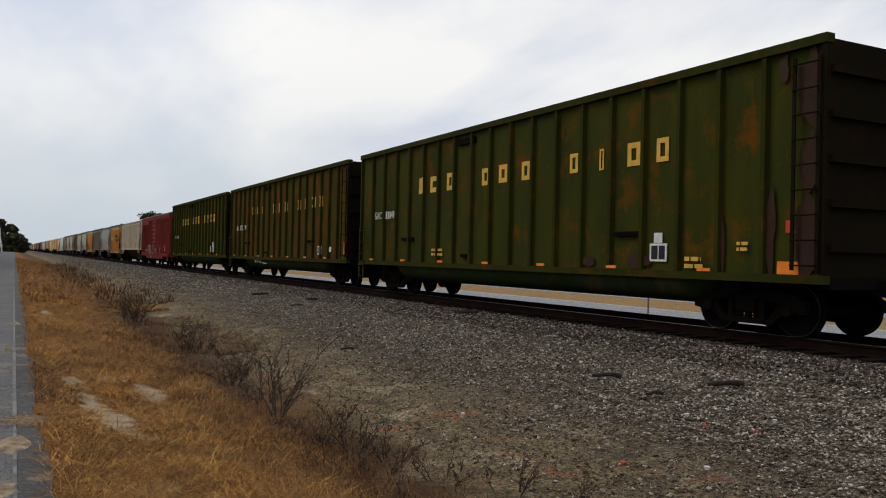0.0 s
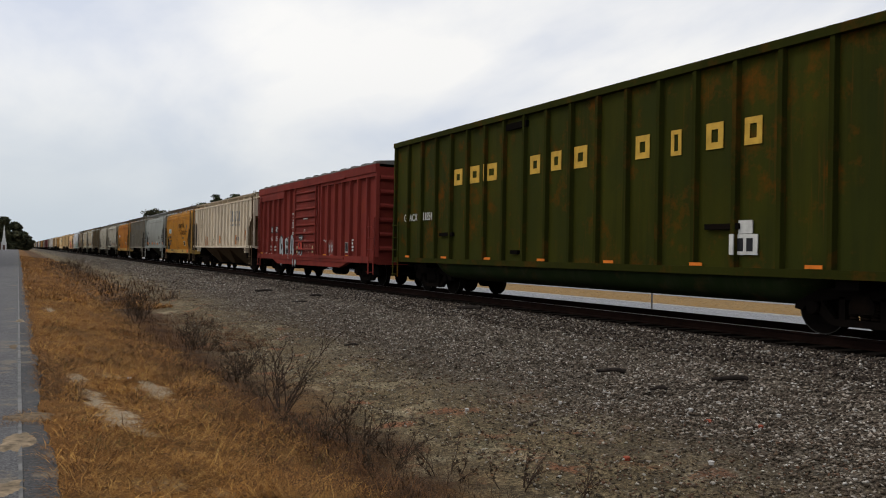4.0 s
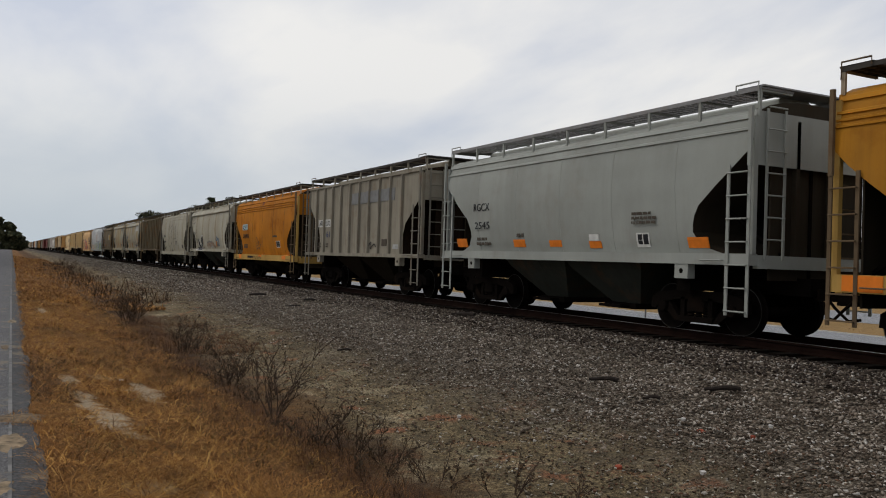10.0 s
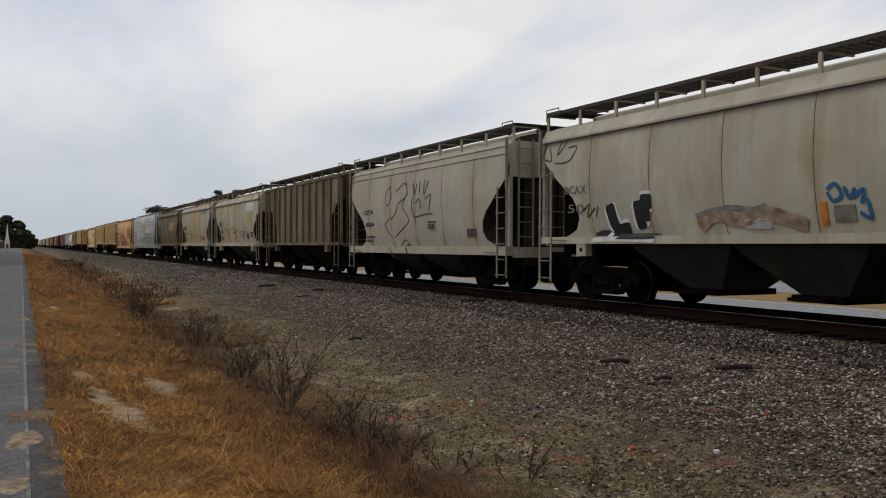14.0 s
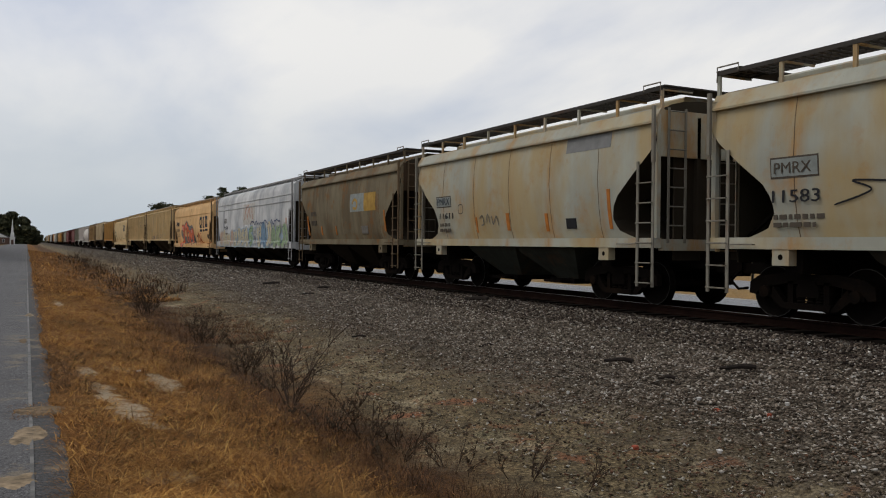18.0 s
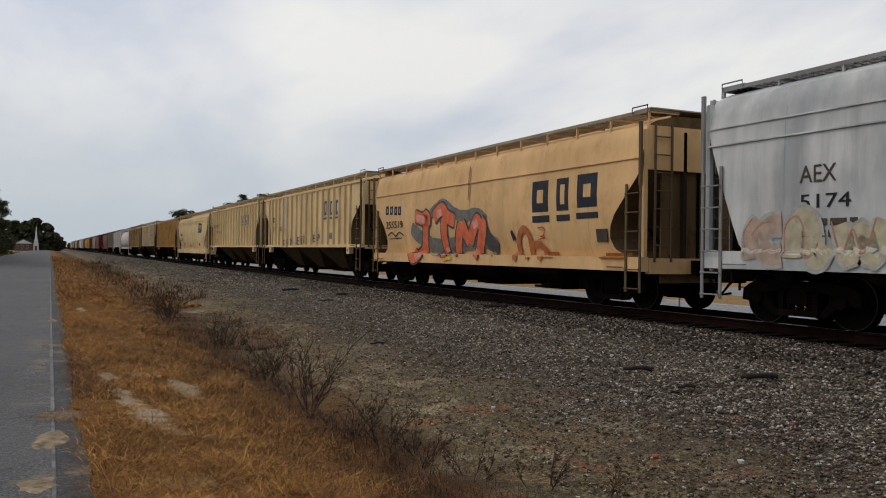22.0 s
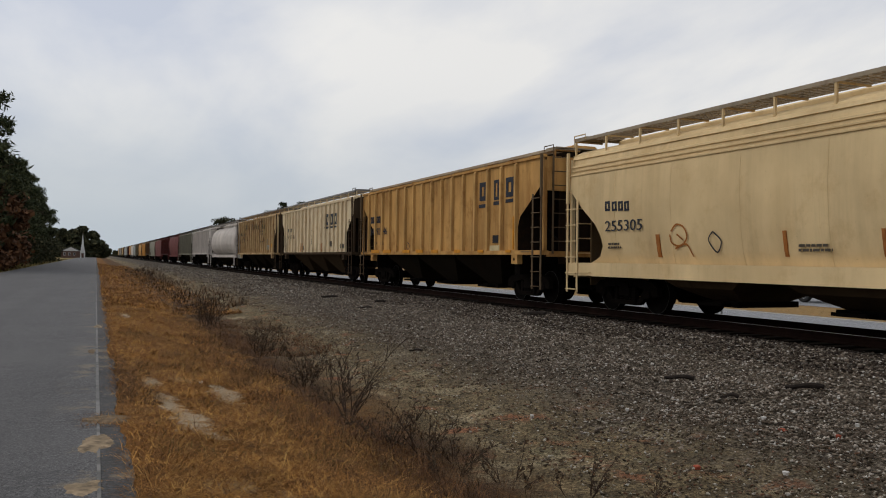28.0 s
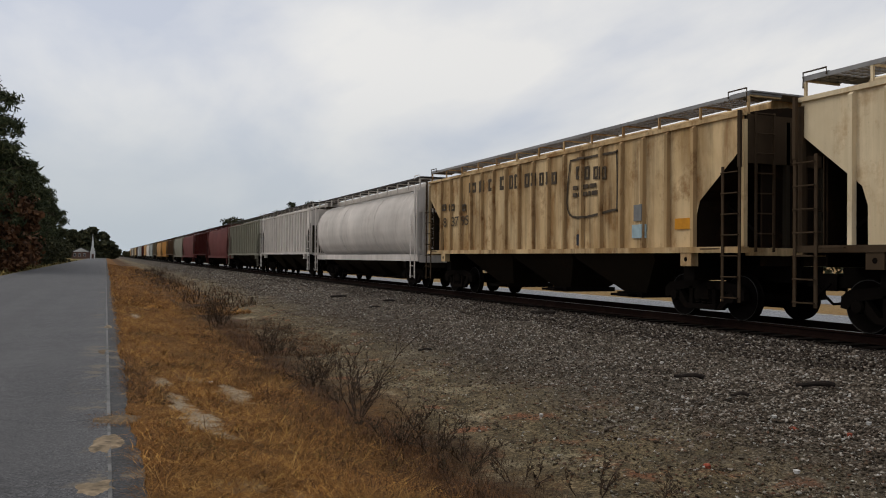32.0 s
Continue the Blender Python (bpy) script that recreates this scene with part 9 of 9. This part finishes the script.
for cx, cy, rx, ry, mat in ((0.01, 7.35, 0.17, 0.42, SAND), (-0.04, 5.98, 0.16, 0.22, SAND), (0.12, 8.42, 0.26, 0.32, SANDDARK), (-0.03, 14.3, 0.07, 0.45, SANDDARK), (0.06, 19.3, 0.09, 0.6, SAND)):
    tagged(part("sand_patch", patch_mesh(cx, cy, rx, ry, 0.004, mat, cx * 7 + cy, -0.327), mat, smooth=60), "pale sand washed over the road edge", "sand", "sand patches", kind="stuff")
# sticks, bark and brick chips lying on the ballast
DEADWOOD = plain("dark_weathered_wood", (0.018, 0.013, 0.010), 0.9, 0.0, 0.5, 12.0)
BRICKRED = plain("red_brick_chip", (0.26, 0.060, 0.032), 0.85, 0.0, 0.3, 20.0)
CHALK = plain("white_chip", (0.48, 0.46, 0.43), 0.8, 0.0, 0.15, 20.0)


def stick(x, y, length, turn, r=0.035):
    s = Shape()
    z = ground_z(x) + 0.05
    pts = [(x + math.cos(turn) * length * (t - 0.5), y + math.sin(turn) * length * (t - 0.5), z + 0.02 * math.sin(5 * t)) for t in (0, 0.25, 0.5, 0.75, 1.0)]
    s.tube(pts, r, 7, r * 0.6)
    tagged(part("stick", s, DEADWOOD, smooth=50), "dark broken stick lying on the ballast", "stick", "sticks on the ballast")


for x, y, n, a, r in ((7.68, 9.52, 0.42, 2.2, 0.035), (8.43, 7.98, 0.46, 2.5, 0.04), (10.55, 18.9, 0.75, 2.0, 0.06), (7.35, 8.14, 0.22, 2.2, 0.025), (5.81, 15.1, 0.3, 2.3, 0.025), (8.02, 25.4, 0.7, 2.2, 0.05), (7.0, 12.2, 0.25, 2.9, 0.02), (9.2, 27.5, 0.6, 2.0, 0.05), (8.6, 32.0, 0.8, 2.2, 0.06), (6.4, 7.4, 0.18, 2.0, 0.02)):
    stick(x, y, n, a, r)


def chip(name, x, y, r, mat, label):
    rng = random.Random(int(x * 100 + y * 31))
    s = Shape()
    z = ground_z(x) + 0.03
    s.rings([[(x + r * f * (0.8 + 0.4 * rng.random()) * math.cos(a), y + r * f * (0.8 + 0.4 * rng.random()) * math.sin(a), z + h) for a in (0, 1.05, 2.1, 3.14, 4.2, 5.2)] for f, h in ((0.8, -0.02), (1.0, 0.01), (0.6, r * 0.5))])
    tagged(part(name, s, mat), label, "debris", "chips on the ballast")


for x, y, r in ((6.64, 6.56, 0.05), (5.09, 6.05, 0.04), (6.9, 6.1, 0.03)):
    chip("brick_chip", x, y, r, BRICKRED, "broken red brick chip on gravel")
for x, y, r in ((6.39, 5.97, 0.035), (6.9, 7.1, 0.03), (5.6, 5.5, 0.03), (4.9, 8.8, 0.03), (7.4, 6.3, 0.028), (6.0, 8.4, 0.025), (1.3, 11.2, 0.03)):
    chip("white_chip", x, y, r, CHALK, "small white stone chip on gravel")

TWIG = plain("dark_shrub_twig", (0.048, 0.030, 0.020), 0.9, 0.0, 0.4, 20.0)
DEADLEAF = island_mat("dead_brown_leaves", [(0.0, (0.030, 0.022, 0.013)), (0.7, (0.075, 0.048, 0.026)), (1.0, (0.14, 0.075, 0.035))])


def shrub(x, y, height, spread_, stems, seed, label, leafy=0.5):
    """A leafless roadside shrub: branching stems and a few dead leaves."""
    rng = random.Random(seed)
    base = Vector((x, y, ground_z(x) + relief(x, y) - 0.04))
    ob = thing("shrub", label, "shrub", "bare shrubs along the ditch")
    leaves = []

    def grow(s, p, d, n, r, depth):
        pts = [p]
        for i in range(4):
            d = (d + Vector((rng.uniform(-0.3, 0.3), rng.uniform(-0.3, 0.3), rng.uniform(-0.08, 0.14)))).normalized()
            p = p + d * n / 4
            pts.append(p)
        s.tube(pts, r, 4, r * 0.45)
        if depth < 2:
            for i in range(4 + (depth == 0)):
                q = pts[rng.randrange(1, 5)]
                grow(s, q, (d + Vector((rng.uniform(-0.8, 0.8), rng.uniform(-0.8, 0.8), rng.uniform(-0.25, 0.4)))).normalized(), n * rng.uniform(0.3, 0.6), r * 0.5, depth + 1)
        else:
            for i in range(2):
                if rng.random() < leafy:
                    leaves.append(pts[rng.randrange(1, 5)])

    for i in range(stems):
        a = 2 * math.pi * rng.random()
        s = Shape()
        grow(s, base + Vector((0.10 * math.cos(a), 0.10 * math.sin(a), 0)) * spread_, Vector((spread_ * math.cos(a) * rng.uniform(0.2, 1), spread_ * math.sin(a) * rng.uniform(0.2, 1), 0.72)).normalized(), height * rng.uniform(0.55, 1.0), 0.005 + 0.004 * height, 0)
        part("stem", s, TWIG, ob)
    if leaves:
        s = Shape()
        for p in leaves:
            n = len(s.v)
            u = Vector((rng.uniform(-1, 1), rng.uniform(-1, 1), rng.uniform(-1, 1))).normalized() * 0.020
            w = u.orthogonal().normalized() * 0.012
            s.v += [tuple(p - u), tuple(p + w), tuple(p + u), tuple(p - w)]
            s.f.append((n, n + 1, n + 2, n + 3))
        me = bpy.data.meshes.new("leaves")
        me.from_pydata(s.v, [], s.f)
        me.materials.append(DEADLEAF)
        part("leaves", me, DEADLEAF, ob, "withered brown leaves")


shrub(2.83, 9.6, 0.84, 0.5, 11, 1, "large bare brown shrub in the ditch", 0.3)
shrub(2.99, 16.2, 0.66, 0.7, 10, 3, "dense brown shrub beside the ditch", 1.0)
shrub(3.35, 16.7, 0.45, 0.8, 7, 33, "low brown shrub beside the ditch", 1.0)
shrub(3.15, 12.9, 0.52, 0.7, 10, 2, "bare brown shrub beside the ditch", 0.9)
shrub(2.92, 12.2, 0.44, 0.8, 8, 22, "low bare brown shrub beside the ditch", 0.9)
shrub(3.05, 11.0, 0.40, 0.8, 7, 23, "low bare brown shrub beside the ditch", 0.8)
shrub(2.78, 23.5, 1.00, 0.75, 12, 4, "tall dense brown shrub beside the ditch", 1.0)
shrub(3.05, 23.9, 0.85, 0.8, 10, 34, "dense brown shrub beside the ditch", 1.0)
for i, (x, y, h) in enumerate(((4.0, 58, 1.1), (4.1, 64, 1.3), (4.2, 70, 1.2), (4.4, 80, 1.3), (4.5, 92, 1.3), (4.6, 100, 1.2))):
    shrub(x, y, h, 0.9, 5, 40 + i, "brown shrub far along the ditch", 1.0)
for i, (x, y, h, n) in enumerate(((2.83, 8.1, 0.38, 7), (3.09, 7.8, 0.42, 7), (2.68, 8.7, 0.28, 5), (3.3, 7.3, 0.34, 6), (3.05, 7.0, 0.28, 5), (3.45, 6.5, 0.34, 5), (3.75, 5.9, 0.32, 4), (4.05, 5.5, 0.30, 3), (3.5, 9.4, 0.26, 4), (3.7, 13.9, 0.26, 4), (4.2, 20.5, 0.30, 6), (3.6, 19.2, 0.34, 6))):
    shrub(x, y, h, 0.9, n, 70 + i, "low bare twigs at the foot of the grass", 0.5)

# trees
BARK = plain("pine_bark", (0.060, 0.042, 0.030), 0.95, 0.0, 0.4, 4.0)
NEEDLES = island_mat("dark_pine_needles", [(0.0, (0.016, 0.022, 0.010)), (0.6, (0.040, 0.050, 0.022)), (1.0, (0.085, 0.088, 0.038))])
OAKLEAF = island_mat("dull_green_leaves", [(0.0, (0.018, 0.022, 0.012)), (0.6, (0.044, 0.048, 0.024)), (1.0, (0.090, 0.082, 0.040))])
REDLEAF = island_mat("rusty_autumn_leaves", [(0.0, (0.036, 0.018, 0.010)), (0.6, (0.105, 0.050, 0.025)), (1.0, (0.18, 0.086, 0.040))])


def crown(centres, per, size, mat, seed, thin=0.6):
    """Clumps of small leaf tufts round given centres (place and radius)."""
    rng = np.random.default_rng(seed)
    vs, ts, n0 = [], [], 0
    for (cx, cy, cz), r in centres:
        k = per
        d = rng.normal(0, 1, (k, 3))
        d /= np.linalg.norm(d, axis=1, keepdims=True)
        p = np.array((cx, cy, cz)) + d * (r * rng.uniform(0.35, 1.05, (k, 1))) * np.array((1, 1, 0.62))
        u = rng.normal(0, 1, (k, 3))
        u /= np.linalg.norm(u, axis=1, keepdims=True)
        w = np.cross(u, rng.normal(0, 1, (k, 3)))
        w /= np.linalg.norm(w, axis=1, keepdims=True)
        s = size * rng.uniform(0.6, 1.5, (k, 1))
        v = np.stack([p - u * s, p + w * s * thin, p + u * s, p - w * s * thin], 1)
        vs.append(v.reshape(-1, 3))
        t = np.array([(0, 1, 2), (0, 2, 3)])[None] + (np.arange(k) * 4)[:, None, None] + n0
        ts.append(t.reshape(-1, 3))
        n0 += 4 * k
    return raw_mesh("crown", np.concatenate(vs), np.concatenate(ts), mat)


def pine(height, seed):
    rng = random.Random(seed)
    t = Shape().tube([(0, 0, -0.3), (0.1, 0, height * 0.3), (-0.05, 0.1, height * 0.6), (0.05, 0, height * 0.97)], 0.24, 8, 0.05)
    cs = []
    z = height * 0.30
    while z < height:
        f = (z - height * 0.30) / (height * 0.70)
        reach = (0.8 + 2.6 * math.sin(math.pi * (0.25 + 0.72 * f))) * rng.uniform(0.6, 1.15)
        for i in range(5):
            a = rng.uniform(0, 6.283)
            q = (reach * math.cos(a), reach * math.sin(a), z + rng.uniform(-0.3, 0.5))
            t.tube([(0, 0, z - 0.3), (q[0] * 0.6, q[1] * 0.6, z), q], 0.05, 4, 0.02)
            cs.append((q, rng.uniform(0.5, 1.0)))
            cs.append(((q[0] * 0.5, q[1] * 0.5, q[2] + 0.2), rng.uniform(0.4, 0.8)))
        z += rng.uniform(0.6, 1.0)
    cs.append(((0, 0, height - 0.3), 0.6))
    return t.mesh("trunk", BARK, 50), crown(cs, 62, 0.27, NEEDLES, seed, 0.22)


def broad(height, wide, seed, mat, low=0.25, leaf=0.22, per=120):
    rng = random.Random(seed)
    t = Shape().tube([(0, 0, -0.3), (0.1, 0, height * 0.25), (0, 0.1, height * 0.5), (0.05, 0, height * 0.75)], 0.28, 8, 0.08)
    cs = []
    for i in range(34):
        a, f = rng.uniform(0, 6.283), rng.uniform(0, 1)
        z = height * (low + (1 - low) * f)
        reach = wide * math.sin(math.pi * (0.18 + 0.72 * f)) * math.sqrt(rng.uniform(0.1, 1))
        q = (reach * math.cos(a), reach * math.sin(a), z - 0.4)
        t.tube([(0, 0, z * 0.55), (q[0] * 0.6, q[1] * 0.6, z * 0.8), q], 0.06, 4, 0.02)
        cs.append((q, rng.uniform(0.7, 1.25) * wide * 0.36))
    return t.mesh("trunk", BARK, 50), crown(cs, per, leaf, mat, seed)


def tree(name, meshes, label, x, y, turn=0.0, scale=1.0, z=-0.6, group="trees beyond the road"):
    ob = thing(name, label, "tree", group, Matrix.LocRotScale((x, y, z), Euler((0, 0, turn)), (scale, scale, scale)))
    part("trunk", meshes[0], BARK, ob)
    part("crown", meshes[1], meshes[1].materials[0], ob)


P1, P2, P3 = pine(16.0, 1), pine(14.0, 2), pine(12.5, 3)
B1, B2, B3 = broad(9.0, 3.6, 4, OAKLEAF, 0.1), broad(6.2, 2.6, 5, REDLEAF, 0.08, 0.18, 140), broad(7.0, 3.2, 6, OAKLEAF, 0.05)
B4 = broad(14.0, 5.8, 7, OAKLEAF, 0.05, 1.0, 170)
for i, (m_, x, y, s_) in enumerate(((P2, -10.3, 80, 1.18), (P1, -9.9, 84, 1.10), (P3, -10.2, 98, 1.0), (P2, -12.8, 90, 1.05), (P1, -14.5, 96, 1.0), (P3, -10.2, 104, 1.04), (P2, -10.8, 114, 1.0), (P3, -9.8, 124, 1.05), (P2, -10.2, 136, 1.0), (P3, -9.8, 150, 1.0), (P1, -13.0, 165, 0.8), (P3, -10.0, 172, 0.9), (P2, -12.0, 190, 0.8), (P1, -17.0, 110, 1.0), (P2, -17.5, 130, 1.0), (P1, -16.0, 150, 0.9))):
    tree("pine_tree", m_, "tall dark green pine at the edge of the road", x, y, i * 1.3, s_)
for i, (m_, x, y, s_) in enumerate(((B2, -9.6, 90, 1.45), (B2, -10.2, 82, 1.4), (B2, -9.5, 99, 1.3), (B3, -12.0, 88, 0.9), (B2, -10.2, 101, 0.95), (B3, -11.5, 112, 0.9), (B1, -12.5, 122, 0.8), (B3, -10.2, 134, 0.9), (B3, -10.0, 146, 0.95), (B1, -10.6, 160, 0.8), (B3, -9.6, 178, 0.85), (B3, -14.5, 82, 0.9), (B1, -16.0, 100, 0.8), (B3, -9.2, 196, 0.8), (B3, -10.6, 80, 0.8))):
    tree("undergrowth_tree", m_, "rusty brown autumn undergrowth tree" if m_ is B2 else "dark green undergrowth tree below the pines", x, y, i * 2.1, s_)
for i, (x, y, s_) in enumerate(((-13.5, 425, 0.93), (-7.5, 428, 1.02), (-2.0, 426, 0.88), (1.6, 430, 0.62), (-19, 432, 0.95), (-26, 436, 1.0), (3.4, 440, 0.5))):
    tree("oak_tree", B4, "broad dark tree behind the church", x, y, i * 1.7, s_, group="trees round the church")
for i, (m_, x, y, s_) in enumerate(((B1, 36.2, 260, 1.52), (P1, 55.2, 262, 1.18), (P2, 51.2, 264, 1.17), (P1, 62.0, 266, 1.22), (P2, 58.5, 263, 1.28))):
    tree("far_tree", m_, "dark tree top standing behind the train", x, y, i * 1.1, s_, -0.8, "trees beyond the highway")

# woods that close the view beyond the highway and at the end of the line
def woods(name, label, x0, y0, x1, y1, h, n, seed, mat=OAKLEAF, size=0.55):
    rng = random.Random(seed)
    cs = []
    for i in range(n):
        f = (i + rng.random()) / n
        x, y = x0 + (x1 - x0) * f + rng.uniform(-4, 4), y0 + (y1 - y0) * f + rng.uniform(-4, 4)
        hh = h * rng.uniform(0.65, 1.1)
        for k in range(3):
            cs.append(((x + rng.uniform(-2, 2), y + rng.uniform(-2, 2), -1.0 + hh * (0.25 + 0.3 * k)), hh * 0.36))
    tagged(new(name, crown(cs, 70, size, mat, seed)), label, "woods", kind="stuff")


woods("far_woods", "dark green woods beyond the highway", 95, -40, 90, 260, 8.0, 70, 21)
woods("far_woods", "dark green woods beyond the highway", 100, 260, 120, 700, 11.0, 60, 22, size=0.9)
woods("distant_woods", "hazy tree line at the end of the railway", -20, 930, 120, 900, 6.0, 46, 23, size=1.2)

# the church down the road
BRICKWALL = plain("dull_red_brick", (0.10, 0.060, 0.048), 0.9, 0.0, 0.25, 1.5)
WHITEPAINT = plain("white_painted_boards", (0.48, 0.48, 0.47), 0.6, 0.0, 0.08, 2.0)
ROOFING = plain("grey_shingles", (0.075, 0.072, 0.070), 0.9, 0.0, 0.25, 2.0)
GLASS = plain("dark_window_glass", (0.03, 0.035, 0.04), 0.15, 0.0, 0.1, 1.0)
church = thing("church", "small brick church with a white spire", "church", m=Matrix.Translation((-9.4, 384, -0.5)))
part("wall", Shape().box(-4.0, 3.2, 0, 9, 0, 3.0), BRICKWALL, church)
part("roof", Shape().prism([(-4.4, 2.95), (3.6, 2.95), (3.3, 3.2), (-0.4, 4.9), (-4.1, 3.2)], "y", -0.3, 9.3), ROOFING, church)
part("gable", Shape().prism([(-3.6, 3.0), (2.8, 3.0), (-0.4, 4.6)], "y", -0.36, -0.31), WHITEPAINT, church)
porch = part("porch", Shape().box(3.3, 5.2, -0.8, 1.2, 0, 3.0).prism([(3.1, 3.0), (5.4, 3.0), (4.25, 4.0)], "y", -0.9, 1.3), WHITEPAINT, church)
part("tower", Shape().box(3.5, 4.9, 1.3, 2.7, 0, 4.6), WHITEPAINT, church)
part("spire", Shape().rings([[(4.2 + r * math.cos(a), 2.0 + r * math.sin(a), z) for a in [math.pi * (0.125 + 0.25 * i) for i in range(8)]] for r, z in ((0.62, 4.6), (0.50, 5.6), (0.04, 10.6))]), WHITEPAINT, church)
for i in range(3):
    w = part("window", Shape().box(-3.2 + 1.9 * i, -2.4 + 1.9 * i, -0.04, 0.02, 1.0, 2.3), WHITEPAINT, church)
    part("pane", Shape().box(-3.12 + 1.9 * i, -2.48 + 1.9 * i, -0.06, -0.041, 1.08, 2.22), GLASS, w)
part("door", Shape().box(3.8, 4.7, -0.85, -0.80, 0, 2.1), BRICKWALL, porch)

box_ = thing("utility_box", "small white utility box in the grass", "utility box", m=Matrix.Translation((-10.4, 66, -0.6)))
part("cabinet", Shape().box(-0.35, 0.35, -0.3, 0.3, 0, 0.85), WHITEPAINT, box_)
part("lid", Shape().box(-0.38, 0.38, -0.33, 0.33, 0.85, 0.92), WHITEPAINT, box_)

# marker post between the track and the highway
GALV = plain("galvanised_steel", (0.12, 0.12, 0.12), 0.5, 0.6, 0.2, 6.0)
post = thing("marker_post", "thin grey steel marker post beside the highway", "post", m=Matrix.Translation((20.3, 22.9, -1.1)))
part("rod", Shape().prism([(-0.03, 0.0), (0.03, 0.0), (0.03, 0.02), (0.012, 0.03), (-0.012, 0.03), (-0.03, 0.02)], "z", -0.3, 1.75), GALV, post)
part("foot", Shape().box(-0.05, 0.05, -0.02, 0.05, -0.05, 0.12), GALV, post)

# a lorry that passes on the far carriageway
CHROME = plain("polished_aluminium", (0.70, 0.70, 0.70), 0.25, 1.0, 0.05, 3.0)
TYRE = plain("black_tyre_rubber", (0.022, 0.022, 0.022), 0.85, 0.0, 0.2, 8.0)
WHITECAB = plain("white_lorry_paint", (0.70, 0.70, 0.69), 0.3, 0.0, 0.05, 1.0)
BEDGREY = plain("grey_trailer_bed", (0.10, 0.10, 0.11), 0.6, 0.2, 0.2, 3.0)
lorry = thing("lorry", "white semi lorry with polished wheels and tank", "lorry")
# in its own space it drives to +y, the road side of the train is -x, the front axle is at y = 0
part("cab", Shape().prism([(-3.4, 0.9), (-3.4, 3.5), (-1.5, 3.6), (-1.0, 2.2), (-1.0, 0.9)], "x", -1.15, 1.15), WHITECAB, lorry)
part("bonnet", Shape().prism([(-1.0, 1.0), (-1.0, 2.1), (0.9, 1.75), (1.15, 1.2), (1.15, 0.75), (0.62, 0.75), (0.55, 1.05), (0.0, 1.25), (-0.55, 1.05), (-0.62, 0.8)], "x", -1.12, 1.12), WHITECAB, lorry)
part("bumper", Shape().box(-1.2, 1.2, 1.1, 1.3, 0.4, 0.85), CHROME, lorry)
part("side_window", Shape().prism([(-2.3, 2.2), (-2.3, 3.1), (-1.55, 3.1), (-1.2, 2.2)], "x", -1.165, -1.15), GLASS, lorry)
for sx in (-1, 1):
    part("fuel_tank", Shape().turned([(-0.9, 0.05), (-0.88, 0.32), (0.88, 0.32), (0.9, 0.05)], (sx * 1.0, -2.3, 0.72), "y", 16), CHROME, lorry, smooth=40)
part("chassis", Shape().box(-0.45, 0.45, -7.4, 0.8, 0.7, 0.95), BEDGREY, lorry)
part("trailer_bed", Shape().box(-1.28, 1.28, -19.0, -4.2, 1.15, 1.45), BEDGREY, lorry)
part("side_rail", Shape().box(-1.31, -1.28, -19.0, -4.2, 1.20, 1.38), CHROME, lorry)
LORRY_WHEELS = []
for y in (0.0, -5.9, -7.2, -16.6, -17.9):
    for sx in (-1, 1):
        w = part("wheel", Shape().turned([(-0.14, 0.28), (-0.14, 0.47), (-0.09, 0.51), (0.09, 0.51), (0.14, 0.47), (0.14, 0.28)], (0, 0, 0), "x", 22), TYRE, lorry, at=(sx * 1.08, y, 0.51), smooth=35)
        part("rim", Shape().turned([(-0.16, 0.05), (-0.15, 0.12), (-0.11, 0.20), (-0.145, 0.27), (-0.13, 0.29), (0.13, 0.29), (0.145, 0.27), (0.11, 0.20), (0.15, 0.12), (0.16, 0.05)], (0, 0, 0), "x", 18), CHROME, w, smooth=35)
        LORRY_WHEELS.append((w, sx * 1.08, y))

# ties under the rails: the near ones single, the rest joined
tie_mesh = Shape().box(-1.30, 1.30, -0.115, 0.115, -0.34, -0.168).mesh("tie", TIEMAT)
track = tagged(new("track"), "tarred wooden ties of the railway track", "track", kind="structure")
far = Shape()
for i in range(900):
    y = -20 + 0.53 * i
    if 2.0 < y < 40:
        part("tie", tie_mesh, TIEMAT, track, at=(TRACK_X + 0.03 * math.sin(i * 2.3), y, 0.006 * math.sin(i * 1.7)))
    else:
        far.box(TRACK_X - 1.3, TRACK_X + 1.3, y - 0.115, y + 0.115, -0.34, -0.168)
tagged(part("tie_row", far, TIEMAT, track), kind="stuff")


# ---- what moves: every rail car at one steady speed, and its wheels with it ----
SPEED = 10.687


def motions():
    for car, yc in CARS:
        walk(car, [(t, pose(TRACK_X, yc - SPEED * (t - 16.0), 0)) for t in (0.0, 16.0, 32.0)])
    walk(lorry, [(t, pose(39.6, 36.5 + 22.0 * (t - 28.0), -1.085)) for t in (0.0, 16.0, 32.0)])
    spin = math.degrees(22.0 / 0.51)
    for w, x, y in LORRY_WHEELS:
        walk(w, [(k / 30.0, pose(x, y, 0.51, -(spin * k / 30.0) % 360.0, 0, 0)) for k in range(0, 961)])
    turn = math.degrees(SPEED / WHEEL_R)
    first = {}
    for w, dy in WHEELS:
        if dy not in first:
            rows = [(k / 15.0, pose(0, dy, WHEEL_R, (turn * k / 15.0) % 360.0, 0, 0)) for k in range(0, 481)]
            walk(w, rows)
            first[dy] = w
        else:
            w.rotation_mode = "QUATERNION"
            src = first[dy].animation_data
            w.animation_data_create()
            w.animation_data.action = src.action
            w.animation_data.action_slot = src.action_slot


motions()
